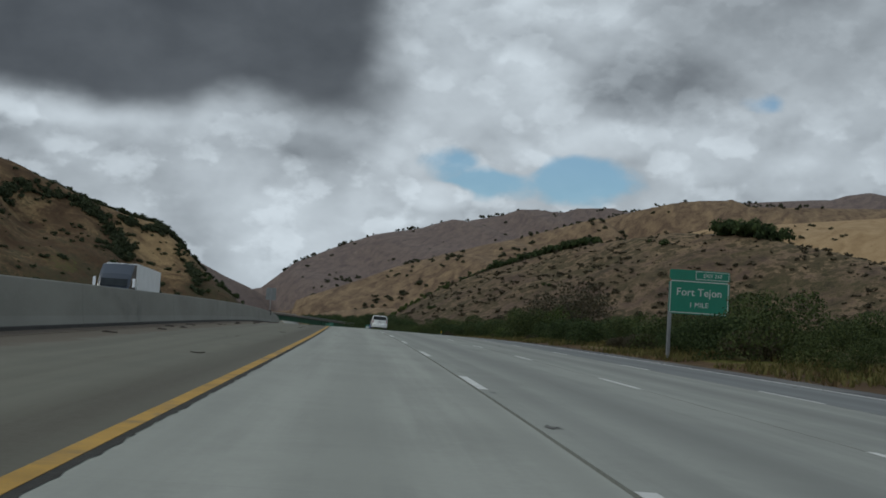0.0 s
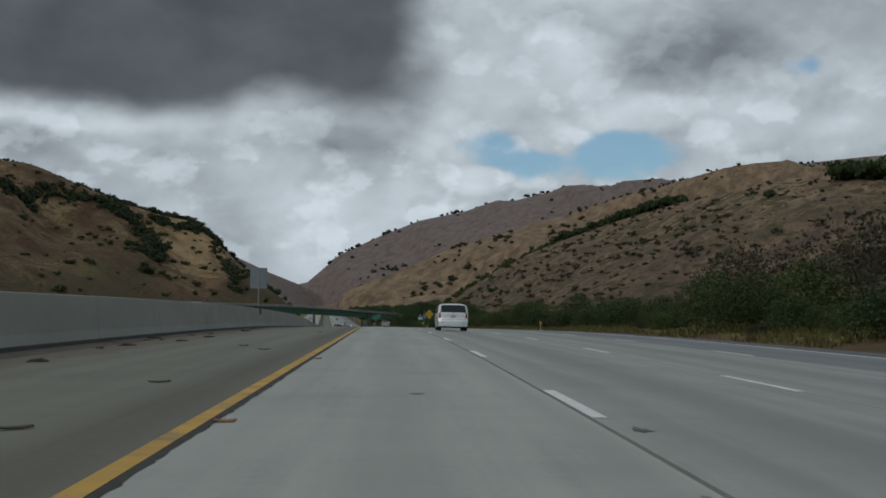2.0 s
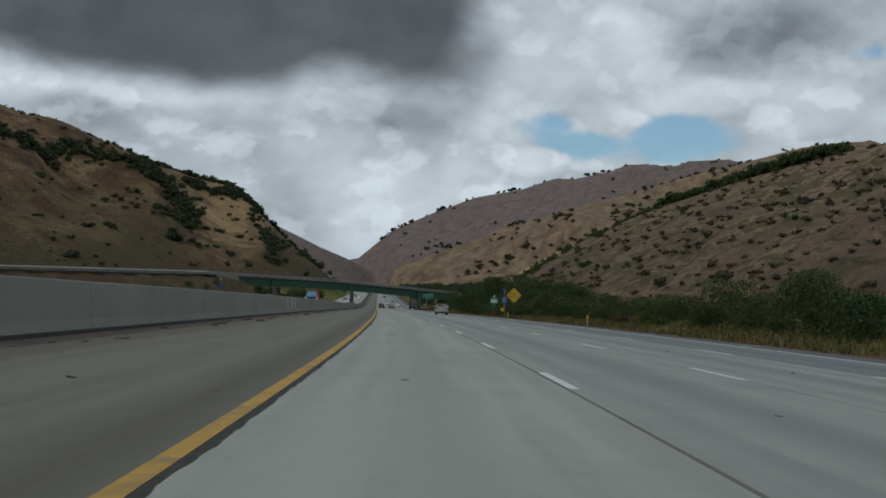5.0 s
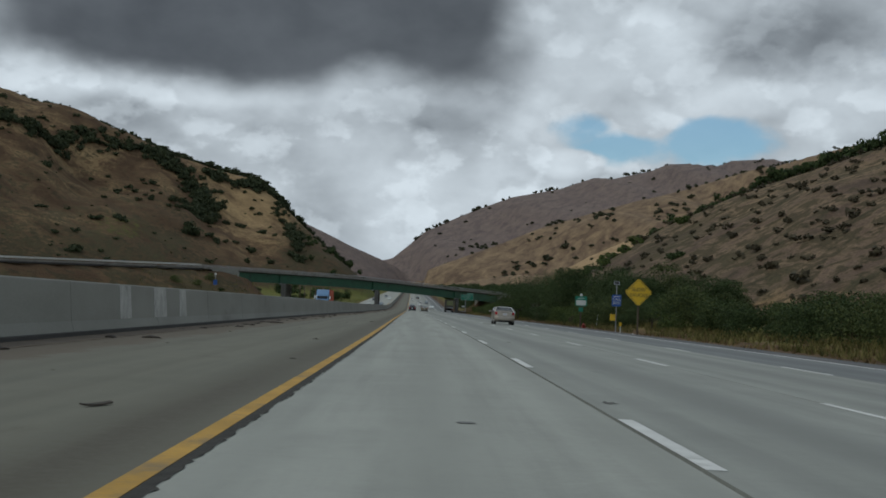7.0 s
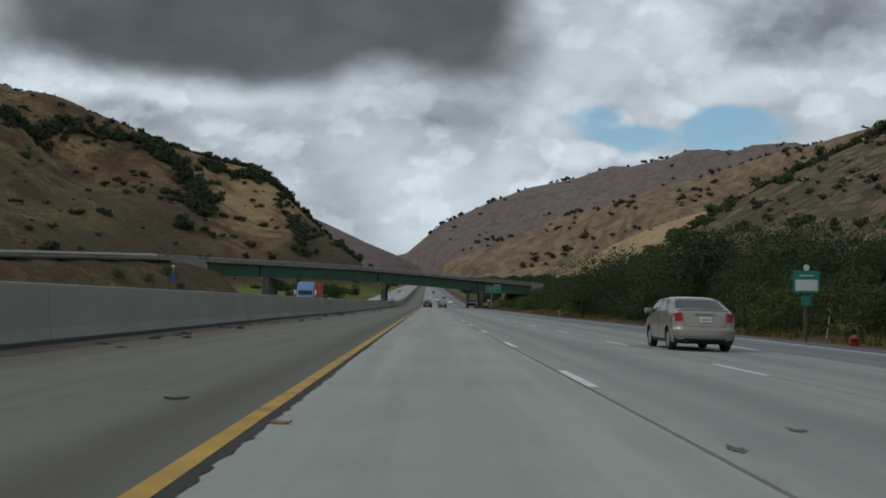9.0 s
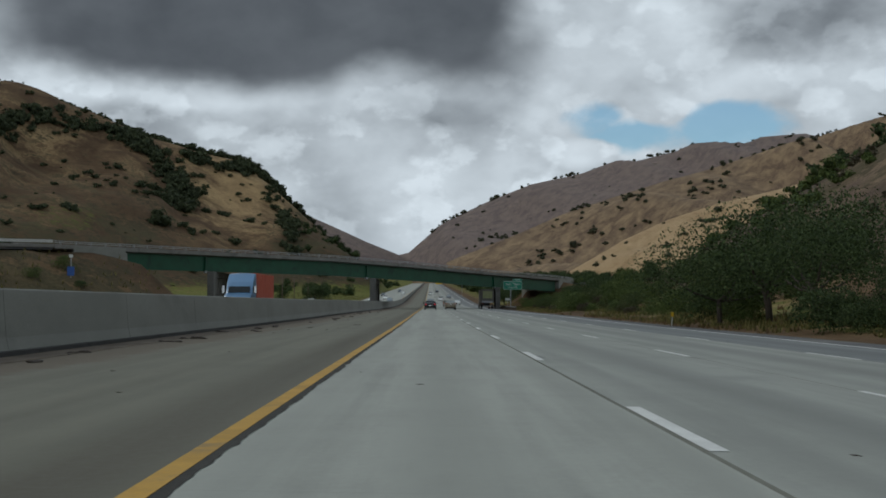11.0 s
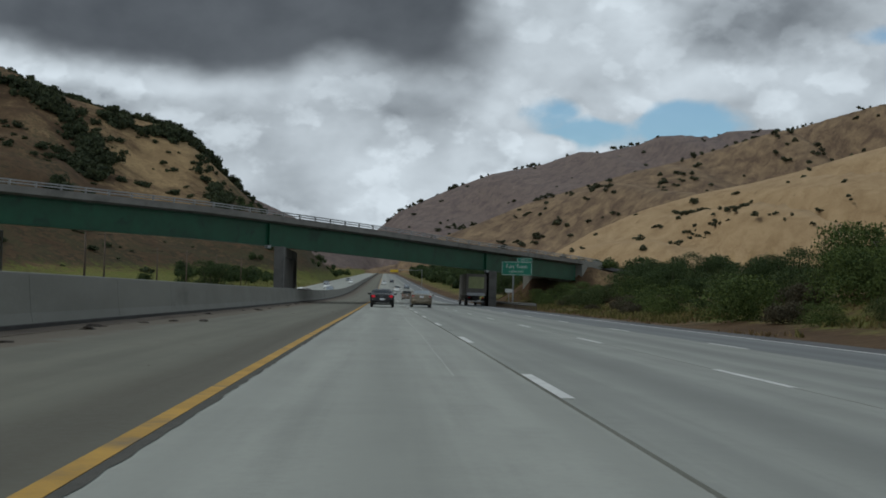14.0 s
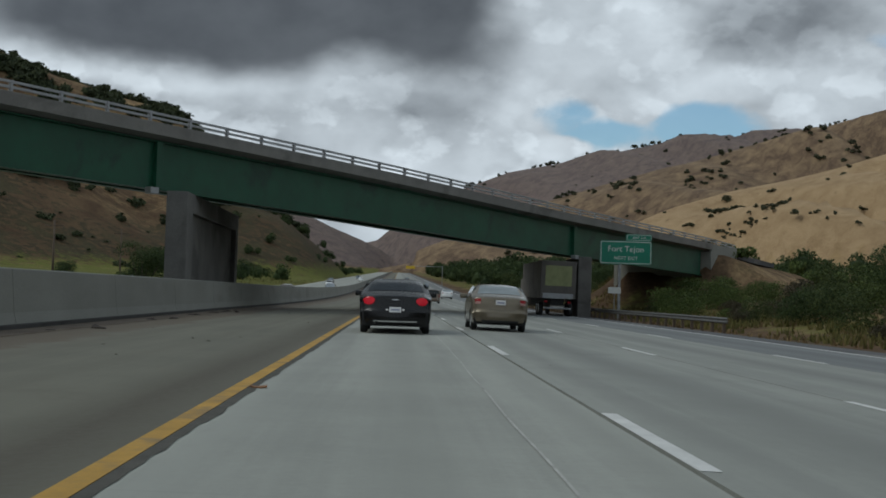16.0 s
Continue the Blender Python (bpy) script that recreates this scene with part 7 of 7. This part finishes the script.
def scrap(u, y, s, name="tyre_scrap", label="dark scrap of tyre rubber lying on the pavement"):
    bm = bmesh.new()
    bmesh.ops.create_icosphere(bm, subdivisions=2, radius=1.0)
    for v in bm.verts:
        v.co = v.co * (0.6 + 0.6 * noise.noise(v.co * 1.7 + Vector((u, y, 0))))
        v.co = Vector((v.co.x * s, v.co.y * s * 0.5, max(0.0, v.co.z) * s * 0.22))
    ob = part(name, bm, DEBRIS, None, smooth=True)
    ob.matrix_world = Matrix.Translation(on_road(u, y, -0.004)) @ Matrix.Rotation(rng.rand() * 3.1, 4, "Z")
    return tagged(ob, label, "debris", "scraps on the road")


for _ in range(150):
    scrap(rng.uniform(-7.8, -2.2), rng.uniform(4, 560), 0.03 + 0.10 * rng.rand() ** 2)
for _ in range(150):
    scrap(-7.9 + abs(rng.normal()) * 0.7, rng.uniform(4, 560), rng.uniform(0.12, 0.45), "dirt_clod", "clod of dirt and leaves by the barrier")
for _ in range(45):
    scrap(rng.uniform(-1.2, 12.0), rng.uniform(4, 560), rng.uniform(0.04, 0.13))
# larger pieces: strips of tyre on the shoulder, splintered wood by the yellow line, clods under the barrier
WOOD_SCRAP = material("splintered_wood", (0.24, 0.125, 0.062), 0.9, vary=0.35, scale=9, bump=0.3)


def strip_scrap(name, mat, u, y, long, wide, turn, label):
    """A flat torn strip that curls up a little at its ends."""
    bm = bmesh.new()
    lo, hi = [], []
    for k in range(9):
        f = k / 4 - 1
        bend = 0.05 * long * math.sin(2.2 * f)
        rise = 0.012 + 0.012 * abs(f) ** 3
        w = wide * (1 - 0.5 * f * f) * rng.uniform(0.7, 1.2)
        lo.append(bm.verts.new((f * long / 2, bend - w / 2, rise)))
        hi.append(bm.verts.new((f * long / 2, bend + w / 2, rise + 0.008)))
    for k in range(8):
        bm.faces.new((lo[k], lo[k + 1], hi[k + 1], hi[k]))
    got = bmesh.ops.extrude_face_region(bm, geom=list(bm.faces))
    bmesh.ops.translate(bm, vec=(0, 0, -0.014), verts=[v for v in got["geom"] if isinstance(v, bmesh.types.BMVert)])
    ob = part(name, bm, mat)
    ob.matrix_world = Matrix.Translation(on_road(u, y, 0.004)) @ Matrix.Rotation(radians(turn), 4, "Z")
    return tagged(ob, label, "debris", "scraps on the road")


for u, y in ((-1.32, 292.7), (-1.33, 86.8), (-1.38, 210.6), (-1.43, 402.7), (-1.41, 515.2), (-1.44, 389.5), (-1.43, 266.8), (-1.36, 73.6)):
    strip_scrap("wood_scrap", WOOD_SCRAP, u, y, rng.uniform(0.14, 0.22), 0.1, rng.uniform(-20, 20), "small brown splinter of wood beside the yellow line")
for u, y in ((-2.71, 295.1), (-2.96, 92.4), (-3.83, 95.5), (-3.08, 119.8), (-3.02, 217.6), (-3.04, 231.1), (-3.04, 73.1), (-3.02, 79.3), (-2.98, 52.2), (-3.04, 24.7), (-3.66, 405.7), (-5.38, 399.3)):
    strip_scrap("tyre_strip", DEBRIS, u, y, rng.uniform(0.2, 0.42), 0.08, rng.uniform(15, 60), "dark torn strip of tyre tread on the shoulder")
for u, y in ((-6.16, 423.4), (-6.21, 440.6), (-5.83, 479.7), (-6.99, 327.1), (-6.69, 315.6), (-6.37, 107.1), (-6.49, 85.8), (-6.79, 278.2), (-6.83, 250.5)):
    scrap(u, y, rng.uniform(0.35, 0.6), "dirt_clod", "clod of dirt and leaves by the barrier")
# tarred seams across the left shoulder
for _ in range(9):
    u, y, l = rng.uniform(-6.5, -3.0), rng.uniform(12, 540), rng.uniform(0.5, 1.6)
    pts = [on_road(u + d * 0.06 + rng.normal() * 0.015, y + d * l * 0.22, -0.001) for d in range(6)]
    bm = bmesh.new()
    lo = [bm.verts.new(p + Vector((0, -0.035 - 0.05 * rng.rand(), 0))) for p in pts]
    hi = [bm.verts.new(p + Vector((0.05, 0.03, 0))) for p in pts]
    for k in range(5):
        bm.faces.new((lo[k], hi[k], hi[k + 1], lo[k + 1]))
    part("tar_patch", bm, JOINT, road, "dark tarred repair")
# cracks and patches
for _ in range(16):
    u, y, w, l = rng.choice([L1 + 0.12, L1 + 0.3, L2 + 0.2, L1 - 0.2]) + rng.normal() * 0.12, rng.uniform(10, 590), rng.uniform(0.06, 0.16), rng.uniform(0.15, 0.5)
    pts = [(u + w * math.cos(a) * (0.35 + 0.9 * rng.rand()), y + l * math.sin(a) * (0.35 + 0.9 * rng.rand())) for a in np.linspace(0, 6.283, 13)[:-1]]
    bm = bmesh.new()
    bm.faces.new([bm.verts.new(on_road(a, b, 0.005)) for a, b in pts])
    part("spall", bm, SMEAR, road, "dark spalled patch")
# broken corners along the joint, and round core plugs in the middle of the lane
for u, y in ((2.20, 291.3), (3.14, 292.9), (2.15, 39.9), (2.20, 72.7), (2.16, 403.5), (2.21, 390.1), (2.13, 11.9), (2.12, 259.8), (2.26, 418.5), (2.18, 264.5), (2.22, 233.7), (2.08, 474.9)):
    ring = [(0.02, -0.30), (0.10, -0.12), (0.17, -0.16), (0.13, 0.02), (0.20, 0.16), (0.06, 0.10), (0.03, 0.34), (-0.03, 0.10), (-0.07, -0.05)]
    bm = bmesh.new()
    bm.faces.new([bm.verts.new(on_road(u + 0.75 * a * rng.uniform(0.7, 1.3), y + 0.8 * b * rng.uniform(0.8, 1.2), 0.006)) for a, b in ring])
    part("spall", bm, CRACKED, road, "dark broken corner beside the lane joint")
for u, y in ((0.45, 230.6), (-1.41, 416.2), (0.43, 466.7), (0.42, 216.5), (0.42, 77.0), (0.39, 410.6), (0.36, 423.3)):
    bm = bmesh.new()
    bm.faces.new([bm.verts.new(on_road(u + 0.095 * math.cos(a) * rng.uniform(0.85, 1.15), y + 0.095 * math.sin(a) * rng.uniform(0.85, 1.15), 0.006)) for a in np.linspace(0, 6.283, 15)[:-1]])
    part("core_plug", bm, SMEAR, road, "dark round plug in the concrete")
# long pale crack in the inner lane
bm = bmesh.new()
line = [(1.08 + 0.018 * math.sin(y * 0.23) + 0.008 * math.sin(y * 1.1), y) for y in np.arange(455, 545, 1.0)]
left = [bm.verts.new(on_road(u - 0.011, y, 0.005)) for u, y in line]
right = [bm.verts.new(on_road(u + 0.011, y, 0.005)) for u, y in line]
for k in range(len(line) - 1):
    bm.faces.new((left[k], right[k], right[k + 1], left[k + 1]))
part("crack_filler", bm, PATCH, road, "pale filled crack winding along the lane")
